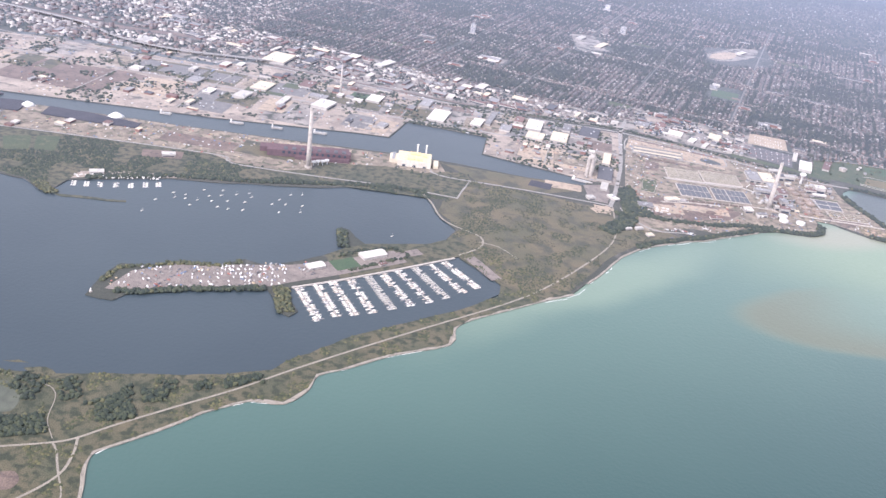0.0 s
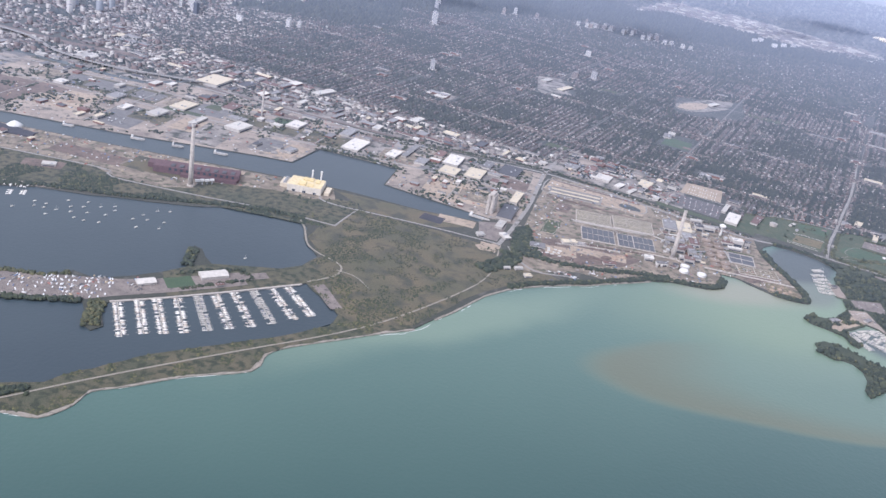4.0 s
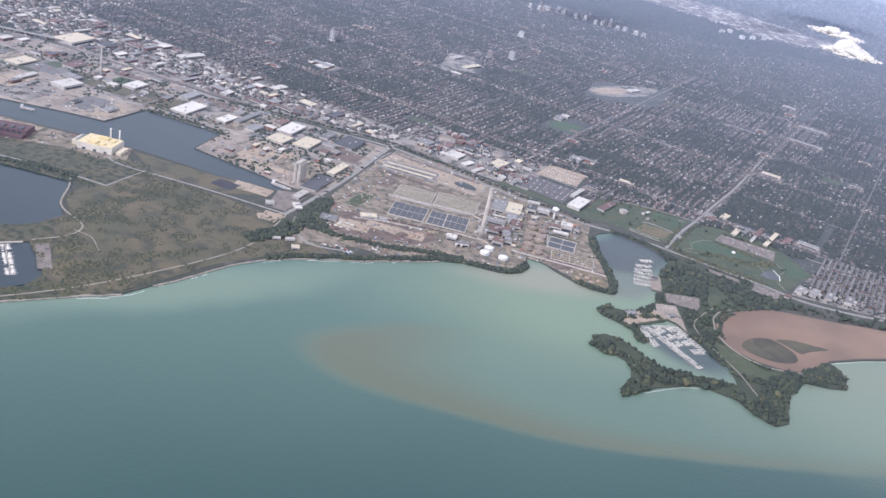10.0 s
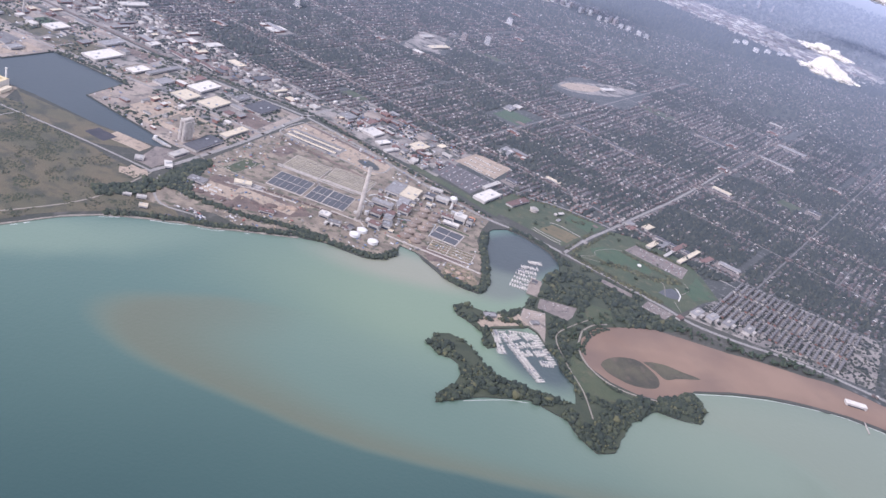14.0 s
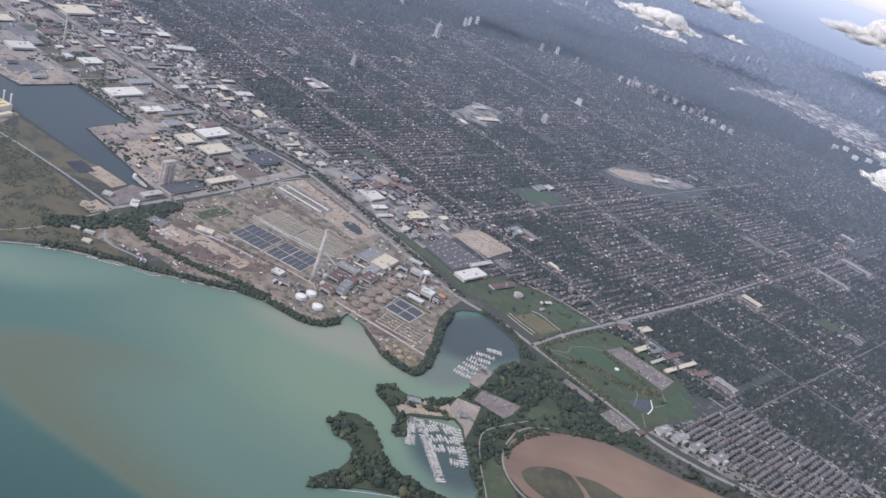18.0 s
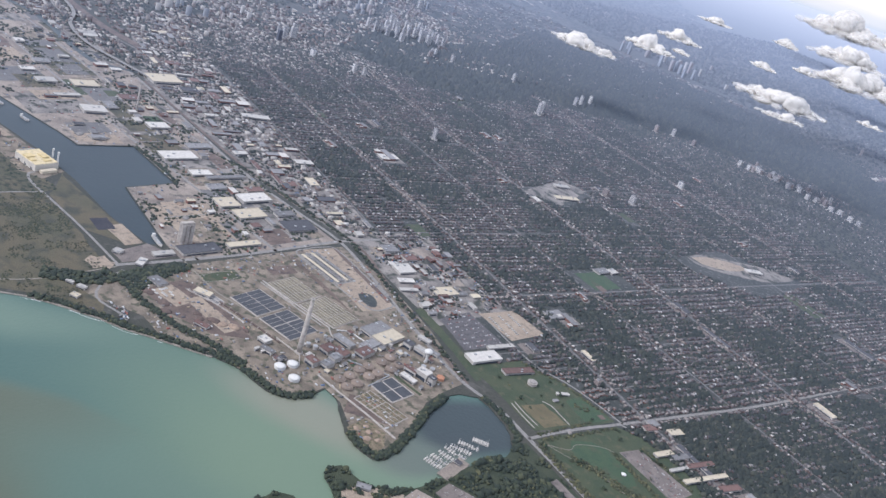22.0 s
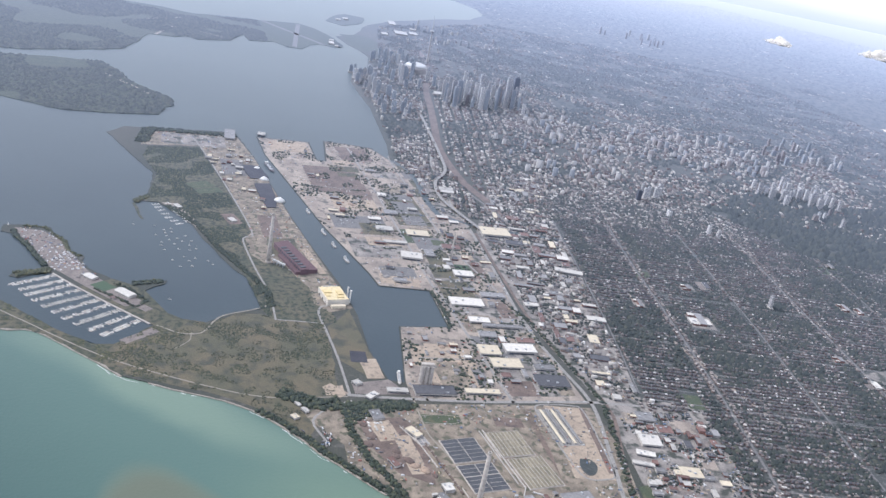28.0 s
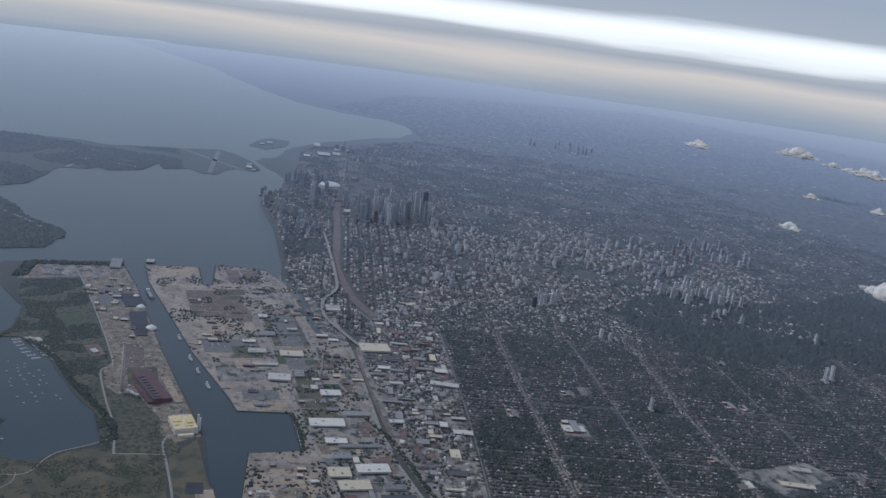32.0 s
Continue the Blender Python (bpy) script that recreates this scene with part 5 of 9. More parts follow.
M_STEEL = paint("galvanised_steel", (0.45, 0.46, 0.47), 0.5, 0.3)
M_GLASS = paint("dark_glass", (0.035, 0.045, 0.06), 0.2, wear=0.2)
M_WHITE = paint("white_paint", (0.70, 0.69, 0.66), 0.5, wear=0.08)
M_YELLOW = paint("yellow_panel", (0.70, 0.56, 0.28), 0.6, wear=0.2)
ROOFS = {"w": (M_ROOF_W, "white"), "c": (M_ROOF_C, "cream"), "g": (M_ROOF_G, "grey"), "d": (M_ROOF_D, "dark"), "b": (M_ROOF_B, "dull red")}


def shed(cx, cy, lx, ly, h, ang, roof="g", wall=None, name="warehouse", label="", units=2, category="warehouse", group=""):
    """Flat-roofed building: walls, a roof with a raised rim, plant boxes, a door strip."""
    mat, tone = ROOFS[roof]
    t = thing(name, pose(cx, cy, 0, 0, 0, ang), label or "%s-roofed industrial building on a yard" % tone, category, group)
    part("outer_wall", box_bm(-lx / 2, lx / 2, -ly / 2, ly / 2, 0, h), wall or M_WALL_P, t)
    bm = bmesh.new()
    o = 0.06
    x, y = lx / 2 + o, ly / 2 + o
    add_box(bm, -x, x, -y, y, h, h + 0.06)
    r = 0.12
    for q in ((-x, x, -y, -y + r), (-x, x, y - r, y), (-x, -x + r, -y + r, y - r), (x - r, x, -y + r, y - r)):
        add_box(bm, *q, h + 0.06, h + 0.16)
    top = part("roof", bm, mat, t)
    rng = random.Random(int(cx * 31 + cy * 17))
    for _ in range(units):
        a, b = rng.uniform(-0.35, 0.35) * lx, rng.uniform(-0.35, 0.35) * ly
        s = min(0.5, ly * 0.12)
        part("roof_unit", box_bm(a - s, a + s, b - s * 0.6, b + s * 0.6, h + 0.06, h + 0.06 + s * 0.8), M_STEEL, top)
    part("door_band", box_bm(-lx * 0.4, lx * 0.4, -ly / 2 - 0.03, -ly / 2, 0.0, h * 0.45), M_GLASS, t)
    return t


def gable_hall(cx, cy, lx, ly, h, ang, roof=None, name="hall", label="white gabled storage hall", category="hall"):
    t = thing(name, pose(cx, cy, 0, 0, 0, ang), label, category)
    part("outer_wall", box_bm(-lx / 2, lx / 2, -ly / 2, ly / 2, 0, h * 0.65), M_WALL_P, t)
    bm = bmesh.new()
    x, y = lx / 2 + 0.05, ly / 2 + 0.08
    v = [bm.verts.new(q) for q in ((-x, -y, h * 0.65), (x, -y, h * 0.65), (x, y, h * 0.65), (-x, y, h * 0.65), (-x, 0, h), (x, 0, h))]
    for f in ((0, 1, 5, 4), (2, 3, 4, 5), (0, 4, 3), (1, 2, 5), (0, 3, 2, 1)):
        bm.faces.new([v[i] for i in f])
    part("roof", bm, roof or M_ROOF_W, t)
    return t


for u, v, w, d, kind in BREAKS:
    x, y = uv(u, v)
    if not clear_of(np.array([x]), np.array([y]), CLEAR)[0].size:
        continue
    pts = [uv(u - w / 2, v - d / 2), uv(u + w / 2, v - d / 2), uv(u + w / 2, v + d / 2), uv(u - w / 2, v + d / 2)]
    if kind == "f":
        slab("lawn", ragged(pts, 2.5, 0.2, int(u + 500), True), 0.052, 0.0, M_LAWN, "worn green playing field between streets", category="lawn")
        continue
    slab("parking_lot", ragged(pts, 2.5, 0.15, int(u + 500), True), 0.05, 0.0, M_LOT if kind == "p" else M_STREET, "pale paved lot between streets", category="lot")
    ga = math.degrees(GRID_ANG)
    if kind == "s":
        t = thing("school", pose(x, y, 0, 0, 0, ga), "pale flat-roofed school with side wings", "school")
        part("main_block", box_bm(-w * 0.36, w * 0.36, -d * 0.12, d * 0.14, 0, 1.2), M_WALL_B, t)
        part("roof", box_bm(-w * 0.37, w * 0.37, -d * 0.14, d * 0.16, 1.2, 1.32), M_ROOF_G, t)
        for e in (-1, 1):
            part("wing", box_bm(e * w * 0.3 - w * 0.07, e * w * 0.3 + w * 0.07, -d * 0.4, -d * 0.12, 0, 0.9), M_WALL_B, t)
            part("wing_roof", box_bm(e * w * 0.3 - w * 0.08, e * w * 0.3 + w * 0.08, -d * 0.41, -d * 0.14, 0.9, 1.0), M_ROOF_W, t, "white wing roof")
    else:
        shed(*uv(u, v + d * 0.22), w * 0.8, d * 0.4, 0.8, ga, brng.choice("wggcd"), name="store", label="flat-roofed store behind a paved lot", category="store", units=1)
M_SHINGLE = paint("weathered_shingles", (0.30, 0.28, 0.265), 0.9, wear=0.35, spread=0.65)


def house_proto(w, d, h, wall):
    t = thing("house", pose(0, 0, 0), "small brick house with a grey shingled roof", "house", "houses behind the park")
    part("wall", box_bm(-w / 2, w / 2, -d / 2, d / 2, 0, h * 0.62), wall, t)
    bm = bmesh.new()
    v = [bm.verts.new(q) for q in ((-w * .55, -d * .54, h * .6), (w * .55, -d * .54, h * .6), (w * .55, d * .54, h * .6), (-w * .55, d * .54, h * .6), (-w * .2, 0, h), (w * .2, 0, h))]
    for f in ((0, 1, 5, 4), (2, 3, 4, 5), (0, 4, 3), (1, 2, 5), (0, 3, 2, 1)):
        bm.faces.new([v[i] for i in f])
    roof = part("roof", bm, M_SHINGLE, t)
    part("chimney", box_bm(w * .15, w * .27, -d * .06, d * .06, h * .7, h * 1.12), M_WALL_B, roof)
    return t


HOUSES = [house_proto(1.1, 0.7, 0.85, M_WALL_B), house_proto(0.9, 0.66, 0.8, M_WALL_P), house_proto(1.3, 0.75, 0.9, M_WALL_B)]
hrng = random.Random(9)
for i, (x, y) in enumerate(NEAR_HOUSES):
    m = pose(float(x), float(y), 0.02, 0, 0, math.degrees(GRID_ANG) + hrng.choice((0, 90)) + hrng.uniform(-2, 2))
    if i < 3:
        HOUSES[i].matrix_basis = m
    else:
        copy_thing(HOUSES[i % 3], m)
# treatment works
def chimney(x, y, h, r0, r1, label, name="chimney", mat=None, band=None):
    t = thing(name, pose(x, y, 0), label, "chimney")
    shaft = part("shaft", lathe_bm([(r0, 0), (r0 * 0.8 + r1 * 0.2, h * 0.25), (r1, h * 0.96)], 20), mat or M_CONC, t, smooth=True)
    part("rim", lathe_bm([(r1 * 1.12, h * 0.96), (r1 * 1.12, h), (r1 * 0.75, h), (r1 * 0.75, h * 0.97)], 20), band or M_CONC, shaft, "darker rim at the mouth")
    part("base", lathe_bm([(r0 * 1.4, 0), (r0 * 1.4, 0.5), (r0 * 1.05, 0.6)], 20), M_CONC, t)
    return t


chimney(90.5, 366.8, 20.5, 0.95, 0.62, "tall tapered concrete chimney of the treatment works")
chimney(-93, 319.6, 24.5, 0.98, 0.62, "very tall tapered concrete chimney beside the red brick power house")
chimney(-107, 414.5, 15.0, 0.55, 0.36, "slender pale chimney beside a sports field")


def tank_bay(cx, cy, lx, ly, ang, rows, cols, mat_in, label, name="settling_tank", bar=0.2):
    """Open tanks in a row: concrete walls with channels between, each pool its own part."""
    t = thing(name, pose(cx, cy, 0, 0, 0, ang), label, "tank")
    part("base_slab", box_bm(-lx / 2 - 0.3, lx / 2 + 0.3, -ly / 2 - 0.3, ly / 2 + 0.3, 0, 0.1), M_CONC, t)
    for i in range(rows + 1):
        y = -ly / 2 + ly * i / rows
        part("long_wall", box_bm(-lx / 2, lx / 2, y - bar, y + bar, 0.1, 0.3), M_CONC, t)
    for j in range(cols + 1):
        x = -lx / 2 + lx * j / cols
        w = bar * (2.2 if cols > 6 and j == cols // 2 else 0.5)
        part("cross_wall", box_bm(x - w, x + w, -ly / 2, ly / 2, 0.1, 0.28), M_CONC, t)
    for i in range(rows):
        for j in range(cols):
            x0, x1, y0, y1 = -lx / 2 + lx * j / cols + 0.04, -lx / 2 + lx * (j + 1) / cols - 0.04, -ly / 2 + ly * i / rows + bar, -ly / 2 + ly * (i + 1) / rows - bar
            part("pool", box_bm(x0, x1, y0, y1, 0.1, 0.2), mat_in, t)
    return t


M_POOL = paint("dark_pool", (0.056, 0.059, 0.064), 0.4, wear=0.4, scale=0.4)
M_BED = ground_mat("filter_bed_crust", (0.17, 0.135, 0.085), (0.30, 0.24, 0.155), 0.5, (0.105, 0.105, 0.052), 0.9, 3.0, c_lo=0.5, c_hi=0.6)
M_POOL_T = paint("tan_pool", (0.285, 0.25, 0.165), 0.6, wear=0.45, scale=0.9, spread=0.35)


def quad_pose(a, b):
    return math.degrees(math.atan2(b[1] - a[1], b[0] - a[0]))


tank_bay(60.2, 371.6, 13.2, 13.2, 8, 2, 6, M_POOL, "dark aeration tanks with concrete walkways", "aeration_tank", 0.09)
tank_bay(75.6, 373.6, 14.6, 13.0, 8, 2, 7, M_POOL, "dark aeration tanks with concrete walkways", "aeration_tank", 0.09)
tank_bay(56.6, 389.4, 14.6, 13.2, 6, 9, 3, M_POOL_T, "olive tan settling tanks in narrow lanes", "settling_tank", 0.07)
tank_bay(73.2, 393.2, 16.6, 13.0, 8, 9, 3, M_POOL_T, "olive tan settling tanks in narrow lanes", "settling_tank", 0.07)
tank_bay(118.4, 383.6, 10, 10, 3, 2, 2, M_POOL, "dark square settling tanks by the point", "settling_tank")
for x0, y0, x1, y1 in ((48.0, 382.0, 81.6, 386.4), (48.6, 380.6, 79.5, 384.6), (81.6, 386.4, 85.8, 384.2), (85.8, 384.2, 93.4, 385.4)):
    t = thing("pipe_gallery", pose(x0, y0, 0, 0, 0, quad_pose((x0, y0), (x1, y1))), "long pale covered channel between the tanks", "pipe")
    part("duct", box_bm(0, math.hypot(x1 - x0, y1 - y0), -0.2, 0.2, 0, 0.34, bevel=0.05), M_WALL_P, t)
M_DOME = paint("digester_roof", (0.31, 0.243, 0.19), 0.85, wear=0.3, spread=0.3)
dig = thing("digester", pose(105.6, 384.2, 0), "round concrete digester with a domed brown roof", "tank", "digesters of the works")
part("wall", lathe_bm([(1.95, 0), (1.95, 0.62), (2.0, 0.62), (2.0, 0.74), (1.9, 0.74)], 28), M_DOME, dig)
part("roof", lathe_bm([(1.91, 0.70), (1.3, 0.84), (0.5, 0.93), (0, 0.95)], 28), M_DOME, dig, smooth=True)
part("gas_holder", lathe_bm([(0.25, 0.92), (0.25, 1.15), (0, 1.2)], 10), M_STEEL, dig)
for x, y in ((105.8, 380.0), (110.0, 380.6), (109.8, 384.8), (105.2, 390.6), (104.2, 395.2), (108.8, 395.2), (109.6, 390.7), (107.4, 374.6), (107.6, 370.2), (111.6, 374.2), (111.8, 369.8)):
    copy_thing(dig, pose(x, y, 0))
tk = thing("storage_tank", pose(95.2, 355.9, 0), "white round storage tank on the shore yard", "tank", "white tanks on the shore yard")
part("shell", lathe_bm([(1.85, 0), (1.85, 0.8)], 24), M_WHITE, tk, smooth=False)
part("lid", lathe_bm([(1.9, 0.8), (1.2, 0.98), (0, 1.08)], 24), M_WHITE, tk, smooth=True)
for x, y in ((95.6, 360.6), (102.0, 356.4)):
    copy_thing(tk, pose(x, y, 0))
for q in ((86.5, 357, 4.5, 2, 1.2, 20, "g"), (81.3, 359.6, 3.6, 3.2, 1.2, 10, "w"), (94.2, 368.3, 2.2, 2, 1.4, 10, "w"), (88.6, 402.2, 5.6, 11, 1.2, 6, "g"), (94.6, 402.8, 6.0, 11, 1.3, 6, "c"), (99, 388, 4, 6, 1.4, 10, "b"), (96, 380, 5, 4, 1.2, 12, "b"),
          (93, 377, 4, 5, 1.5, 8, "b"), (98, 376, 3, 4, 1.6, 10, "g"), (97, 367, 4, 3, 1.8, 5, "b"), (100, 371, 3, 4, 1.5, 10, "g"), (105.5, 409, 5, 3, 1.6, 10, "w"), (101, 407, 3.5, 3, 2.0, 10, "d"),
          (117, 399, 4.5, 3.5, 2.6, 10, "w"), (113, 397, 5, 2, 1.4, 10, "b"), (116, 393, 6, 2, 1.0, 8, "w"), (121, 399, 2.2, 2.2, 2.6, 8, "d"), (91, 385.5, 8, 3, 1.3, 8, "g"), (96, 393, 4, 7, 1.2, 10, "g"),
          (100, 416, 5, 2.2, 1.0, 12, "w"), (108, 413, 4, 2, 1.0, 12, "g"), (39, 345, 6, 4, 0.8, 10, "g"), (50, 356, 6, 3, 1.0, 30, "c"), (67, 345, 5, 2, 0.8, 20, "b")):
    shed(*q[:6], q[6], name="works_building", label="%s-roofed building of the treatment works" % ROOFS[q[6]][1], category="works building")
t = thing("water_tower", pose(110.5, 406.5, 0), "white pedestal water tower", "water tower")
part("stem", lathe_bm([(0.7, 0), (0.45, 1.0), (0.45, 3.2), (0.8, 3.6)], 16), M_WHITE, t, smooth=True)
part("bowl", lathe_bm([(0.8, 3.6), (1.35, 4.1), (1.45, 4.6), (1.1, 5.0), (0, 5.15)], 20), M_WHITE, t, smooth=True)
t = thing("round_tank", pose(120, 404.5, 0), "low orange brown round tank", "tank")
part("shell", lathe_bm([(1.4, 0), (1.4, 0.9), (0.9, 1.0), (0, 1.05)], 24), paint("rust_orange", (0.52, 0.25, 0.14), 0.8), t)

# mounds, pads, walks and small plant between the tanks
M_SOIL_D = paint("dark_soil", (0.14, 0.10, 0.08), 0.95, wear=0.4, scale=1.2)
M_GRAVEL = paint("grey_gravel_heap", (0.28, 0.26, 0.24), 0.95, wear=0.35, scale=1.2)
M_CLAY = paint("tan_clay_heap", (0.36, 0.27, 0.20), 0.95, wear=0.35, scale=1.2)
wrng = random.Random(41)


def heap_of_earth(x, y, r, mat, tone):
    t = thing("earth_mound", pose(x, y, 0.04, 0, 0, wrng.uniform(0, 360)), "low %s mound on the works yard" % tone, "mound", "mounds on the works yards")
    bm = lathe_bm([(r, 0), (r * 0.8, r * 0.16), (r * 0.45, r * 0.34), (r * 0.15, r * 0.42), (0, r * 0.43)], 14)
    for v in bm.verts:
        k = 1 + 0.28 * noise.noise(Vector((v.co.x * 1.3 + x, v.co.y * 1.3 + y, 0)))
        v.co.x, v.co.y = v.co.x * k * 1.35, v.co.y * k
    part("mound_body", bm, mat, t, smooth=True)


for x, y in ((63, 347), (65.5, 350.5), (68.5, 352), (71, 355), (66, 345.6), (74, 357.5), (60.5, 347.5), (44, 339), (52, 341), (56, 338.5)):
    heap_of_earth(x, y, wrng.uniform(0.9, 1.8), wrng.choice((M_SOIL_D, M_SOIL_D, M_CLAY)), "brown earth")
for x, y in ((129, 359.5), (132, 362), (129.5, 363), (134, 359.4), (136, 362), (133, 364.6)):
    heap_of_earth(x, y, wrng.uniform(0.7, 1.2), M_CLAY, "tan sludge")
for x, y in ((-2, 380), (3, 376), (8, 384), (-9, 386), (12, 378), (-14, 384), (-80, 379), (-78, 385), (-83, 375), (-188, 379), (-183, 376), (-193, 382), (18, 388), (0, 388)):
    heap_of_earth(x, y, wrng.uniform(1.0, 1.9), wrng.choice((M_GRAVEL, M_CLAY, M_GRAVEL)), "grey and tan aggregate")
for i in range(9):
    t = thing("site_tent", pose(43.5 + (i % 3) * 2.2 + wrng.uniform(-.4, .4), 341 + (i // 3) * 2.4 + wrng.uniform(-.3, .3), 0.05, 0, 0, 20 + wrng.uniform(-15, 15)), "small white site cabin on the earth yard", "cabin", "cabins on the earth yard")
    part("body", box_bm(-0.6, 0.6, -0.28, 0.28, 0, 0.28), M_WHITE, t)
    part("roof", box_bm(-0.64, 0.64, -0.31, 0.31, 0.28, 0.32), M_ROOF_W, t)
for pts, w, mat, label in (([(103, 365), (113, 365.6), (125, 366.8), (138, 367.4)], 0.5, M_CONC, "raised concrete walk along the point"), ([(56, 358.6), (66, 360.6), (76, 362.6), (84, 364)], 0.6, M_SOIL_D, "brown retaining bank beside the tanks"), ([(46, 352), (57, 356.6), (70, 359.4)], 0.35, M_CONC, "pale pipe beside the earth yard"),
                           ([(84, 388), (86, 392), (97, 394), (99, 398)], 0.3, M_WHITE, "white pipe run between the works buildings"), ([(100, 380), (112, 388), (114, 377)], 0.3, M_STEEL, "steel pipe run past the digesters"), ([(81, 364.6), (92, 366), (97, 362)], 0.3, M_CONC, "pale pipe bridge at the chimney foot")):
    t = thing("pipe_run", pose(0, 0, 0), label, "pipe", "pipe runs of the works")
    for (ax, ay), (bx, by) in zip(pts, pts[1:]):
        q = part("pipe_length", box_bm(0, math.hypot(bx - ax, by - ay), -w / 2, w / 2, 0.0, 0.45, bevel=0.06), mat, t)
        q.matrix_basis = pose(ax, ay, 0.03, 0, 0, quad_pose((ax, ay), (bx, by)))
        for f in (0.2, 0.5, 0.8):
            k = part("pipe_support", box_bm(-0.08, 0.08, -w / 2 - 0.06, w / 2 + 0.06, 0, 0.5), M_CONC, q)
            k.location = (math.hypot(bx - ax, by - ay) * f, 0, 0)
tank_bay(52.5, 357.4, 9, 3.4, 14, 2, 6, M_ROOF_G, "pale concrete frames of an unfinished tank", "concrete_frame", 0.12)
for x, y, r, h in ((88.5, 372, 0.8, 1.4), (90.6, 373.4, 0.8, 1.4), (103, 401, 0.7, 1.2), (104.8, 402, 0.7, 1.2), (99, 383, 0.6, 1.0), (112.6, 403.4, 0.9, 0.9), (115, 405.4, 0.9, 0.9), (96, 388.6, 0.5, 1.2), (86, 381.4, 0.6, 0.8)):
    t = thing("process_tank", pose(x, y, 0), "small pale steel process tank", "tank", "small tanks of the works")
    part("shell", lathe_bm([(r, 0), (r, h)], 16), M_WALL_P, t)
    part("lid", lathe_bm([(r * 1.04, h), (r * 0.5, h + 0.12), (0, h + 0.16)], 16), M_STEEL, t)
for _ in range(46):
    x, y = wrng.choice(((96, 378, 9, 10), (92, 396, 7, 5), (104, 402, 7, 7), (117, 396, 6, 6), (88, 358, 6, 4))), None
    cx, cy, sx, sy = x
    shed(cx + wrng.uniform(-sx, sx), cy + wrng.uniform(-sy, sy), wrng.uniform(0.8, 2.2), wrng.uniform(0.7, 1.5), wrng.uniform(0.4, 1.1), 8 + wrng.choice((0, 90)), wrng.choice("gggdbcw"), name="plant_room", label="small plant room among the works pipes", category="works building", units=0)

# ---- port lands ----
def lot(name, cx, cy, lx, ly, ang, mat, label, z=0.06, category="yard"):
    c, s = math.cos(radians(ang)), math.sin(radians(ang))
    pts = [(cx + a * c - b * s, cy + a * s + b * c) for a, b in ((-lx / 2, -ly / 2), (lx / 2, -ly / 2), (lx / 2, ly / 2), (-lx / 2, ly / 2))]
    return slab(name, ragged(pts, max(2.0, lx / 5), 0.15, int(cx + cy), True), z, 0.0, mat, label, category=category)


M_ROOF_Y = paint("yellow_cream_roof", (0.72, 0.60, 0.36), 0.7, wear=0.3)
M_RED = paint("weathered_red_brick", (0.12, 0.062, 0.064), 0.85, wear=0.3)
# old power house: long red hall, stepped roofs, white ducts to the chimney
t = thing("power_house", pose(-94, 332.3, 0, 0, 0, 16), "long dull red brick power house beside the tall chimney", "power station")
part("main_hall", box_bm(-19, 14, -3.2, 1.0, 0, 2.7), M_RED, t)
part("boiler_hall", box_bm(-22, 13.5, 1.0, 5.6, 0, 2.0), M_RED, t)
part("low_annex", box_bm(-8, 13.5, -5.4, -3.2, 0, 1.3), M_RED, t)
for i in range(8):
    part("roof_vent", box_bm(-12.5 + i * 3.3, -11 + i * 3.3, -2.4, 0.2, 2.7, 3.1), M_ROOF_D, t, "dark ridge vent")
for i in range(12):
    part("window_bay", box_bm(-13 + i * 2.2, -12 + i * 2.2, -3.25, -3.2, 1.4, 2.4), M_GLASS, t)
t = thing("flue_duct", pose(-93, 321, 0, 0, 0, 40), "white looping flue duct to the chimney foot", "duct")
for i in range(4):
    part("duct", box_bm(1.0 + i * 1.9, 2.7 + i * 1.9, -0.45 + 0.3 * (i % 2), 0.45 + 0.3 * (i % 2), 1.2, 2.1, bevel=0.15), M_WHITE, t)
    part("trestle", box_bm(1.7 + i * 1.9, 1.95 + i * 1.9, -0.2, 0.2, 0, 1.2), M_STEEL, t)
lot("yard", -97, 341.6, 30, 3.6, 10, M_DIRT, "pale bare yard beside the power house")
# gas power plant, white with a yellow top
t = thing("gas_power_plant", pose(-54, 345, 0, 0, 0, 9), "white and yellow gas power plant on the channel bank", "power station")
M_CREAM = paint("cream_cladding", (0.66, 0.61, 0.52), 0.7, wear=0.2)
part("main_hall", box_bm(-8.6, 5.0, -5.0, 5.0, 0, 2.7), M_CREAM, t)
for i in range(9):
    part("cladding_rib", box_bm(-8.2 + i * 1.55, -8.05 + i * 1.55, -5.06, -5.0, 0.2, 2.5), M_ROOF_W, t)
for i in range(3):
    part("loading_door", box_bm(-6.5 + i * 4.2, -5.3 + i * 4.2, -5.05, -5.0, 0.0, 0.9), M_GLASS, t)
part("roof", box_bm(-8.4, 4.8, -4.8, 4.8, 2.7, 2.85), M_ROOF_Y, t, "yellowish flat roof")
for a, b, c, d, h in ((-4.6, -1.6, -4.4, -1.0, 0.5), (-0.8, 1.6, -4.6, -2.4, 0.4), (-3.6, 0.4, 1.2, 3.8, 0.55), (1.6, 3.2, 0.2, 3.0, 0.4)):
    part("roof_unit", box_bm(a, b, c, d, 2.85, 2.85 + h), M_YELLOW, t, "yellow roof housing")
part("side_hall", box_bm(-12.0, -8.6, -2.5, 4.5, 0, 1.6), M_ROOF_C, t)
part("front_block", box_bm(6.0, 8.0, -3.8, 2.6, 0, 1.2), M_ROOF_C, t)
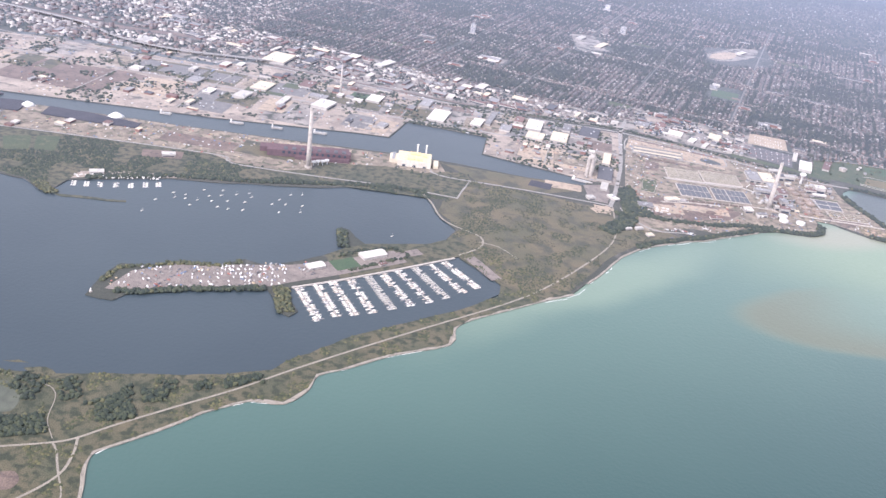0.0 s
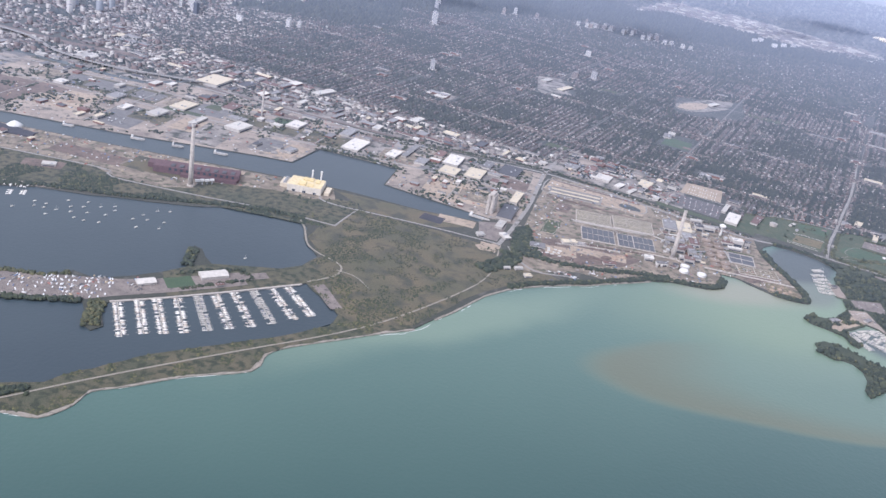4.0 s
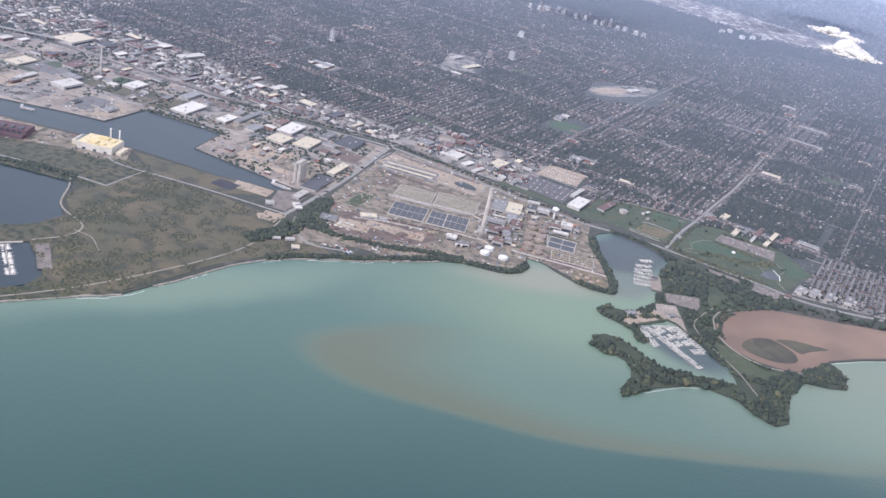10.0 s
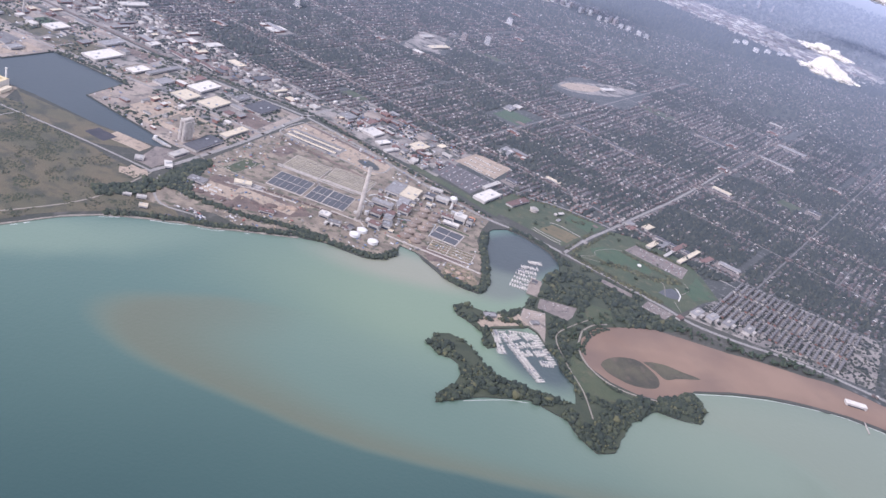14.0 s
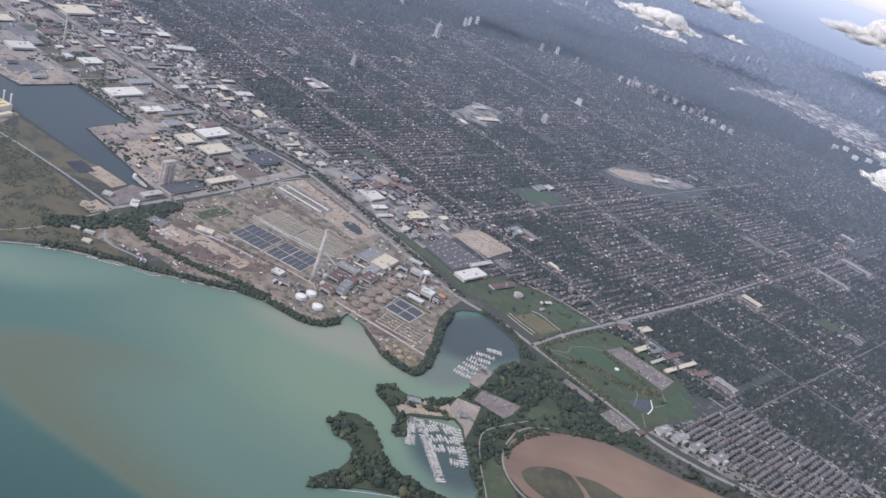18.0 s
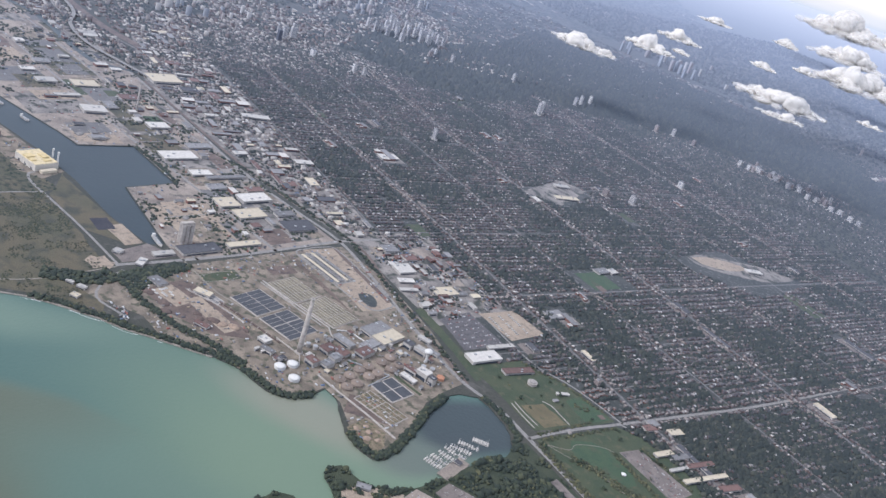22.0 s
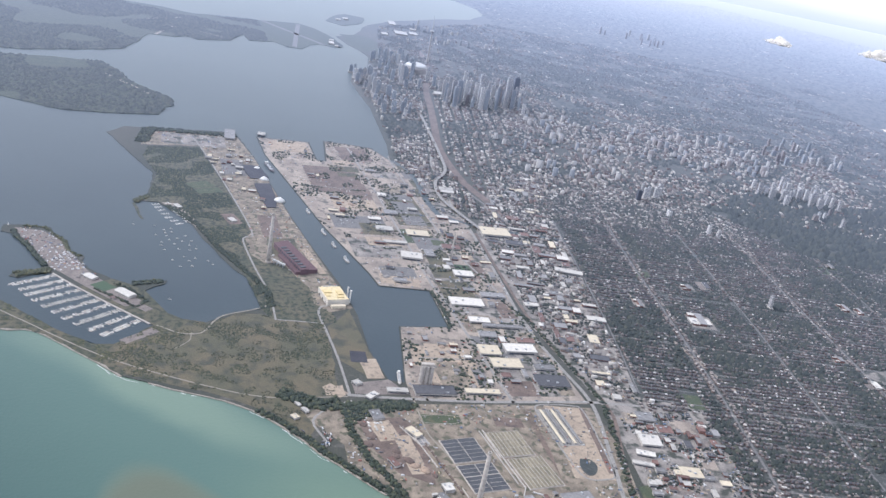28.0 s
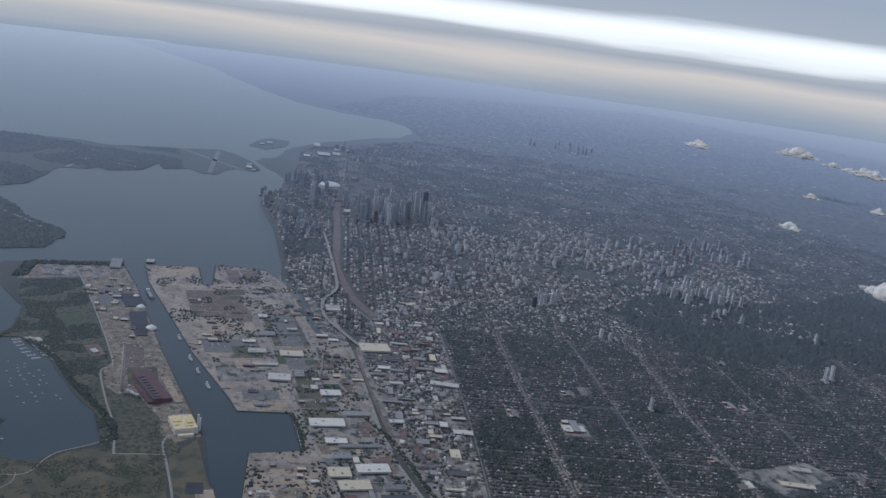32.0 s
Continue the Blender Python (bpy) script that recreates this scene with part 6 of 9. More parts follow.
for x, y in ((1.0, 6.2), (-2.6, 6.2)):
    st = part("stack", add_lathe(bmesh.new(), [(0.34, 0), (0.34, 5.6), (0.42, 5.6), (0.42, 6.0)], 12, x + 1.6, y), M_WHITE, t, smooth=False)
for i in range(5):
    part("cooling_fan", add_lathe(bmesh.new(), [(0.6, 1.6), (0.6, 2.1), (0.45, 2.1), (0.45, 1.8)], 12, -10.4, -1.6 + i * 1.35), M_STEEL, t)
# grain silo by the slip
t = thing("silo_block", pose(15.5, 369, 0, 0, 0, 84), "pale concrete block of grain silos", "silo")
for i in range(3):
    for j in range(2):
        part("silo", add_lathe(bmesh.new(), [(0.85, 0), (0.85, 7.6)], 14, -1.7 + i * 1.7, -0.85 + j * 1.7), M_CONC, t, smooth=False)
part("head_house", box_bm(-2.5, 2.5, -0.9, 0.9, 7.6, 8.4), M_CONC, t)
PORT_SHEDS = [(22.7, 390.3, 13.9, 3.3, 0.9, 87, "c"), (22.2, 356.5, 8, 2.9, 0.8, 86, "w"), (22.3, 371, 16, 6.2, 1.0, 88, "d"), (-10.7, 404, 9.3, 8, 1.0, 86, "c"), (-12.3, 418.5, 14, 7.2, 1.3, 88, "w"),
              (0.3, 408, 13, 7.6, 1.0, 88, "c"), (14, 423, 14, 9, 0.9, 85, "d"), (-109, 394, 11, 8, 1.4, 80, "w"), (-127, 389.5, 12.5, 3, 1.0, 88, "w"), (-146, 387.5, 9.4, 6, 1.1, 85, "w"),
              (-142.8, 405.6, 12.5, 8, 0.8, 86, "c"), (-57, 408, 16, 8, 1.0, 86, "w"), (-38.6, 408.5, 9.6, 5, 1.0, 84, "w"), (-90, 416.4, 10, 6.5, 1.0, 86, "w"), (-151.5, 454, 17, 12, 1.5, 86, "c"),
              (-33.3, 418, 19, 2.6, 0.9, 86, "g"), (-57, 441, 7, 3.6, 1.0, 86, "w"), (-304, 314, 7, 22, 1.2, 86, "g"), (-313, 336, 5, 7, 1.0, 80, "w"), (-100, 479, 15, 5, 1.1, 70, "w"), (-46, 528, 11, 6, 0.9, 80, "w"),
              (-78, 381, 6, 4, 1.0, 80, "g"), (-25, 408, 8, 5, 0.9, 86, "g"), (3, 424, 9, 4, 0.9, 86, "g"), (-66, 424, 12, 5, 0.9, 86, "g"), (-125, 420, 10, 6, 0.9, 86, "b"), (-161, 385, 7, 4, 0.9, 86, "w"),
              (-20, 424, 8, 4, 0.9, 86, "b"), (-115, 405, 5, 9, 0.9, 86, "g"), (-173, 397, 8, 6, 1.0, 86, "g"), (-203, 398, 5, 5, 1.1, 86, "w"), (-250, 400, 6, 4, 1.0, 86, "g"), (17, 342, 3, 3, 0.8, 30, "w"),
              (26, 346, 2.6, 5, 0.8, 40, "w"), (36, 320, 3, 1.6, 0.8, 30, "w"), (40, 316, 2.6, 2.2, 0.7, 30, "c"), (32, 318, 2.6, 1.2, 0.7, 30, "w")]
for q in PORT_SHEDS:
    shed(*q[:6], q[6])
for cx, cy, lx, ly, a in ((-220.5, 444, 9, 3, 86), (-217.3, 443.6, 9, 3, 86), (-223.7, 444.4, 9, 3, 86)):
    gable_hall(cx, cy, lx, ly, 2.2, a, name="tent_hall", label="white peaked soil works tent hall")
for cx, cy, s in ((-180, 334, 3.6), (-216, 329, 3.0), (-236, 326.5, 2.4)):
    t = thing("salt_pile", pose(cx, cy, 0), "white cone of road salt on the dock", "salt pile")
    part("cone", lathe_bm([(s, 0), (s * 0.62, s * 0.3), (s * 0.2, s * 0.56), (0, s * 0.6)], 18), M_WHITE, t, smooth=True)
slab("coal_yard", ragged([(-208, 331.7), (-186.4, 332.4), (-168, 331.2), (-166.7, 326.1), (-186, 323.6), (-206.2, 322.4)], 3, 0.3, 61, True), 0.5, 0.0, M_COAL, "long dark blue grey stockpile on the dock", category="stockpile")
slab("coal_yard", ragged([(-240, 328), (-228.7, 330), (-220.3, 332), (-216.5, 330.4), (-215.4, 321), (-226, 318.6), (-240, 318)], 3, 0.3, 62, True), 0.5, 0.0, M_COAL, "dark blue grey stockpile on the dock", category="stockpile")
lot("coal_yard", -3.5, 346.5, 9, 6.5, -6, M_COAL, "small dark stockpile pad beside the slip", 0.07)
lot("yard", 5.5, 350, 15, 7, 2, M_DIRT, "orange earth yard beside the slip", 0.065)
lot("yard", 22, 333, 9, 5, 40, M_DIRT, "bare orange earth pad", 0.065)
lot("yard", -5, 382, 26, 17, 85, M_DIRT, "tan aggregate yard by the turning basin", 0.05)
lot("yard", 10, 381, 20, 16, 87, M_DIRT, "tan bare yard with low piles", 0.052)
lot("yard", -80.5, 376, 9, 11, 84, M_DIRT, "sand yard on the channel corner", 0.05)
lot("yard", -77, 386, 9, 9, 86, M_DIRT, "round sand yard on the basin quay", 0.052)
lot("sports_field", -97, 420, 11, 11, 86, M_SPORT, "dark green artificial sports field", 0.06, "sports field")
lot("sports_field", -131, 416, 10, 8, 86, M_LAWN, "grass yard", 0.06, "lawn")
for i, (x, y, a, b, m) in enumerate(((-227, 373, 50, 33, M_BROWN), (-187, 378, 22, 26, M_DIRT), (-208, 385, 30, 12, M_BROWN), (-180, 408, 50, 20, M_MEADOW), (-139, 405, 20, 18, M_LAWN), (-290, 352, 24, 26, M_DIRT), (-286, 396, 30, 22, M_BROWN), (-255, 408, 34, 18, M_INDUS),
                                     (-155, 375, 20, 30, M_ASPHALT), (-118, 378, 24, 28, M_STREET), (-120, 428, 40, 12, M_STREET), (-40, 425, 30, 14, M_STREET), (10, 392, 14, 8, M_ASPHALT), (-88, 408, 26, 20, M_STREET), (-55, 408, 24, 20, M_STREET), (5, 415, 40, 22, M_STREET), (-215, 432, 80, 14, M_STREET), (-285, 290, 24, 40, M_STREET),
                                     (-235, 312, 30, 14, M_ASPHALT), (-140, 325, 30, 10, M_BROWN), (-112, 329, 24, 14, M_MEADOW))):
    lot("yard", x, y, a, b, 1, m, "patch of open port land", 0.042 + i * 0.0006)
prng = random.Random(31)
for row, (y0, y1) in enumerate(((372, 394), (398, 418), (421, 431))):
    x = -300.0
    while x < 20:
        w = prng.uniform(9, 24)
        d = y1 - y0
        a, b = x + w * 0.5, (y0 + y1) / 2 + prng.uniform(-1, 1)
        edge = np.array([a - w * 0.45, a + w * 0.45, a + w * 0.45, a - w * 0.45]), np.array([b - d * 0.4, b - d * 0.4, b + d * 0.4, b + d * 0.4])
        if prng.random() < 0.72 and inside(*edge, PORT_N).all():
            mat, tone = prng.choice(((M_BROWN, "brown cleared"), (M_MEADOW, "weedy open"), (M_WORKS, "muddy brown"), (M_STREET, "grey paved"), (M_ASPHALT, "dark paved"), (M_DIRT, "tan earth"), (M_MEADOW, "weedy")))
            lot("yard", a, b, w * 0.86, d * prng.uniform(0.55, 0.85), prng.uniform(-1, 2), mat, "%s parcel of the port" % tone, 0.056 + 0.0004 * (int(x) % 7) + row * 0.003)
        x += w + 0.8
for line in ([(-262, 374), (-258, 440)], [(-212, 352), (-208, 436)], [(-165, 358), (-161, 438)], [(-121, 368), (-118, 436)], [(-74, 396), (-71, 430)], [(-40, 398), (-38, 430)], [(-4, 372), (-2, 430)]):
    road(line, 0.6, M_ROAD, "side road between the port parcels", 0.09, 1)
    px, py = along_strip(line, 1.6, 0.9)
    px, py = patchy(px + 1.2, py, 0.15, 0.0)
    clumps("roadside_trees", px, py, 0.5, M_LEAF, "trees along the port side road", shape=BUSH)
# the works' own lots
slab("yard", [(42, 337.5), (39.5, 354), (48.7, 359.5), (79, 356.5), (72, 345.5), (58, 339.5)], 0.05, 0.0, M_BROWN, "turned brown earth yard", category="yard")
lot("yard", 62, 352, 22, 6, 4, M_DIRT, "reddish storage yard", 0.056)
lot("yard", 48, 346, 12, 8, 10, M_DIRT, "tan storage yard", 0.057)
lot("yard", 41, 368.5, 15, 6, 88, M_LAWN, "rough grass plot", 0.05, "lawn")
strip("path", smooth_line([(38.6, 362), (38.2, 368), (39, 375), (41, 376.6), (43.4, 374), (43.8, 368), (43, 362), (41, 360.4), (38.6, 362)], 5), 0.3, 0.075, M_PATH, "pale oval track round the grass", 0.02, "path")
lot("yard", 43, 394, 11, 6, 85, M_BROWN, "brown cleared plot", 0.05)
lot("yard", 55, 417, 46, 15, -8, M_DIRT, "pale rail yard", 0.045)
lot("yard", 46, 413.3, 24, 9.5, 2, M_ROAD, "streetcar barn yard", 0.055)
lot("yard", 54, 424.6, 42, 2.2, -9, M_BROWN, "reddish strip beside the rails", 0.06)
for i in range(8):
    strip("rail_track", [(33.5 + i * 0.3, 405.6 - i * 0.45), (62 + i * 2.0, 403.5 - i * 0.3)], 0.22, 0.075, M_BROWN, "rail track in the yard", 0.02, "track")
strip("rail_loop", smooth_line([(50, 408), (33, 408.4), (30.9, 415.6), (31.4, 423.6), (34.6, 427.8), (55, 425.6), (74.7, 422.3), (77.9, 418), (77, 410.8), (68.7, 408.8), (50, 408)], 6), 0.7, 0.08, M_ROAD, "pale loop road round the rail yard", 0.03)
slab("pond", smooth_line([(65.8, 413), (66.6, 416.8), (70.5, 417.6), (74.8, 415), (75.3, 411.8), (70, 411.2), (65.8, 413)], 4)[:-1], 0.085, 0.0, M_POND_D, "dark oval rain pond", category="pond")
for i in range(4):
    shed(46, 410 + i * 2.3, 22, 0.9, 0.5, 2, "g" if i % 2 else "c", name="streetcar_barn", label="long pale roof over parked streetcars", category="barn", units=0)
slab("yard", ragged([(127.5, 357), (126.2, 365.5), (134.5, 366.5), (139, 362), (140, 357.6), (134, 356.2)], 2, 0.2, 71, True), 0.06, 0.0, M_BED, "tan mottled sludge beds on the point", category="yard")
tank_bay(124.4, 373.4, 15.5, 7.6, 8, 4, 7, M_BED, "brown filter beds in a concrete grid", "filter_bed", 0.06)
lot("yard", 124, 370, 16, 10, 40, M_BROWN, "brown works plot", 0.055)
slab("yard", ragged([(16.7, 340), (13.6, 355), (24.4, 361), (24.6, 346), (24, 340)], 3, 0.2, 72, True), 0.062, 0.0, M_LOT, "paved lots at the head of the ship channel", category="yard")
slab("yard", ragged([(19.4, 329), (18.4, 336.4), (24.4, 336.6), (25.4, 329)], 2, 0.3, 73, True), 0.06, 0.0, M_DIRT, "small tan lot beside the meadow", category="yard")
px, py = scatter([(29.5, 341), (27.7, 358.6), (33.6, 360), (39.5, 341), (44.4, 335.6), (39.6, 333.6), (33, 337)], 0.62)
clumps("roadside_trees", px, py, 0.6, M_LEAF, "wooded corner at the works gate", shape=BUSH)
slab("lawn", ragged([(99.8, 379.6), (100.6, 382.8), (104, 382.6), (103.4, 379)], 1.5, 0.15, 74, True), 0.058, 0.0, M_LAWN, "small lawn between the works buildings", category="lawn")
slab("lawn", ragged([(112.6, 389.6), (124.4, 390.6), (124.2, 391.8), (112.4, 390.8)], 2, 0.1, 75, True), 0.058, 0.0, M_LAWN, "grass strip beside the square tanks", category="lawn")
slab("yard", ragged([(34, 329), (35.4, 333.6), (44, 333.4), (52, 333), (62, 338.6), (70, 343.4), (62, 334), (52, 327.6), (42, 321), (36, 319)], 3, 0.25, 76, True), 0.054, 0.0, M_WORKS, "tan lots between the shore trees and the works", category="yard")
# boulevard side
STUDIO_SHEDS = [(116.7, 430.2, 13.4, 5.6, 1.2, 79, "w"), (114, 443, 12, 2.0, 0.9, 77, "w"), (128, 437, 12.7, 3.2, 0.9, 73, "b"), (56, 446, 8, 7, 1.0, 80, "w"), (64, 440, 7, 3, 0.8, 70, "w"), (70, 436, 8, 2, 0.8, 70, "w"),
                (76, 452, 8, 6, 0.9, 80, "c"), (40, 452, 7, 6, 0.9, 80, "g"), (49, 456, 6, 5, 0.9, 80, "b"), (84.3, 552, 8.5, 4.6, 0.8, 85, "g"), (86.5, 558, 5, 4, 0.9, 88, "w"), (105, 488, 9, 6, 0.9, 80, "g")]
for q in STUDIO_SHEDS:
    shed(*q[:6], q[6], label="%s-roofed building near the boulevard" % ROOFS[q[6]][1])
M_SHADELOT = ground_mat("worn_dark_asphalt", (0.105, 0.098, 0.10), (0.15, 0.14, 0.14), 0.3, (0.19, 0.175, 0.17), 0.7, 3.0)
slab("parking_lot", ragged([(92.5, 453.6), (96, 472), (113.4, 470.8), (112.2, 452)], 4, 0.2, 81, True), 0.085, 0.0, M_DIRT, "tan bus yard with rows of parked buses", category="parking lot")
slab("parking_lot", ragged([(72.6, 440.4), (74.9, 453.9), (87.2, 452.5), (84.1, 437.2)], 4, 0.2, 82, True), 0.07, 0.0, M_INDUS, "empty tan gravel lot", category="parking lot")
slab("parking_lot", ragged([(90.4, 433.6), (90.5, 450.2), (113.4, 446.6), (110.4, 427.2)], 5, 0.2, 83, True), 0.066, 0.0, M_SHADELOT, "worn dark asphalt lot with rows of parked vehicles", category="parking lot")
slab("lawn", ragged([(82.4, 427.9), (81.5, 432.6), (108.5, 426.3), (126, 419.6), (126, 416.6), (109.2, 422.0)], 4, 0.25, 84, True), 0.064, 0.0, M_LAWN, "green verge beside the railway", category="lawn")
for i in range(3):
    for j in range(11):
        if (i * 7 + j * 5) % 9 == 4:
            continue
        t = thing("bus", pose(96.6 + j * 1.25 + i * 0.6, 456 + i * 5.2 - j * 0.3, 0.085, 0, 0, 78), "white city bus parked in the tan yard", "bus", "buses in the yard")
        part("body", box_bm(-0.6, 0.6, -0.14, 0.14, 0.04, 0.30, bevel=0.03), M_WHITE, t)
        part("window_band", box_bm(-0.58, 0.58, -0.145, 0.145, 0.16, 0.24), M_GLASS, t)
vx, vy = [], []
for i in range(8):
    for j in range(34):
        f, g = (j + 0.5) / 34, (i + 0.5) / 8
        x = (90.9 + 0.3 * f) * (1 - g) + (110.2 + 2.6 * f) * g
        y = (434.6 + 14.6 * f) * (1 - g) + (428.4 + 17.4 * f) * g
        if noise.noise((i * 1.7, j * 0.3, 2.0)) > -0.12 and j % 12:
            vx.append(x); vy.append(y)
for x0, y0, dx, dy, rows, cols in ((176, 436.4, 0.62, -0.09, 4, 34), (74, 441, 0.5, -0.11, 3, 18)):
    for i in range(rows):
        for j in range(cols):
            if noise.noise((i * 2.1 + x0, j * 0.35, 5.0)) > 0.05:
                vx.append(x0 + j * dx + i * 0.5); vy.append(y0 + j * dy + i * 2.2)
k = len(vx)
heap("parked_vehicles", BLOCK_V, BLOCK_F, np.stack([vx, vy, np.full(k, 0.066)], 1), np.stack([rs.uniform(0.4, 0.55, k), np.full(k, 0.2), rs.uniform(0.14, 0.22, k)], 1), np.full(k, radians(-10)) + rs.normal(0, 0.05, k), [island_mat("car_paint", [(0.3, (0.55, 0.55, 0.55)), (0.3, (0.08, 0.08, 0.09)), (0.25, (0.22, 0.21, 0.22)), (0.15, (0.2, 0.06, 0.05))], 0.4)], label="rows of parked cars and vans", category="vehicles")
# random yards and sheds to fill the industrial blocks
rng = random.Random(11)
taken = [(q[0], q[1], max(q[2], q[3]) * 0.55) for q in PORT_SHEDS + STUDIO_SHEDS] + [(-84, 335, 16), (-55, 343, 12), (15, 369, 4), (-97, 420, 8), (-151, 454, 10), (-220, 444, 8)]


def fill_sheds(poly, n, s0, s1, tones, ang, gap=1.0):
    xs, ys = [q[0] for q in poly], [q[1] for q in poly]
    made = 0
    for _ in range(n * 12):
        if made >= n:
            break
        x, y = rng.uniform(min(xs), max(xs)), rng.uniform(min(ys), max(ys))
        if not inside(np.array([x]), np.array([y]), poly)[0]:
            continue
        a, b = rng.uniform(s0, s1), rng.uniform(s0, s1) * 0.55
        if any(math.hypot(x - p, y - q) < (max(a, b) * 0.5 + r) * gap for p, q, r in taken):
            continue
        taken.append((x, y, max(a, b) * 0.5))
        shed(x, y, a, b, rng.uniform(0.6, 1.3), ang + rng.choice((0, 90)), rng.choice(tones), rng.choice((M_WALL_P, M_WALL_B)), units=rng.choice((0, 1)))
        made += 1


fill_sheds(STUDIO_POLY, 84, 2.6, 10, "wwcggdbbcgg", -12, 0.85)
fill_sheds(STUDIO_EAST, 46, 1.6, 5, "wggdbbcg", -12, 0.62)
fill_sheds([(-34, 398), (27, 404), (26, 428), (-150, 438), (-270, 440), (-270, 424), (-140, 400)], 36, 2, 7, "wggdbcw", 86, 0.75)
fill_sheds([(-300, 365), (-200, 350), (-90, 370), (-75, 380), (-30, 395), (-140, 379), (-240, 362)], 14, 2, 6, "wggdbc", 84, 0.8)
fill_sheds([(-300, 312), (-240, 290), (-170, 322), (-130, 334), (-160, 336), (-250, 322)], 24, 1.5, 5, "wwgbbc", 84, 0.8)
fill_sheds([(-31, 371), (13, 362), (27, 380), (26, 398), (-28, 392)], 12, 1.5, 4, "ggwc", 86, 0.9)
bx, by = clear_of(*scatter(STUDIO_POLY, 3.6), [[(p - r * 0.8, q - r * 0.8), (p + r * 0.8, q - r * 0.8), (p + r * 0.8, q + r * 0.8), (p - r * 0.8, q + r * 0.8)] for p, q, r in taken])
k = len(bx)
heap("workshops", BLOCK_V, BLOCK_F, np.stack([bx, by, np.full(k, 0.04)], 1), np.stack([rs.uniform(0.9, 3.2, k), rs.uniform(0.8, 1.9, k), rs.uniform(0.5, 1.1, k)], 1), np.full(k, GRID_ANG) + rs.choice([0, 1.571], k), [M_BLOCK_ROOFS, M_BLOCK_WALLS], BLOCK_M, label="small flat-roofed workshops and houses", category="workshops")
# loose vehicles, containers and piles
clut_polys = [(PORT_N, 3.6), (PORT_S, 3.0), (PLANT, 2.6), (STUDIO_POLY, 2.8), (STUDIO_EAST, 1.5), ([(-122, 203), (-84, 222), (-60, 242), (-70, 245), (-90, 234), (-116, 222)], 1.9), ([(33, 318), (44, 314), (62, 326), (50, 327)], 1.0)]
cx, cy = [], []
for poly, step in clut_polys:
    a, b = patchy(*scatter(poly, step), 0.12, -0.12)
    cx.append(a); cy.append(b)
cx, cy = clear_of(np.concatenate(cx), np.concatenate(cy), [[(48, 362), (92, 362), (92, 380), (50, 380)], [(44, 380), (86, 383), (86, 404), (44, 400)], [(112, 377), (130, 377), (130, 392), (112, 392)], [(70, 413), (80, 413), (80, 421), (70, 421)], [(-104, 413), (-90, 413), (-90, 427), (-104, 427)]])
k = len(cx)
M_CLUT = island_mat("vehicles_and_containers", [(0.2, (0.60, 0.60, 0.60)), (0.32, (0.27, 0.25, 0.23)), (0.18, (0.10, 0.10, 0.11)), (0.1, (0.30, 0.11, 0.08)), (0.1, (0.13, 0.19, 0.30)), (0.1, (0.45, 0.36, 0.24))], 0.6)
heap("yard_clutter", BLOCK_V, BLOCK_F, np.stack([cx, cy, np.full(k, 0.05)], 1), np.stack([rs.uniform(0.3, 1.3, k), rs.uniform(0.2, 0.5, k), rs.uniform(0.15, 0.4, k)], 1), np.full(k, GRID_ANG) + rs.choice([0, 1.57, 1.6, 0.2], k), [M_CLUT], label="parked vehicles, containers and stacked goods", category="vehicles")
px, py = patchy(*scatter(PORT_N, 2.0), 0.06, 0.1)
clumps("yard_trees", px, py, 0.65, M_LEAF, "self-sown trees between the yards", shape=BUSH)
px, py = patchy(*scatter(STUDIO_POLY + [], 1.6), 0.07, -0.05)
clumps("yard_trees", px, py, 0.6, M_LEAF_CITY, "trees between the industrial blocks", shape=BUSH)
px, py = along_strip([(-69, 394), (-50, 394.3), (-32, 393.5)], 1.4, 0.6)
clumps("quay_trees", px, py, 0.5, M_LEAF, "trees along the basin quay")
px, py = along_strip([(-72, 424), (-36, 433.3), (29, 438), (60, 430), (94, 420), (124, 412)], 2.2, 1.0)
clumps("verge_trees", px, py + 1.2, 0.55, M_LEAF, "trees along the boulevard verge")
# ships on the channel
M_HULL = paint("dark_hull", (0.07, 0.055, 0.06), 0.6)
for x, y, a, L, lab in ((-240, 334.5, 9, 18, "dark lake freighter moored in the ship channel"), (13, 359.3, -9, 9, "long pale barge moored in the slip"), (-135, 352.5, 9, 6, "work boat moored at the quay"), (-118, 355.2, 9, 5, "work boat moored at the quay"), (-100, 358.6, 9, 6, "grey barge moored at the quay"), (-165, 348.4, 9, 5, "work boat moored at the quay")):
    t = thing("ship", pose(x, y, -0.3, 0, 0, a), lab, "ship")
    w = max(0.7, L * 0.075)
    bm = bmesh.new()
    lo = [bm.verts.new((p * L, q * w, 0)) for p, q in ((-.5, -.8), (.35, -.8), (.48, 0), (.35, .8), (-.5, .8))]
    hi = [bm.verts.new((p * L, q * w, 0.7)) for p, q in ((-.5, -1), (.37, -1), (.5, 0), (.37, 1), (-.5, 1))]
    for i in range(5):
        bm.faces.new((lo[i], lo[(i + 1) % 5], hi[(i + 1) % 5], hi[i]))
    bm.faces.new(hi)
    part("hull", bm, M_HULL if "dark" in lab else M_WALL_P, t)
    part("wheelhouse", box_bm(-L * 0.47, -L * 0.36, -w * 0.7, w * 0.7, 0.7, 1.7), M_WHITE, t)
    for i in range(3):
        part("hatch", box_bm(-L * 0.28 + i * L * 0.2, -L * 0.14 + i * L * 0.2, -w * 0.7, w * 0.7, 0.7, 0.82), M_STEEL, t)

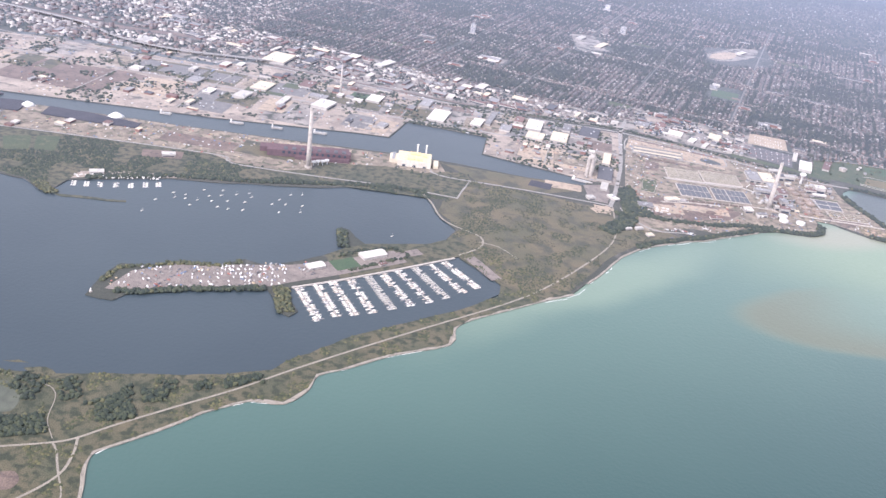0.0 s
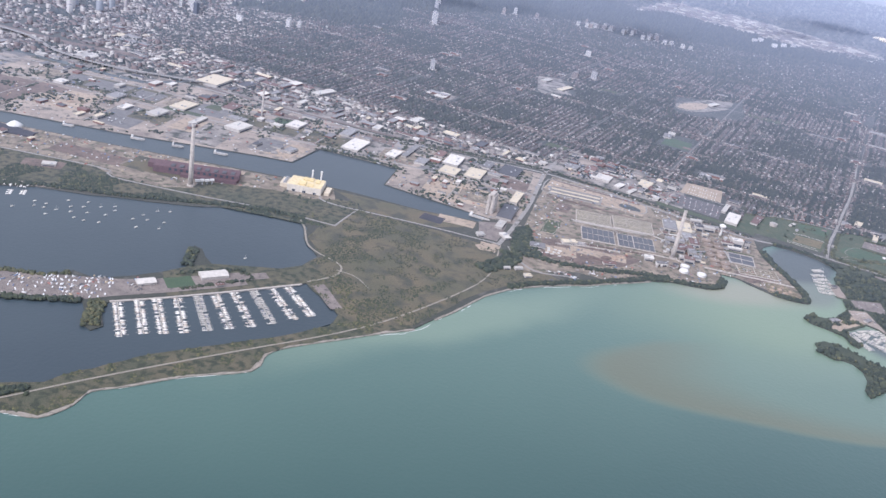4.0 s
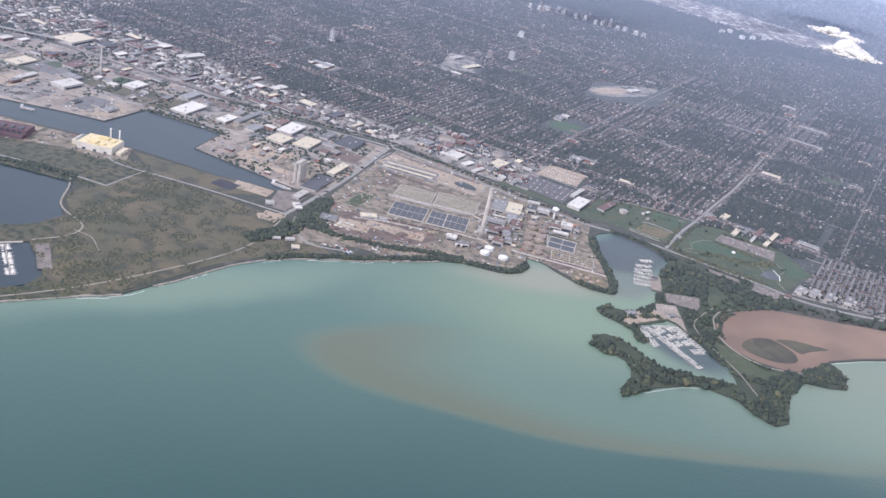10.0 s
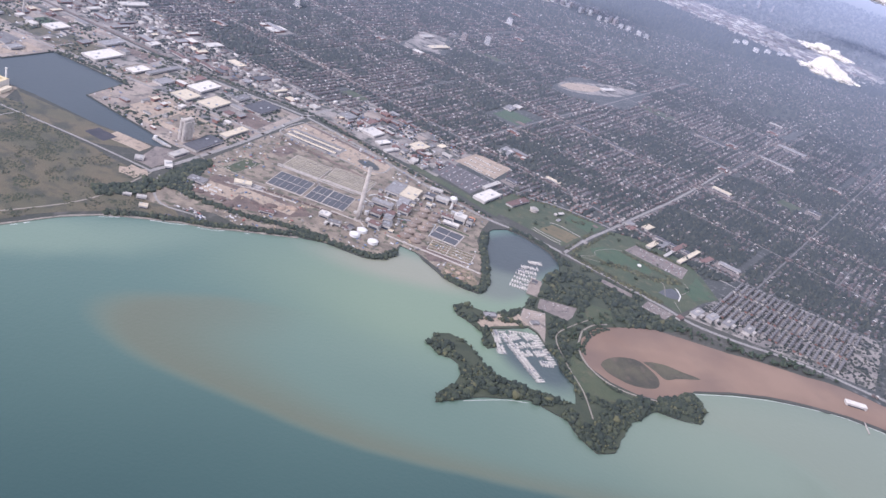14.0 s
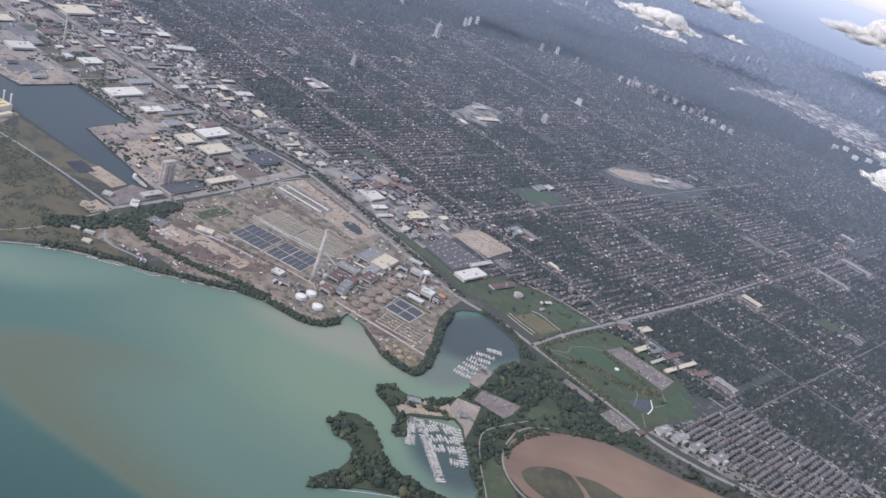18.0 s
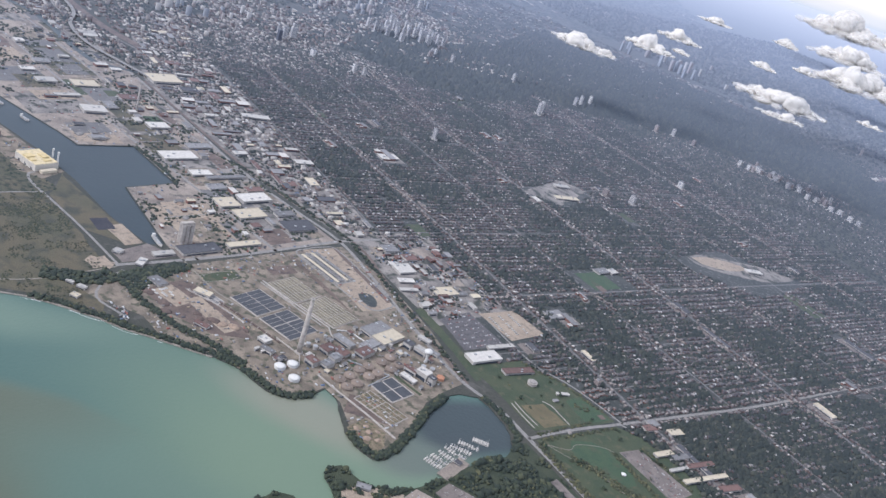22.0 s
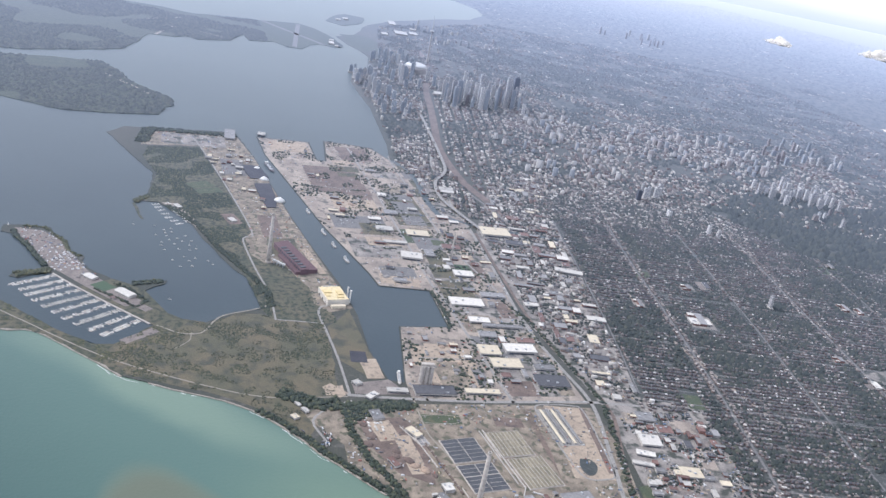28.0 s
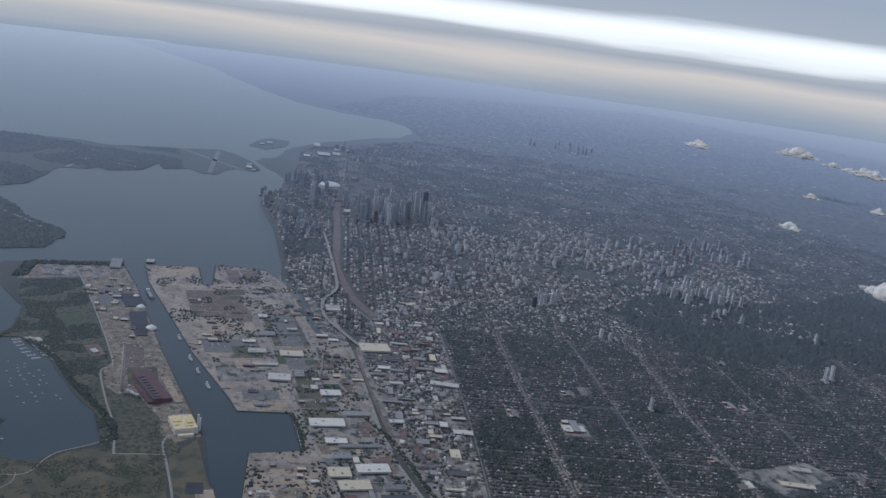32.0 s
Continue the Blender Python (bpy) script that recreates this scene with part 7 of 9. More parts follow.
px, py = patchy(*scatter(STUDIO_EAST, 1.3), 0.12, 0.05)
clumps("yard_trees", px, py, 0.55, M_LEAF_CITY, "trees between the boulevard lots", shape=BUSH)
for q in ((46, 466, 10, 8, "M"), (60, 472, 12, 7, "L"), (84, 446, 9, 8, "L"), (40, 446, 6, 8, "M"), (70, 462, 8, 8, "M"), (88, 466, 7, 9, "L")):
    lot("parking_lot", q[0], q[1], q[2], q[3], 78, M_LOT if q[4] == "L" else M_INDUS, "pale paved lot behind the boulevard", 0.058 + q[0] * 0.0001, "parking lot")

# ---- marinas ----
M_DOCK = paint("weathered_dock", (0.46, 0.43, 0.38), 0.85)
M_HULLW = paint("cream_hull_paint", (0.70, 0.67, 0.61), 0.45, wear=0.12, spread=0.25)
M_CANVAS = paint("navy_canvas", (0.05, 0.08, 0.16), 0.8)
M_TRIM = paint("tinted_glass", (0.06, 0.07, 0.09), 0.25)


def boat_proto(kind, L, W):
    t = thing("boat", pose(0, 0, -50), {"cruiser": "white motor cruiser with a dark windscreen", "yacht": "white sailing yacht with a bare mast", "covered": "white motor boat under a navy canvas cover"}[kind], "boat")
    bm = bmesh.new()
    prof = ((-.5, .8), (-.2, 1.0), (.15, .95), (.38, .5), (.5, 0.0))
    lo = [bm.verts.new((p * L * 0.94, s * q * W / 2 * 0.7, 0)) for s in (-1, 1) for p, q in (prof if s < 0 else prof[::-1][1:])]
    hi = [bm.verts.new((p * L, s * q * W / 2, 0.16)) for s in (-1, 1) for p, q in (prof if s < 0 else prof[::-1][1:])]
    n = len(lo)
    for i in range(n):
        bm.faces.new((lo[i], lo[(i + 1) % n], hi[(i + 1) % n], hi[i]))
    bm.faces.new(hi)
    hull = part("hull", bm, M_HULLW, t)
    if kind == "cruiser":
        cab = part("cabin", box_bm(-L * .32, L * .18, -W * .32, W * .32, .16, .34, bevel=0.03), M_HULLW, t)
        part("windscreen", box_bm(L * .18, L * .24, -W * .3, W * .3, .16, .29), M_TRIM, cab)
    elif kind == "yacht":
        part("cabin", box_bm(-L * .15, L * .2, -W * .25, W * .25, .16, .24, bevel=0.02), M_HULLW, t)
        mast = part("mast", box_bm(-.018, .018, -.018, .018, .16, 1.3), M_HULLW, t)
        part("boom", box_bm(-L * .35, 0, -.03, .03, .36, .42), M_CANVAS, mast)
    else:
        part("cover", box_bm(-L * .4, L * .25, -W * .36, W * .36, .16, .28, bevel=0.04), M_CANVAS, t, "navy canvas cover")
        part("cabin", box_bm(-L * .1, L * .2, -W * .3, W * .3, .28, .38), M_HULLW, t)
    return t


PROTOS = [boat_proto("cruiser", 1.5, 0.58), boat_proto("yacht", 1.4, 0.5), boat_proto("covered", 1.25, 0.52), boat_proto("cruiser", 1.2, 0.5)]
used = set()


def put_boat(x, y, ang, group, pick=None):
    i = rng.choice((0, 0, 1, 3, 3, 2)) if pick is None else pick
    m = pose(x, y, -0.3, 0, 0, ang)
    if i in used:
        b = copy_thing(PROTOS[i], m)
    else:
        used.add(i)
        b = PROTOS[i]
        b.matrix_basis = m
    b["group"] = group
    return b


def dock(a, b, boats, off, group, width=0.3, sides=(-1, 1), skip=0.08):
    d = math.hypot(b[0] - a[0], b[1] - a[1])
    ang = math.degrees(math.atan2(b[1] - a[1], b[0] - a[0]))
    t = thing("dock", pose(a[0], a[1], -0.3, 0, 0, ang), "weathered floating dock with finger piers", "dock", "docks of " + group)
    walkway = part("walkway", box_bm(0, d, -width / 2, width / 2, 0, 0.1), M_DOCK, t)
    ux, uy = (b[0] - a[0]) / d, (b[1] - a[1]) / d
    for i in range(boats):
        f = (i + 0.7) / boats * d
        for s in sides:
            if i % 2 == 0:
                part("finger_pier", box_bm(f - d / boats * 0.5 - 0.05, f - d / boats * 0.5 + 0.05, min(0, s * (off * 2)), max(0, s * (off * 2)), 0, 0.08), M_DOCK, walkway)
            if rng.random() > skip:
                put_boat(a[0] + ux * f - uy * s * off, a[1] + uy * f + ux * s * off, ang + 90 * s + rng.uniform(-4, 4), "boats of " + group)


M_DOCKS = [((-67.1, 229.0), (-55.9, 213.2)), ((-62.8, 233.2), (-51.8, 217.4)), ((-58.9, 236.4), (-47.3, 220)), ((-54.2, 240), (-42.7, 223.2)), ((-49.9, 244.2), (-37.8, 227.4)),
           ((-45.9, 247.6), (-33.0, 231.5)), ((-41.7, 251.8), (-28.2, 235.6)), ((-37.4, 255.9), (-23.8, 240.2)), ((-33.2, 259.8), (-19.2, 245.6)), ((-29, 263.6), (-15.5, 250.3))]
HULL_V = np.array([(-.5, -.42, 0), (.2, -.5, 0), (.5, 0, 0), (.2, .5, 0), (-.5, .42, 0), (-.5, -.42, 1), (.2, -.5, 1), (.5, 0, 1), (.2, .5, 1), (-.5, .42, 1), (-.3, -.3, 1), (.15, -.3, 1), (.15, .3, 1), (-.3, .3, 1), (-.3, -.3, 2), (.1, -.25, 2), (.1, .25, 2), (-.3, .3, 2)], float)
HULL_F = np.array([(5, 6, 7), (5, 7, 8), (5, 8, 9), (0, 1, 6), (0, 6, 5), (1, 2, 7), (1, 7, 6), (2, 3, 8), (2, 8, 7), (3, 4, 9), (3, 9, 8), (4, 0, 5), (4, 5, 9), (14, 15, 16), (14, 16, 17), (10, 11, 15), (10, 15, 14), (11, 12, 16), (11, 16, 15), (12, 13, 17), (12, 17, 16), (13, 10, 14), (13, 14, 17)])
rest = []
for i, (a, b) in enumerate(M_DOCKS):
    if i in (4, 7):
        dock(a, b, 19, 0.85, "the harbour marina")
        continue
    dock(a, b, 15, 0.95, "the harbour marina", skip=2)
    d = math.hypot(b[0] - a[0], b[1] - a[1])
    ux, uy = (b[0] - a[0]) / d, (b[1] - a[1]) / d
    for q in range(21):
        for s in (-1, 1):
            if rng.random() < 0.82:
                f = (q + 0.6) / 21 * d
                rest.append((a[0] + ux * f - uy * s * 0.82, a[1] + uy * f + ux * s * 0.82, math.atan2(uy, ux) + s * 1.57 + rng.uniform(-.06, .06), rng.uniform(0.95, 1.4)))
rest = np.array(rest)
heap("moored_boats", HULL_V, HULL_F, np.stack([rest[:, 0], rest[:, 1], np.full(len(rest), -0.3)], 1), np.stack([rest[:, 3] * 1.05, rest[:, 3] * 0.36, np.full(len(rest), 0.18)], 1), rest[:, 2], [island_mat("moored_hulls", [(0.66, (0.80, 0.77, 0.71)), (0.23, (0.58, 0.50, 0.42)), (0.11, (0.20, 0.20, 0.23))], 0.5)], label="rows of white boats along the marina docks", category="boats")
strip("quay_walk", [(-69, 228), (-57, 238), (-43, 251), (-26, 267.5)], 0.7, 0.07, M_CONC, "concrete quay walk of the marina", 0.3, "quay")
group = "the basin marina"
for a, b, n, sd in (((153.4, 338.4), (160.6, 328.0), 16, (-1, 1)), ((155.6, 339.4), (174.6, 322.8), 31, (-1, 1)), ((157.5, 341.6), (163.2, 345.4), 7, (-1,)), ((164.7, 346), (174.9, 334.2), 13, (-1, 1)),
                    ((159.1, 337.2), (161.0, 341.2), 5, (-1, 1)), ((162.2, 334.4), (164.6, 338.6), 5, (-1, 1)), ((165, 331.8), (167.4, 335.2), 5, (-1, 1)), ((163, 341.4), (165.2, 345.2), 5, (-1, 1)), ((165.6, 338.3), (167.8, 342), 5, (-1, 1)), ((168.4, 335.4), (171, 338.6), 5, (-1, 1)), ((171.4, 331.8), (174.8, 334.4), 5, (-1, 1))):
    dock(a, b, n, 0.85, group, sides=sd)
group = "the bay marina"
for a, b in (((154.6, 372), (147.9, 370.4)), ((154.8, 375), (147.6, 373.4)), ((154.6, 378.4), (147.4, 376.6)), ((154, 382), (146.9, 379.6)), ((153.2, 385.5), (147, 382.4)), ((152.6, 389.5), (147, 386)), ((152.4, 394.5), (148, 391.6))):
    dock(a, b, 8, 0.62, group)
MOOR = [(-128, 275.7), (-126, 272.4), (-123.7, 276), (-122.4, 273), (-118.3, 273.7), (-118.9, 268.7), (-119.6, 282.5), (-116, 278.5), (-113.6, 275), (-110, 271.5), (-112.5, 280.8), (-108.8, 277.3), (-106.2, 271.3), (-108, 284),
        (-101.4, 272.7), (-104.4, 287), (-102.5, 284), (-103, 279), (-94, 281.5), (-93, 286.3), (-89.7, 283.6), (-89.7, 276.3), (-90.7, 292), (-84, 284.8), (-83, 279.6), (-87, 294), (-113.5, 285), (-131, 268), (-131, 258), (-49, 275)]
for x, y in MOOR:
    b = put_boat(x, y, rng.uniform(55, 75), "boats on the harbour moorings", rng.choice((0, 0, 1)))
    b.scale = (0.95, 0.95, 1.0)
club = []
for a in ((-162, 270), (-157.8, 271.2), (-153.7, 272.8), (-148.8, 274.8), (-144.2, 276.5), (-140.1, 279.2), (-136.4, 281.6)):
    b = (a[0] + 1.7, a[1] - 3.8)
    dock(a, b, 5, 0.5, "the yacht club", skip=2)
    for q in range(5):
        for sd in (-1, 1):
            if rng.random() < 0.85:
                f = (q + 0.6) / 5
                club.append((a[0] + 1.7 * f + sd * 0.5, a[1] - 3.8 * f + sd * 0.22, rng.uniform(0.3, 0.55) + (0 if sd > 0 else 3.14), rng.uniform(0.7, 1.05)))
for _ in range(70):
    f, o = rng.random(), rng.uniform(0.8, 4.2)
    club.append((-163 + 27 * f - 0.4 * o, 271 + 11.5 * f + 0.9 * o, rng.uniform(0, 6.28), rng.uniform(0.6, 1.0)))
club = np.array(club)
heap("moored_boats", HULL_V, HULL_F, np.stack([club[:, 0], club[:, 1], np.where(np.arange(len(club)) < len(club) - 70, -0.3, 0.05)], 1), np.stack([club[:, 3], club[:, 3] * 0.32, np.full(len(club), 0.16)], 1), club[:, 2], [M_WHITE], label="white yachts at and behind the club docks", category="boats")
# stored boats on the peninsula
lot_pen = [(-117, 207), (-110, 208), (-100, 214.5), (-83, 223), (-75, 226), (-70, 231), (-58, 241), (-44, 254), (-40, 258), (-46, 264), (-66, 246), (-74, 241), (-90, 234), (-106, 227), (-115, 219)]
slab("parking_lot", lot_pen, 0.06, 0.0, M_LOT, "purplish gravel boat lot on the peninsula", category="parking lot")
bx, by = [], []
for row in range(7):
    for i in range(60):
        f = i / 60
        x, y = -114 + 44 * f + row * -0.9, 209 + 20.5 * f + row * 2.1
        if rng.random() < (0.12 if f < 0.55 else 0.42):
            bx.append(x + rng.uniform(-.3, .3)); by.append(y + rng.uniform(-.3, .3))
ok = inside(np.array(bx), np.array(by), lot_pen)
bx, by = np.array(bx)[ok], np.array(by)[ok]
k = len(bx)
heap("stored_boats", HOUSE_V, HOUSE_F, np.stack([bx, by, np.full(k, 0.07)], 1), np.stack([rs.uniform(0.3, 0.45, k), rs.uniform(0.7, 1.2, k), rs.uniform(0.2, 0.4, k)], 1), rs.normal(0.45, 0.25, k), [island_mat("stored_hulls", [(0.8, (0.78, 0.78, 0.78)), (0.1, (0.2, 0.22, 0.3)), (0.1, (0.4, 0.38, 0.35))], 0.5)], label="white boats stored on trailers and cradles", category="boats")
gable_hall(-66.3, 243, 5.6, 3.4, 1.2, 44, label="white gabled marina workshop")
gable_hall(-51.5, 257.5, 8.5, 4.2, 1.5, 43, label="large white gabled boat hall")
shed(-47, 252.8, 2.4, 1.4, 0.6, 43, "b", name="clubhouse", label="red-roofed clubhouse beside the marina quay", category="clubhouse")
lot("sports_field", -58.3, 248.6, 8.5, 6.6, 42, M_SPORT, "bright green marina lawn", 0.08, "lawn")
lot("parking_lot", -42, 263, 12, 4, 43, M_LOT, "gravel lot behind the boat hall", 0.07, "parking lot")
lot("parking_lot", -16, 264, 16, 4, -48, M_LOT, "gravel hard standing beside the docks", 0.07, "parking lot")
px, py = along_strip([(-114, 207), (-109, 208), (-100, 213.4), (-84, 220.6), (-76, 224.3)], 2.0, 0.55)
clumps("peninsula_trees", px, py, 0.6, M_LEAF, "hedge of trees along the peninsula")
px, py = along_strip([(-120, 210), (-119, 220), (-113, 223), (-105, 229), (-93, 232), (-88, 237.5)], 1.8, 0.7)
clumps("peninsula_trees", px, py, 0.5, M_SCRUB, "scrub along the peninsula shore")
px, py = along_strip([(-72, 227), (-69, 220), (-66, 214)], 4.5, 0.55)
clumps("peninsula_trees", px, py, 0.5, M_SCRUB, "scrub over the marina finger")
px, py = along_strip([(-62, 260), (-66, 272)], 3.0, 0.6)
clumps("peninsula_trees", px, py, 0.6, M_LEAF, "trees on the little point")
px, py = along_strip([(-62, 253), (-55, 260), (-46, 266), (-40, 262), (-48, 254), (-56, 245)], 1.4, 0.7)
clumps("peninsula_trees", px, py, 0.5, M_LEAF, "trees round the boat hall")
t = thing("beacon", pose(-119.5, 204, 0), "small white harbour light on a stone base", "beacon")
part("base", lathe_bm([(0.5, 0), (0.4, 0.3)], 10), M_CONC, t)
part("tower", lathe_bm([(0.25, 0.3), (0.18, 1.0), (0.22, 1.05), (0, 1.2)], 10), M_WHITE, t)
shed(-158.5, 279, 5, 2.6, 0.9, 28, "w", name="clubhouse", label="white yacht clubhouse on the beach bank", category="clubhouse")
shed(-144, 306, 5, 3, 0.8, 25, "w", name="clubhouse", label="pale low building among harbour trees", category="clubhouse")
slab("beach_lot", [(-164, 271), (-150, 280.5), (-128, 289), (-127, 291), (-150, 285), (-164, 278)], 0.05, 0.0, M_INDUS, "sandy boat yard behind the moorings", category="yard")

# ---- bay park, beach and lawns ----
tree_area = [p for p in ASH_PARK]
LAWN_SW = [(179.6, 336.0), (177.4, 345.8), (183.6, 341.1), (192.7, 335.4), (199.9, 335.3), (195.3, 328.6), (189.0, 326.5), (183.0, 330.0)]
keep_out = [[(159, 361.5), (158.5, 370), (172, 375), (173, 365), (172, 362)], [(172.5, 370), (174.6, 381.5), (182, 383), (185, 375.8), (179.6, 367)], [(189, 394), (190.5, 402.5), (202, 400.5), (200, 392)], [(172.5, 399), (173, 404), (186, 402), (186.5, 398)], [(157, 350), (156, 359), (164.5, 362), (168.5, 350), (170, 343)], [(144.6, 321), (150.7, 324.4), (158.6, 318), (155, 315)], [(150, 341), (164, 351), (172, 345), (168, 340), (160, 348), (153, 336), (147, 340)], [(156, 348), (165, 352), (166, 362), (157, 360)], [(150, 368), (157, 366), (160, 380), (155, 384)],
            [(176, 362), (184, 370), (190, 378), (182, 380), (172, 366)], [(178, 346), (171, 357), (174, 360), (180, 350)]]
px, py = patchy(*scatter(tree_area, 0.54), 0.2, -0.16)
px, py = off_road(*off_road(*clear_of(px, py, keep_out + [BEACH, LAWN_SW]), smooth_line(WALK, 3), 0.95), smooth_line(PARK_PATH, 3), 0.7)
clumps("park_trees", px, py, 0.44, M_LEAF, "dense mature trees of the bay park", squash=1.0, shape=LOBED)
px, py = patchy(*scatter(tree_area, 1.6), 0.2, 0.0)
px, py = off_road(*off_road(*clear_of(px, py, keep_out + [BEACH, LAWN_SW]), smooth_line(WALK, 3), 0.95), smooth_line(PARK_PATH, 3), 0.7)
clumps("park_trees", px, py, 0.85, M_LEAF, "tall old trees of the bay park", squash=0.95)
px, py = along_strip([(180.9, 347.5), (179.7, 352), (179.4, 358), (181, 364), (184, 369.4)], 1.3, 0.45)
clumps("beach_shrubs", px, py, 0.34, M_LEAF, "shrubs between the boardwalk and the sand", "bushes")
px, py = along_strip([(207, 340), (210, 343), (214, 348), (216, 352)], 4.0, 0.55)
clumps("beach_trees", px, py, 0.6, M_LEAF, "clump of trees on the sand point")
# single trees that stand clear
M_CROWN = island_mat("tree_crown", [(0.4, (0.026, 0.044, 0.018)), (0.3, (0.036, 0.056, 0.022)), (0.3, (0.050, 0.066, 0.028))], 0.9)


def tree_proto(seed):
    r = np.random.RandomState(seed)
    t = thing("tree", pose(0, 0, 0), "broad green park tree on grass", "tree", "single trees on the lawns")
    part("trunk", lathe_bm([(0.09, 0), (0.06, 0.35), (0.03, 0.7)], 6), M_BARK, t)
    bm = bmesh.new()
    for _ in range(9):
        o = r.normal(0, 0.22, 3)
        s = r.uniform(0.2, 0.36)
        v = [bm.verts.new((p[0] * s * r.uniform(.75, 1.2) + o[0], p[1] * s * r.uniform(.75, 1.2) + o[1], p[2] * s * 0.85 + o[2] * 0.8 + 0.72)) for p in BALL1[0]]
        for f in BALL1[1]:
            bm.faces.new([v[i] for i in f])
    part("crown", bm, M_CROWN, t)
    return t


TREES = [tree_proto(s) for s in (1, 2, 3)]
spots = []
for poly, n in ((PARK_W, 8), (PARK_E, 10), ([(176, 362), (184, 370), (190, 378), (182, 380), (172, 366)], 14), ([(178, 346), (171, 357), (174, 360), (180, 350)], 10), ([(196, 384), (240, 395), (262, 402), (240, 402), (205, 393)], 90)):
    xs, ys = [q[0] for q in poly], [q[1] for q in poly]
    while n > 0:
        x, y = rng.uniform(min(xs), max(xs)), rng.uniform(min(ys), max(ys))
        if inside(np.array([x]), np.array([y]), poly)[0]:
            spots.append((x, y)); n -= 1
for i, (x, y) in enumerate(spots):
    m = pose(x, y, 0.05, 0, 0, rng.uniform(0, 360))
    if i < 3:
        TREES[i].matrix_basis = m
    else:
        q = copy_thing(TREES[i % 3], m)
        s = rng.uniform(0.8, 1.5)
        q.scale = (s, s, s * rng.uniform(0.8, 1.1))
slab("parking_lot", [(160.6, 362.4), (159.5, 369.1), (171.5, 373.6), (171.9, 366.4), (171.2, 363)], 0.05, 0.0, M_LOT, "pinkish asphalt park lot with a few cars", category="parking lot")
slab("parking_lot", [(158.2, 351), (157, 358.3), (163.9, 361.1), (167.3, 350.5), (169.1, 343.7), (166.1, 347.5)], 0.05, 0.0, M_INDUS, "boat club yard with parked cars", category="parking lot")
slab("parking_lot", [(151.5, 335.8), (147.6, 338.5), (148.6, 344.2), (153.9, 350.9), (157.2, 353.3), (159.6, 350.4), (162, 349.6), (152.6, 339.2)], 0.055, 0.0, M_DIRT, "sandy club ground round the basin", category="yard")
slab("lawn", ragged(LAWN_SW, 3, 0.3, 54, True), 0.04, 0.0, M_LAWN, "open grass between the trees and the boardwalk", category="lawn")
slab("lawn", [(173.1, 370.5), (175.2, 380.7), (181.3, 382.1), (184.3, 375.8), (179.6, 368.2)], 0.05, 0.0, M_LAWN, "open grass among the park trees", category="lawn")
slab("parking_lot", [(190.1, 395.1), (191.3, 401.5), (201, 399.5), (199.1, 392.9)], 0.06, 0.0, M_LOT, "reddish lot full of cars", category="parking lot")
slab("parking_lot", [(173.5, 399.7), (173.5, 403), (185.2, 401.2), (185.8, 398.6)], 0.06, 0.0, M_LOT, "grey roadside lot", category="parking lot")
carx, cary = [], []
for poly, n in (([(160.6, 362.4), (159.5, 369.1), (171.5, 373.6), (171.9, 366.4)], 14), ([(158.2, 351), (157, 358.3), (163.9, 361.1), (167.3, 350.5)], 26), ([(190.1, 395.1), (191.3, 401.5), (201, 399.5), (199.1, 392.9)], 34), ([(174.7, 435.9), (177.3, 444.9), (199.7, 442.4), (198.9, 431.5)], 22)):
    while n > 0:
        x, y = rng.uniform(156, 202), rng.uniform(350, 446)
        if inside(np.array([x]), np.array([y]), poly)[0]:
            carx.append(x); cary.append(y); n -= 1
car = thing("car", pose(carx[0], cary[0], 0.06, 0, 0, 20), "small pale car parked on the lot", "car", "cars on the park lots")
part("body", box_bm(-0.23, 0.23, -0.1, 0.1, 0.02, 0.09, bevel=0.02), M_WHITE, car)
part("cabin", box_bm(-0.12, 0.1, -0.085, 0.085, 0.09, 0.15, bevel=0.02), M_TRIM, car)
for x, y in zip(carx[1:], cary[1:]):
    copy_thing(car, pose(x, y, 0.06, 0, 0, rng.choice((20, 110)) + rng.uniform(-8, 8)))
lot("parking_lot", 155.5, 375, 4, 12, 10, M_INDUS, "paved yard beside the bay docks", 0.055, "parking lot")
slab("parking_lot", [(174.7, 435.9), (177.3, 444.9), (199.7, 442.4), (198.9, 431.5)], 0.075, 0.0, M_LOT, "wide grey park lot with a few cars", category="parking lot")
slab("lawn", ragged([(142.5, 422), (145, 431), (157, 430), (154.5, 420)], 3, 0.3, 53, True), 0.07, 0.0, M_DRY, "dry yellow brown grass plot", category="lawn")
for line in ([(140, 419.6), (146.5, 417.8), (153, 416.6)], [(140, 421.4), (146, 419.8), (152.6, 418.8)], [(144, 432), (147.5, 433), (152, 432), (157.5, 430.6)]):
    strip("path", smooth_line(line, 4), 0.42, 0.1, M_CONC, "pale curved concrete terrace path", 0.03, "path")
for line in ([(160, 413), (166, 419), (165.4, 424), (170, 431.6), (174, 434)], [(158.5, 413), (168.6, 415.8), (176, 419.6), (186, 418.6), (193, 421), (196, 411)], [(203.4, 403.4), (199.6, 410)], [(201, 418), (203, 424), (200, 429)]):
    strip("path", smooth_line(line, 4), 0.22, 0.095, M_PATH, "narrow winding park path", 0.03, "path")
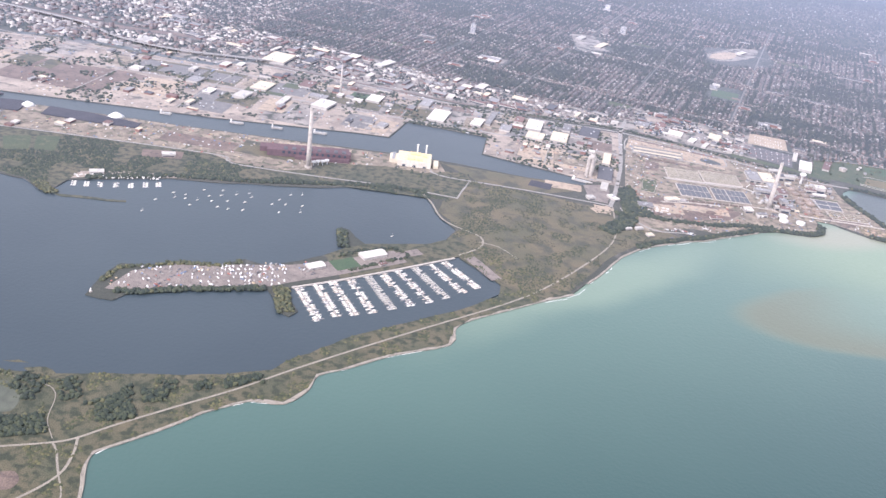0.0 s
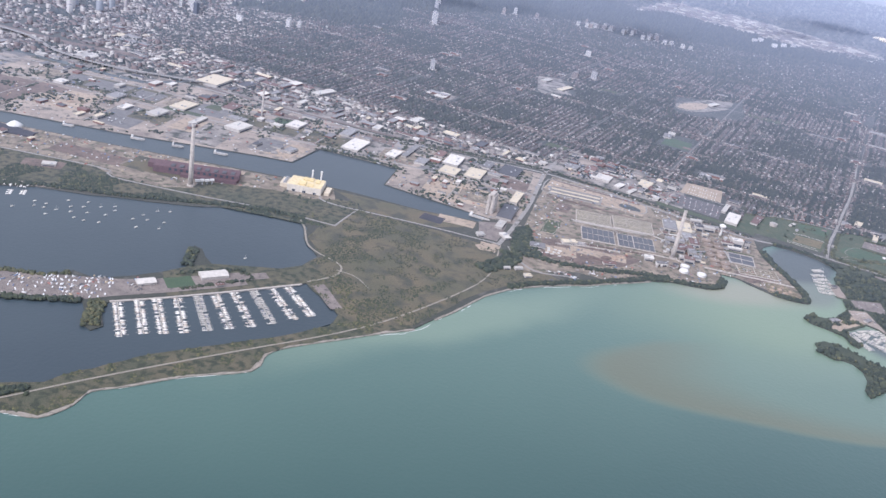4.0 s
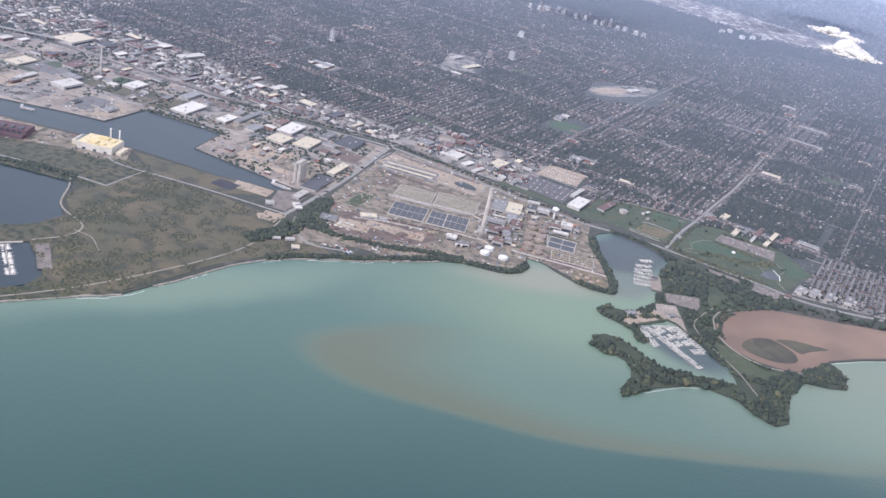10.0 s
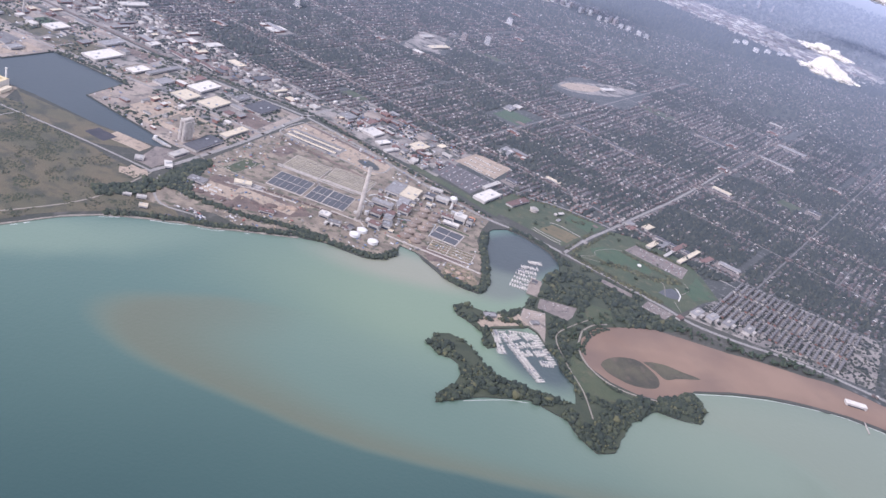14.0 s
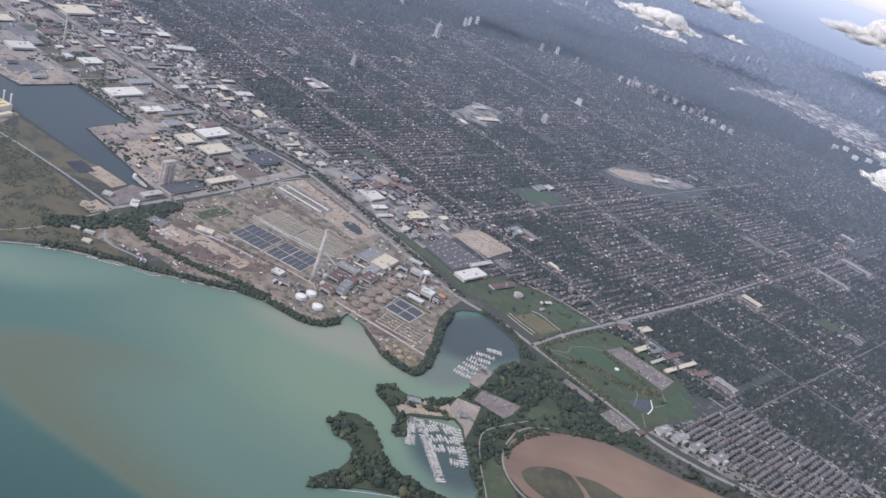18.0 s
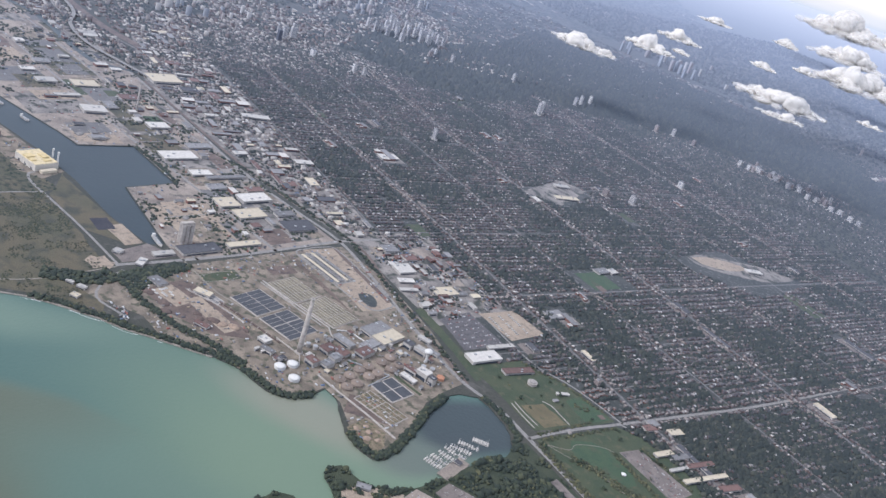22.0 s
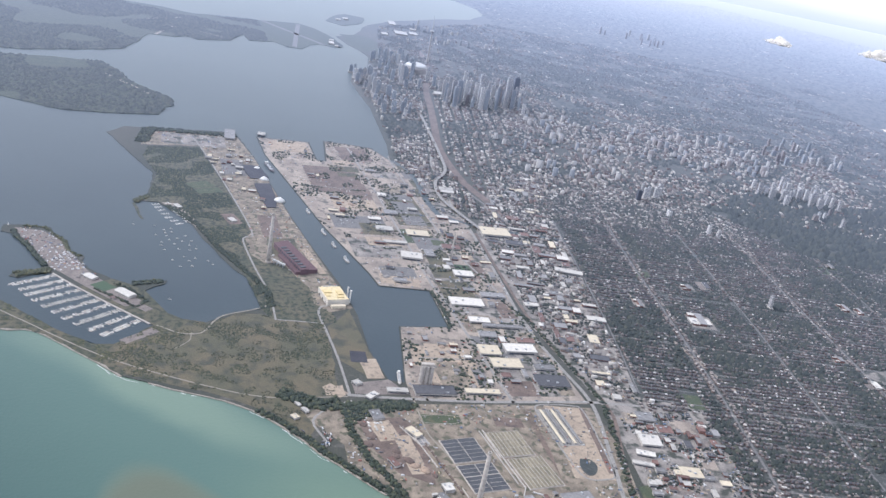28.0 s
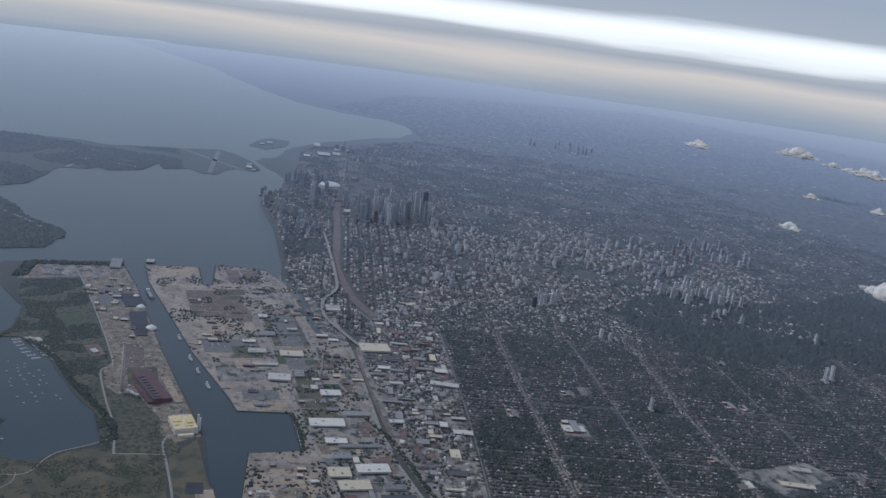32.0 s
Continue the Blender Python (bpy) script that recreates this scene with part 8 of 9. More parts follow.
px, py = (np.concatenate(q) for q in zip(along_strip([(159, 411.6), (170, 409), (182, 406.6), (196, 404.6)], 3.4, 0.7), along_strip([(174, 433.4), (183, 431.2), (192, 429.4), (199, 427.6)], 1.6, 0.55), along_strip([(177.3, 446.2), (188, 445.2), (199, 443.6)], 1.4, 0.55),
                                         along_strip([(158.4, 414), (161, 424), (163.6, 436), (166, 447)], 1.4, 0.7), along_strip([(169, 416), (178, 420), (188, 420), (193, 423), (199, 428)], 4.0, 0.75), along_strip([(131, 428), (138, 426), (146, 424)], 0.8, 1.2), along_strip([(124, 444), (131, 445.4), (138, 449), (151, 449.6), (160, 449.6)], 1.2, 0.7), along_strip([(150, 442), (153.6, 443.6), (155, 446)], 2.0, 0.8), along_strip([(156, 415), (158, 428), (160, 440)], 1.2, 0.7)))
clumps("park_shrubs", px, py, 0.42, M_SCRUB, "shrubs and young trees along the park paths", "bushes")
slab("sports_field", ragged([(147.5, 441), (148, 448.6), (157, 449.2), (162, 448.6), (159.4, 438), (153, 439)], 3, 0.2, 57, True), 0.07, 0.0, M_SPORT, "sports lawn with a ball diamond", category="sports field")
lot("ball_diamond", 159.6, 446.8, 2.4, 2.4, 76, M_BROWN, "red clay ball diamond", 0.08, "ball diamond")
slab("lawn", ragged([(163, 424), (166.7, 430.6), (172, 432.6), (184, 430), (188, 426.5), (186, 420.5), (178, 421), (170, 418.2), (166, 420)], 4, 0.4, 51, True), 0.07, 0.0, M_SPORT, "mown lawn with a white pavilion", category="lawn")
slab("lawn", ragged([(201.3, 421.3), (203.7, 438.9), (213, 426.2), (206.2, 417.3)], 4, 0.3, 52, True), 0.07, 0.0, M_SPORT, "smooth green lawn behind the lot", category="lawn")
slab("pond", smooth_line([(193.2, 411.7), (194.6, 416), (197.4, 419.6), (200.2, 417), (200.6, 413), (197.5, 411), (193.2, 411.7)], 4)[:-1], 0.08, 0.0, M_POOL, "small dark park pond", category="pond")
strip("pond_walk", smooth_line([(200.9, 411.7), (201, 414.6), (200.6, 417.1), (198.4, 421.1)], 5), 0.4, 0.1, M_WHITE, "pale curved pond walk", 0.05, "path")
strip("road", [(165, 450), (173.3, 453.4), (192, 453), (206, 447), (222, 444), (240, 440)], 0.9, 0.09, M_ROAD, "street past the shops")
t = thing("pavilion", pose(182.6, 426.9, 0), "white round park pavilion on the lawn", "pavilion")
part("roof", lathe_bm([(0.9, 0.5), (0.5, 0.75), (0, 0.85)], 12), M_WHITE, t)
part("ring_wall", lathe_bm([(0.75, 0), (0.75, 0.5)], 12), M_WALL_P, t)
t = thing("round_tank", pose(135.4, 436.4, 0), "round pale concrete tank house in the park", "tank")
part("wall", lathe_bm([(1.7, 0), (1.7, 1.0), (1.85, 1.0), (1.85, 1.15)], 20), M_CONC, t)
part("roof", lathe_bm([(1.3, 1.15), (1.3, 1.5), (0, 1.6)], 20), M_WALL_P, t)
for q in ((144.5, 443, 5, 1.3, 0.6, 62, "w"), (146, 437, 2, 1.2, 0.5, 75, "g"), (198, 454, 20, 1.8, 0.9, 74, "c"), (193, 459, 12, 2, 0.9, 74, "b"), (205, 458, 9, 2.5, 0.9, 70, "b"), (172, 459, 5, 3, 0.9, 75, "b"), (150, 344.5, 4, 2, 0.7, 40, "g"), (163, 352, 3, 1.6, 0.6, 50, "g"),
          (154.5, 378, 2, 1.6, 0.6, 10, "d"), (203.5, 398.5, 3, 2, 0.6, 70, "b"), (265, 391, 7, 2.2, 0.9, 15, "w"), (183, 451, 8, 2.2, 0.8, 76, "c"), (190.5, 449, 9, 1.2, 0.8, 76, "w"), (187, 455.5, 7, 2.4, 0.9, 76, "g"), (178, 467, 6, 3, 0.9, 70, "c"), (171, 463, 4, 3, 0.9, 75, "g")):
    shed(*q[:6], q[6], name="park_building", label="%s-roofed building beside the park" % ROOFS[q[6]][1], category="building", units=0)
strip("jetty", [(268, 383), (269.5, 377)], 0.35, 0.02, M_CONC, "short pale jetty at the beach", 0.4, "jetty")
# apartment blocks and townhouse rows behind the beach
for x, y, a in ((208.4, 407, 70), (213.8, 408.4, 70), (219.6, 409.4, 75), (227, 411, 75)):
    t = thing("apartment_block", pose(x, y, 0, 0, 0, a), "low pale apartment block with a flat roof", "apartment block", "low blocks behind the beach")
    part("body", box_bm(-3.2, 3.2, -1.4, 1.4, 0, 1.3), M_WALL_P, t)
    part("roof", box_bm(-3.3, 3.3, -1.5, 1.5, 1.3, 1.42), M_ROOF_G, t)
    part("roof_house", box_bm(-1, 1, -0.5, 0.5, 1.42, 1.75), M_WALL_P, t)
    part("wing", box_bm(-1.2, 1.2, -2.6, -1.4, 0, 1.25), M_WALL_P, t)
for i in range(11):
    for j in range(3):
        for s in (-1, 1):
            cx, cy = 215 + i * 4.4 + j * 3.0, 419 + j * 13.0 - i * 0.4
            cx, cy = cx + s * 1.15, cy
            t = thing("townhouse_row", pose(cx, cy, 0, 0, 0, 78), "row of grey-roofed townhouses on a narrow street", "townhouses", "townhouse rows behind the beach")
            part("body", box_bm(-5.6, 5.6, -0.5, 0.5, 0, 0.8), M_WALL_B if (i + j) % 2 else M_WALL_P, t)
            bm = bmesh.new()
            v = [bm.verts.new(q) for q in ((-5.7, -.58, .8), (5.7, -.58, .8), (5.7, .58, .8), (-5.7, .58, .8), (-5.7, 0, 1.15), (5.7, 0, 1.15))]
            for f in ((0, 1, 5, 4), (2, 3, 4, 5), (0, 4, 3), (1, 2, 5), (0, 3, 2, 1)):
                bm.faces.new([v[i2] for i2 in f])
            part("roof", bm, M_ROW_ROOF, t)
            for g in range(5):
                part("dormer", box_bm(-4.6 + g * 2.2, -4.1 + g * 2.2, -0.3, 0.3, 0.85, 1.22), M_ROOF_G, t)
slab("ground_20", [(205, 402), (240, 405), (272, 408), (276, 450), (224, 452), (214, 428)], 0.05, 0.0, M_STREET, "paved lanes between the townhouses", category="ground")
# school field, old quarry, bus yard, plaza
lot("sports_field", 90, 541, 17, 15, 80, M_SPORT, "green school field with a red diamond", 0.07, "sports field")
lot("ball_diamond", 96, 536, 4, 5, 80, M_BROWN, "red clay ball diamond", 0.08, "ball diamond")
slab("quarry_ground", smooth_line([(87, 630), (89, 646), (100, 661), (113, 678), (127, 686), (123, 660), (112, 643), (98, 629), (87, 630)], 4)[:-1], 0.08, 0.0, M_STREET, "grey cleared quarry ground", category="yard")
slab("quarry_ground", smooth_line([(89, 633), (92, 646), (102, 658), (109, 660), (107, 645), (97, 633), (89, 633)], 4)[:-1], 0.1, 0.02, M_DIRT, "pale earth floor of the quarry", category="yard")
shed(113, 661, 10, 4, 0.9, 60, "w", label="white-roofed store beside the cleared quarry")
slab("rail_plaza", [(2, 588), (22, 600), (10, 640), (-6, 634)], 0.08, 0.0, M_STREET, "pale plaza lot beside the cutting", category="yard")
shed(16, 612, 16, 4, 0.9, 70, "c", label="cream-roofed plaza building beside the cutting")
shed(2, 625, 10, 4, 0.9, 70, "w", label="white-roofed plaza building beside the cutting")

# ---- towers ----
def tower_mat(name, wall, glass, floor=0.36, share=0.55):
    m, n, l = nodes_of(name)
    sep = n.new("ShaderNodeSeparateXYZ")
    l.new(n.new("ShaderNodeNewGeometry").outputs["Position"], sep.inputs[0])
    row = math_node(n, l, "LESS_THAN", math_node(n, l, "FRACT", math_node(n, l, "DIVIDE", sep.outputs["Z"], floor)), share)
    col = mix_rgb(n, l, row, wall, glass)
    oi = n.new("ShaderNodeObjectInfo")
    k = math_node(n, l, "ADD", math_node(n, l, "MULTIPLY", oi.outputs["Random"], 0.5), 0.6)
    cc = n.new("ShaderNodeCombineXYZ")
    for i in range(3):
        l.new(k, cc.inputs[i])
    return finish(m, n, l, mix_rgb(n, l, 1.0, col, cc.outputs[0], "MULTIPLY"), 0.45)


TW = [tower_mat("pale_tower", (0.74, 0.71, 0.67), (0.24, 0.25, 0.27)), tower_mat("glass_tower", (0.46, 0.49, 0.52), (0.22, 0.25, 0.28), share=0.75), tower_mat("brown_tower", (0.38, 0.30, 0.25), (0.14, 0.13, 0.13)), tower_mat("dark_tower", (0.045, 0.042, 0.045), (0.03, 0.035, 0.045), share=0.7)]
M_FAR_TOWER = island_mat("far_tower_walls", [(0.4, (0.46, 0.445, 0.43)), (0.33, (0.30, 0.265, 0.245)), (0.27, (0.24, 0.26, 0.285))], 0.6)
TW_TONE = ["pale concrete", "blue glass", "brown brick", "dark bronze"]


def tower(x, y, w, d, h, kind, group="", ang=None):
    t = thing("tower", pose(x, y, 0, 0, 0, math.degrees(GRID_ANG) + 4 if ang is None else ang), "%s high-rise block in the city" % TW_TONE[kind], "tower", group)
    b = 0.05 * w
    shaft = part("shaft", box_bm(-w / 2, w / 2, -d / 2, d / 2, 0, h, bevel=b), TW[kind], t)
    part("podium", box_bm(-w * 0.8, w * 0.8, -d * 0.8, d * 0.8, 0, min(1.4, h * 0.15)), M_WALL_P, t)
    part("crown", box_bm(-w * 0.25, w * 0.25, -d * 0.25, d * 0.25, h, h + 0.6 + h * 0.02), M_ROOF_G, shaft)
    return t


CLUSTERS = [(-497, 552, 36, 38, 50, 9, 23, "towers of the financial district", (0, 1, 0, 0, 2, 1)), (-490, 456, 80, 14, 40, 5, 12, "condominium towers on the waterfront", (0, 1, 1, 1)), (-590, 500, 70, 24, 34, 8, 15, "towers beside the stadium", (1, 1, 0)),
            (-400, 640, 70, 60, 80, 2, 6.5, "mid-town towers", (0, 2, 0, 1, 0)), (-390, 745, 70, 55, 60, 2.5, 8, "mid-town towers", (0, 2, 0, 1)), (-420, 850, 50, 40, 26, 5, 11, "uptown towers", (0, 1, 0, 2)), (-275, 750, 24, 30, 34, 7, 11, "dense pale apartment slabs", (0, 0, 0)),
            (-320, 560, 50, 50, 30, 3, 7, "inner city blocks", (0, 2, 2, 1)), (-250, 605, 14, 12, 5, 7, 9, "pale housing towers", (0,)), (-225, 745, 16, 20, 6, 5, 7, "apartment towers above the valley", (2, 0)), (30, 882, 38, 12, 18, 3.2, 5, "slab towers on the horizon of houses", (0, 0, 2)),
            (-255, 1155, 50, 30, 20, 9, 14, "far suburban towers", (0, 0)), (-880, 640, 90, 60, 24, 4, 9, "western blocks", (0, 2)), (-1150, 1050, 80, 60, 12, 8, 13, "far western towers", (0, 0)), (-60, 1250, 240, 120, 16, 4, 7.5, "far suburban towers", (0, 0, 2))]
trng = random.Random(5)
FAR = []
for x, y, sx, sy, n, h0, h1, g, kinds in CLUSTERS:
    spots2 = []
    tries = 0
    while len(spots2) < n and tries < n * 30:
        tries += 1
        a, b = x + trng.uniform(-sx, sx), y + trng.uniform(-sy, sy)
        if all(math.hypot(a - p, b - q) > 4.6 for p, q in spots2):
            spots2.append((a, b))
            w = trng.uniform(1.8, 3.2)
            if g.startswith(("far", "western", "inner", "mid-town")):
                FAR.append((a, b, w, w * trng.uniform(0.7, 1.6), trng.uniform(h0, h1)))
            else:
                tower(a, b, w, w * trng.uniform(0.7, 1.6), trng.uniform(h0, h1), trng.choice(kinds), g)
FAR = np.array(FAR)
heap("far_towers", BLOCK_V, BLOCK_F, np.stack([FAR[:, 0], FAR[:, 1], np.zeros(len(FAR))], 1), FAR[:, 2:5], np.full(len(FAR), GRID_ANG), [M_ROOF_G, M_FAR_TOWER], BLOCK_M, label="distant high-rise blocks of mid-town and the suburbs", category="towers")
for x, y, w, d, h, k in ((-482, 576, 4.5, 4.5, 30, 0), (-493, 587, 6, 5, 29, 3), (-512, 560, 4.4, 4.4, 24, 0), (-464, 520, 3.6, 3.6, 19, 1), (-478, 548, 3.6, 3.6, 22, 0), (-536, 487, 3.4, 3.4, 20, 0), (-484, 450, 3.4, 3.4, 15, 0), (-492, 447, 3, 3, 14, 0), (-67, 584, 3.2, 1.2, 7.0, 0), (-104, 731, 3.4, 1.6, 9.6, 0), (-107, 738, 3.4, 1.6, 9.6, 0), (-121, 800, 3.4, 1.6, 8, 0), (-124, 812, 3, 1.6, 8, 0), (-126, 828, 3, 1.6, 7.5, 0),
                         (-70, 846, 3, 1.6, 6, 2), (-62, 861, 3, 1.6, 6, 0), (-42, 860, 3, 1.6, 5, 2), (18, 648, 4, 1.8, 5.0, 2), (30, 660, 4, 1.8, 5.4, 0), (18, 739, 4, 2, 4.5, 0), (146, 462, 2.4, 1.4, 2.4, 2), (-208, 600, 4.5, 2.5, 4.5, 0), (-178, 613, 3, 2, 6.0, 0), (-171, 616, 2.6, 2, 5.6, 0), (-235, 590, 3, 3, 8.5, 3), (-173, 782, 3, 2, 7, 0)):
    tower(x, y, w, d, h, k, "single high-rises")
t = thing("broadcast_tower", pose(-677, 551, 0), "slender concrete broadcast tower with a ring pod", "tower")
part("shaft", lathe_bm([(2.0, 0), (1.0, 8), (0.75, 30), (0.6, 38)], 10), M_CONC, t)
part("pod", lathe_bm([(0.7, 32.5), (2.4, 33.5), (2.5, 34.6), (1.4, 35.4), (0.6, 35.8)], 16), M_WALL_P, t)
part("mast", lathe_bm([(0.5, 38), (0.3, 46), (0.1, 52)], 8), M_WHITE, t)
t = thing("stadium", pose(-610, 520, 0), "stadium with a bright white domed roof", "stadium")
part("bowl", lathe_bm([(12, 0), (12.5, 5), (11.5, 6)], 28), M_CONC, t)
part("roof", lathe_bm([(11.8, 6), (10, 8.2), (6, 9.6), (0, 10.2)], 28), M_WHITE, t, smooth=True)
# raised expressway by the river mouth
t = thing("expressway_viaduct", pose(0, 0, 0), "raised concrete expressway on rows of piers", "viaduct")
VIA = smooth_line([(-150, 447), (-176, 441), (-205, 436), (-236, 441), (-262, 455), (-300, 462), (-360, 470), (-424, 478)], 5)
for a, b in zip(VIA, VIA[1:]):
    d = math.hypot(b[0] - a[0], b[1] - a[1])
    m = pose(a[0], a[1], 0, 0, 0, math.degrees(math.atan2(b[1] - a[1], b[0] - a[0])))
    q = part("deck", box_bm(-0.05, d + 0.05, -1.1, 1.1, 1.3, 1.5), M_ROAD, t)
    q.matrix_basis = m
    q = part("pier", box_bm(0, 0.4, -0.8, 0.8, 0, 1.3), M_CONC, t)
    q.matrix_basis = m
# river beside the expressway
strip("river_water", smooth_line([(-279, 421), (-262, 428), (-235, 429), (-200, 426), (-176, 427)], 5), 4.0, 0.1, M_HARB, "dark canal water of the river mouth", 0.1, "water")
strip("river_water", smooth_line([(-176, 427), (-160, 450), (-150, 490), (-135, 540), (-140, 620)], 5), 3.0, 0.1, M_HARB, "narrow river between roads", 0.1, "water")

# ---- far woods ----
def woods(poly, step, size, label):
    px, py = scatter(poly, step)
    clumps("far_woods", px, py, size, M_LEAF_CITY, label, shape=(DOME_V, DOME_F))


woods(VALLEY, 2.5, 2.2, "dark wooded valley across the city")
px, py = clear_of(*scatter(RAVINE, 2.5), [VALLEY])
clumps("far_woods", px, py, 2.2, M_LEAF_CITY, "dark wooded ravine above the expressway", shape=(DOME_V, DOME_F))
slab("lawn", ragged([(-132, 660), (-137, 702), (-116, 690), (-118, 660)], 5, 0.8, 91, True), 0.05, 0.0, M_LAWN, "grassy slope beside the expressway", category="lawn")
slab("lawn", ragged([(-186, 642), (-185, 658), (-164, 660), (-162, 638)], 5, 0.8, 92, True), 0.05, 0.0, M_LAWN, "grassy slope above the river valley", category="lawn")
slab("ground_24", STRIP, 0.03, -0.01, M_STREET, "pale industrial strip beyond the valley", category="yard")
bx, by = scatter(STRIP, 6.5)
k = len(bx)
heap("far_sheds", BLOCK_V, BLOCK_F, np.stack([bx, by, np.zeros(k)], 1), np.stack([rs.uniform(3, 10, k), rs.uniform(2, 5, k), rs.uniform(0.8, 1.6, k)], 1), np.full(k, GRID_ANG), [M_BLOCK_ROOFS, M_BLOCK_WALLS], BLOCK_M, label="flat-roofed plants beyond the wooded valley", category="sheds")
for x, y in ((160, 986), (167, 1000), (179, 979), (189, 992), (200, 1005)):
    tower(x, y, 5.5, 2.2, 4.6, 0, "apartment slabs beyond the valley")
for x, y in ((6, 873), (12, 876), (18, 880), (24, 878), (74, 869), (80, 872), (90, 867), (97, 866)):
    tower(x, y, 3.6, 2.0, 3.6, 2 if x < 20 else 0, "slab towers on the horizon of houses")
WEST = [(-880, 560), (-300, 700), (-260, 900), (-500, 1700), (-1000, 2300), (-2300, 1900), (-2000, 1000), (-1500, 700), (-1300, 800), (-1080, 770)]
px, py = scatter(WEST, 8.4)
clumps("far_woods", px, py, 4.0, M_LEAF_CITY, "tree cover of the western suburbs", squash=0.22, shape=(DOME_V, DOME_F))
bx, by = patchy(*scatter(WEST, 17.0), 0.012, 0.0)
k = len(bx)
heap("far_houses", BLOCK_V, BLOCK_F, np.stack([bx, by, np.zeros(k)], 1), np.stack([rs.uniform(3, 13, k), rs.uniform(2, 6, k), rs.uniform(0.25, 0.5, k)], 1), np.full(k, GRID_ANG), [M_BLOCK_ROOFS, M_WALLS], BLOCK_M, label="flat roofs of the western suburbs", category="houses")
# exhibition ground and island airfield
for x, y, a, b, h in ((-937, 568, 30, 9, 1.6), (-857, 562, 26, 16, 1.8), (-866, 581, 20, 10, 1.6), (-835, 536, 16, 8, 1.4), (-905, 590, 14, 8, 1.4), (-920, 500, 14, 7, 1.2), (-905, 488, 10, 6, 1.2), (-716, 449, 14, 6, 1.4), (-735, 452, 9, 5, 1.2), (-700, 452, 6, 4, 1.2), (-512, 519, 12, 9, 1.8)):
    shed(x, y, a, b, h, -8, "w", label="large white-roofed hall on the waterfront", category="hall", name="exhibition_hall", units=1)
for line in ([(-815, 380), (-700, 440)], [(-822, 425), (-668, 402)]):
    strip("runway", line, 5.0, 0.06, M_ASPHALT, "grey runway on the island", 0.03, "runway")
for line in ([(-690, 300), (-668, 330)], [(-720, 250), (-760, 290)], [(-640, 262), (-700, 280)], [(-450, 225), (-395, 262)]):
    strip("island_beach", smooth_line(line, 3), 3.0, 0.05, M_PATH, "pale strip of sand and boats on the island", 0.03, "beach")

# ---- clouds ----
mC, nC, lC = nodes_of("cloud")
dC = nC.new("ShaderNodeBsdfDiffuse")
dC.inputs["Color"].default_value = (0.92, 0.90, 0.87, 1)
tC = nC.new("ShaderNodeBsdfTranslucent")
tC.inputs["Color"].default_value = (0.92, 0.91, 0.90, 1)
sC = nC.new("ShaderNodeMixShader")
sC.inputs[0].default_value = 0.42
oC = nC.new("ShaderNodeOutputMaterial")
lC.new(dC.outputs[0], sC.inputs[1]); lC.new(tC.outputs[0], sC.inputs[2]); 
aC = nC.new("ShaderNodeBsdfTransparent")
thin = nC.new("ShaderNodeMixShader")
wisp = nC.new("ShaderNodeTexNoise")
wisp.inputs["Scale"].default_value, wisp.inputs["Detail"].default_value = 0.12, 3.0
reach = nC.new("ShaderNodeMapRange")
reach.inputs["From Min"].default_value, reach.inputs["From Max"].default_value = 0.36, 0.62
reach.inputs["To Min"].default_value, reach.inputs["To Max"].default_value = 0.5, 0.94
lC.new(nC.new("ShaderNodeNewGeometry").outputs["Position"], wisp.inputs["Vector"])
lC.new(wisp.outputs["Fac"], reach.inputs["Value"]); lC.new(reach.outputs["Result"], thin.inputs[0])
lC.new(aC.outputs[0], thin.inputs[1]); lC.new(sC.outputs[0], thin.inputs[2]); lC.new(thin.outputs[0], oC.inputs["Surface"])
CLOUDS = [(14, 844, 54), (-25, 1122, 81), (42, 788, 21), (-143, 811, 39), (-120, 816, 18), (-98, 837, 34), (-136, 949, 33), (-92, 879, 15), (-236, 1204, 29), (-72, 995, 22), (-66, 1075, 21), (-129, 1351, 74), (-168, 1258, 29), (-314, 1803, 120)]
CLOUDS += [(-262, 1915, 92), (58, 915, 15), (225, 620, 26), (223, 690, 24), (177, 1051, 50), (240, 1196, 80), (100, 1500, 120), (330, 900, 60), (-687, 1293, 51), (-769, 1301, 24), (-723, 1290, 18), (-451, 996, 15), (-284, 834, 18), (-387, 1025, 18)]
CLOUDS += [(-863, 1131, 40), (-867, 1321, 51)]


def billow(seed):
    """One rounded, cauliflower-like puff with a flattened base."""
    bm = bmesh.new()
    bmesh.ops.create_icosphere(bm, subdivisions=3, radius=1.0)
    o = Vector((seed * 3.7, seed * 1.3, seed * 7.1))
    for v in bm.verts:
        p = v.co.copy()
        d = 1 + 0.5 * noise.noise(p * 0.9 + o)
        for f, a in ((1.7, 0.28), (3.6, 0.10), (7.5, 0.04)):
            d += a * (0.5 - abs(noise.noise(p * f + o)) * 2)
        v.co = p * d
        if v.co.z < 0:
            v.co.z *= 0.35
    me = bpy.data.meshes.new("puff")
    bm.to_mesh(me)
    bm.free()
    me.materials.append(mC)
    me.polygons.foreach_set("use_smooth", [True] * len(me.polygons))
    return me


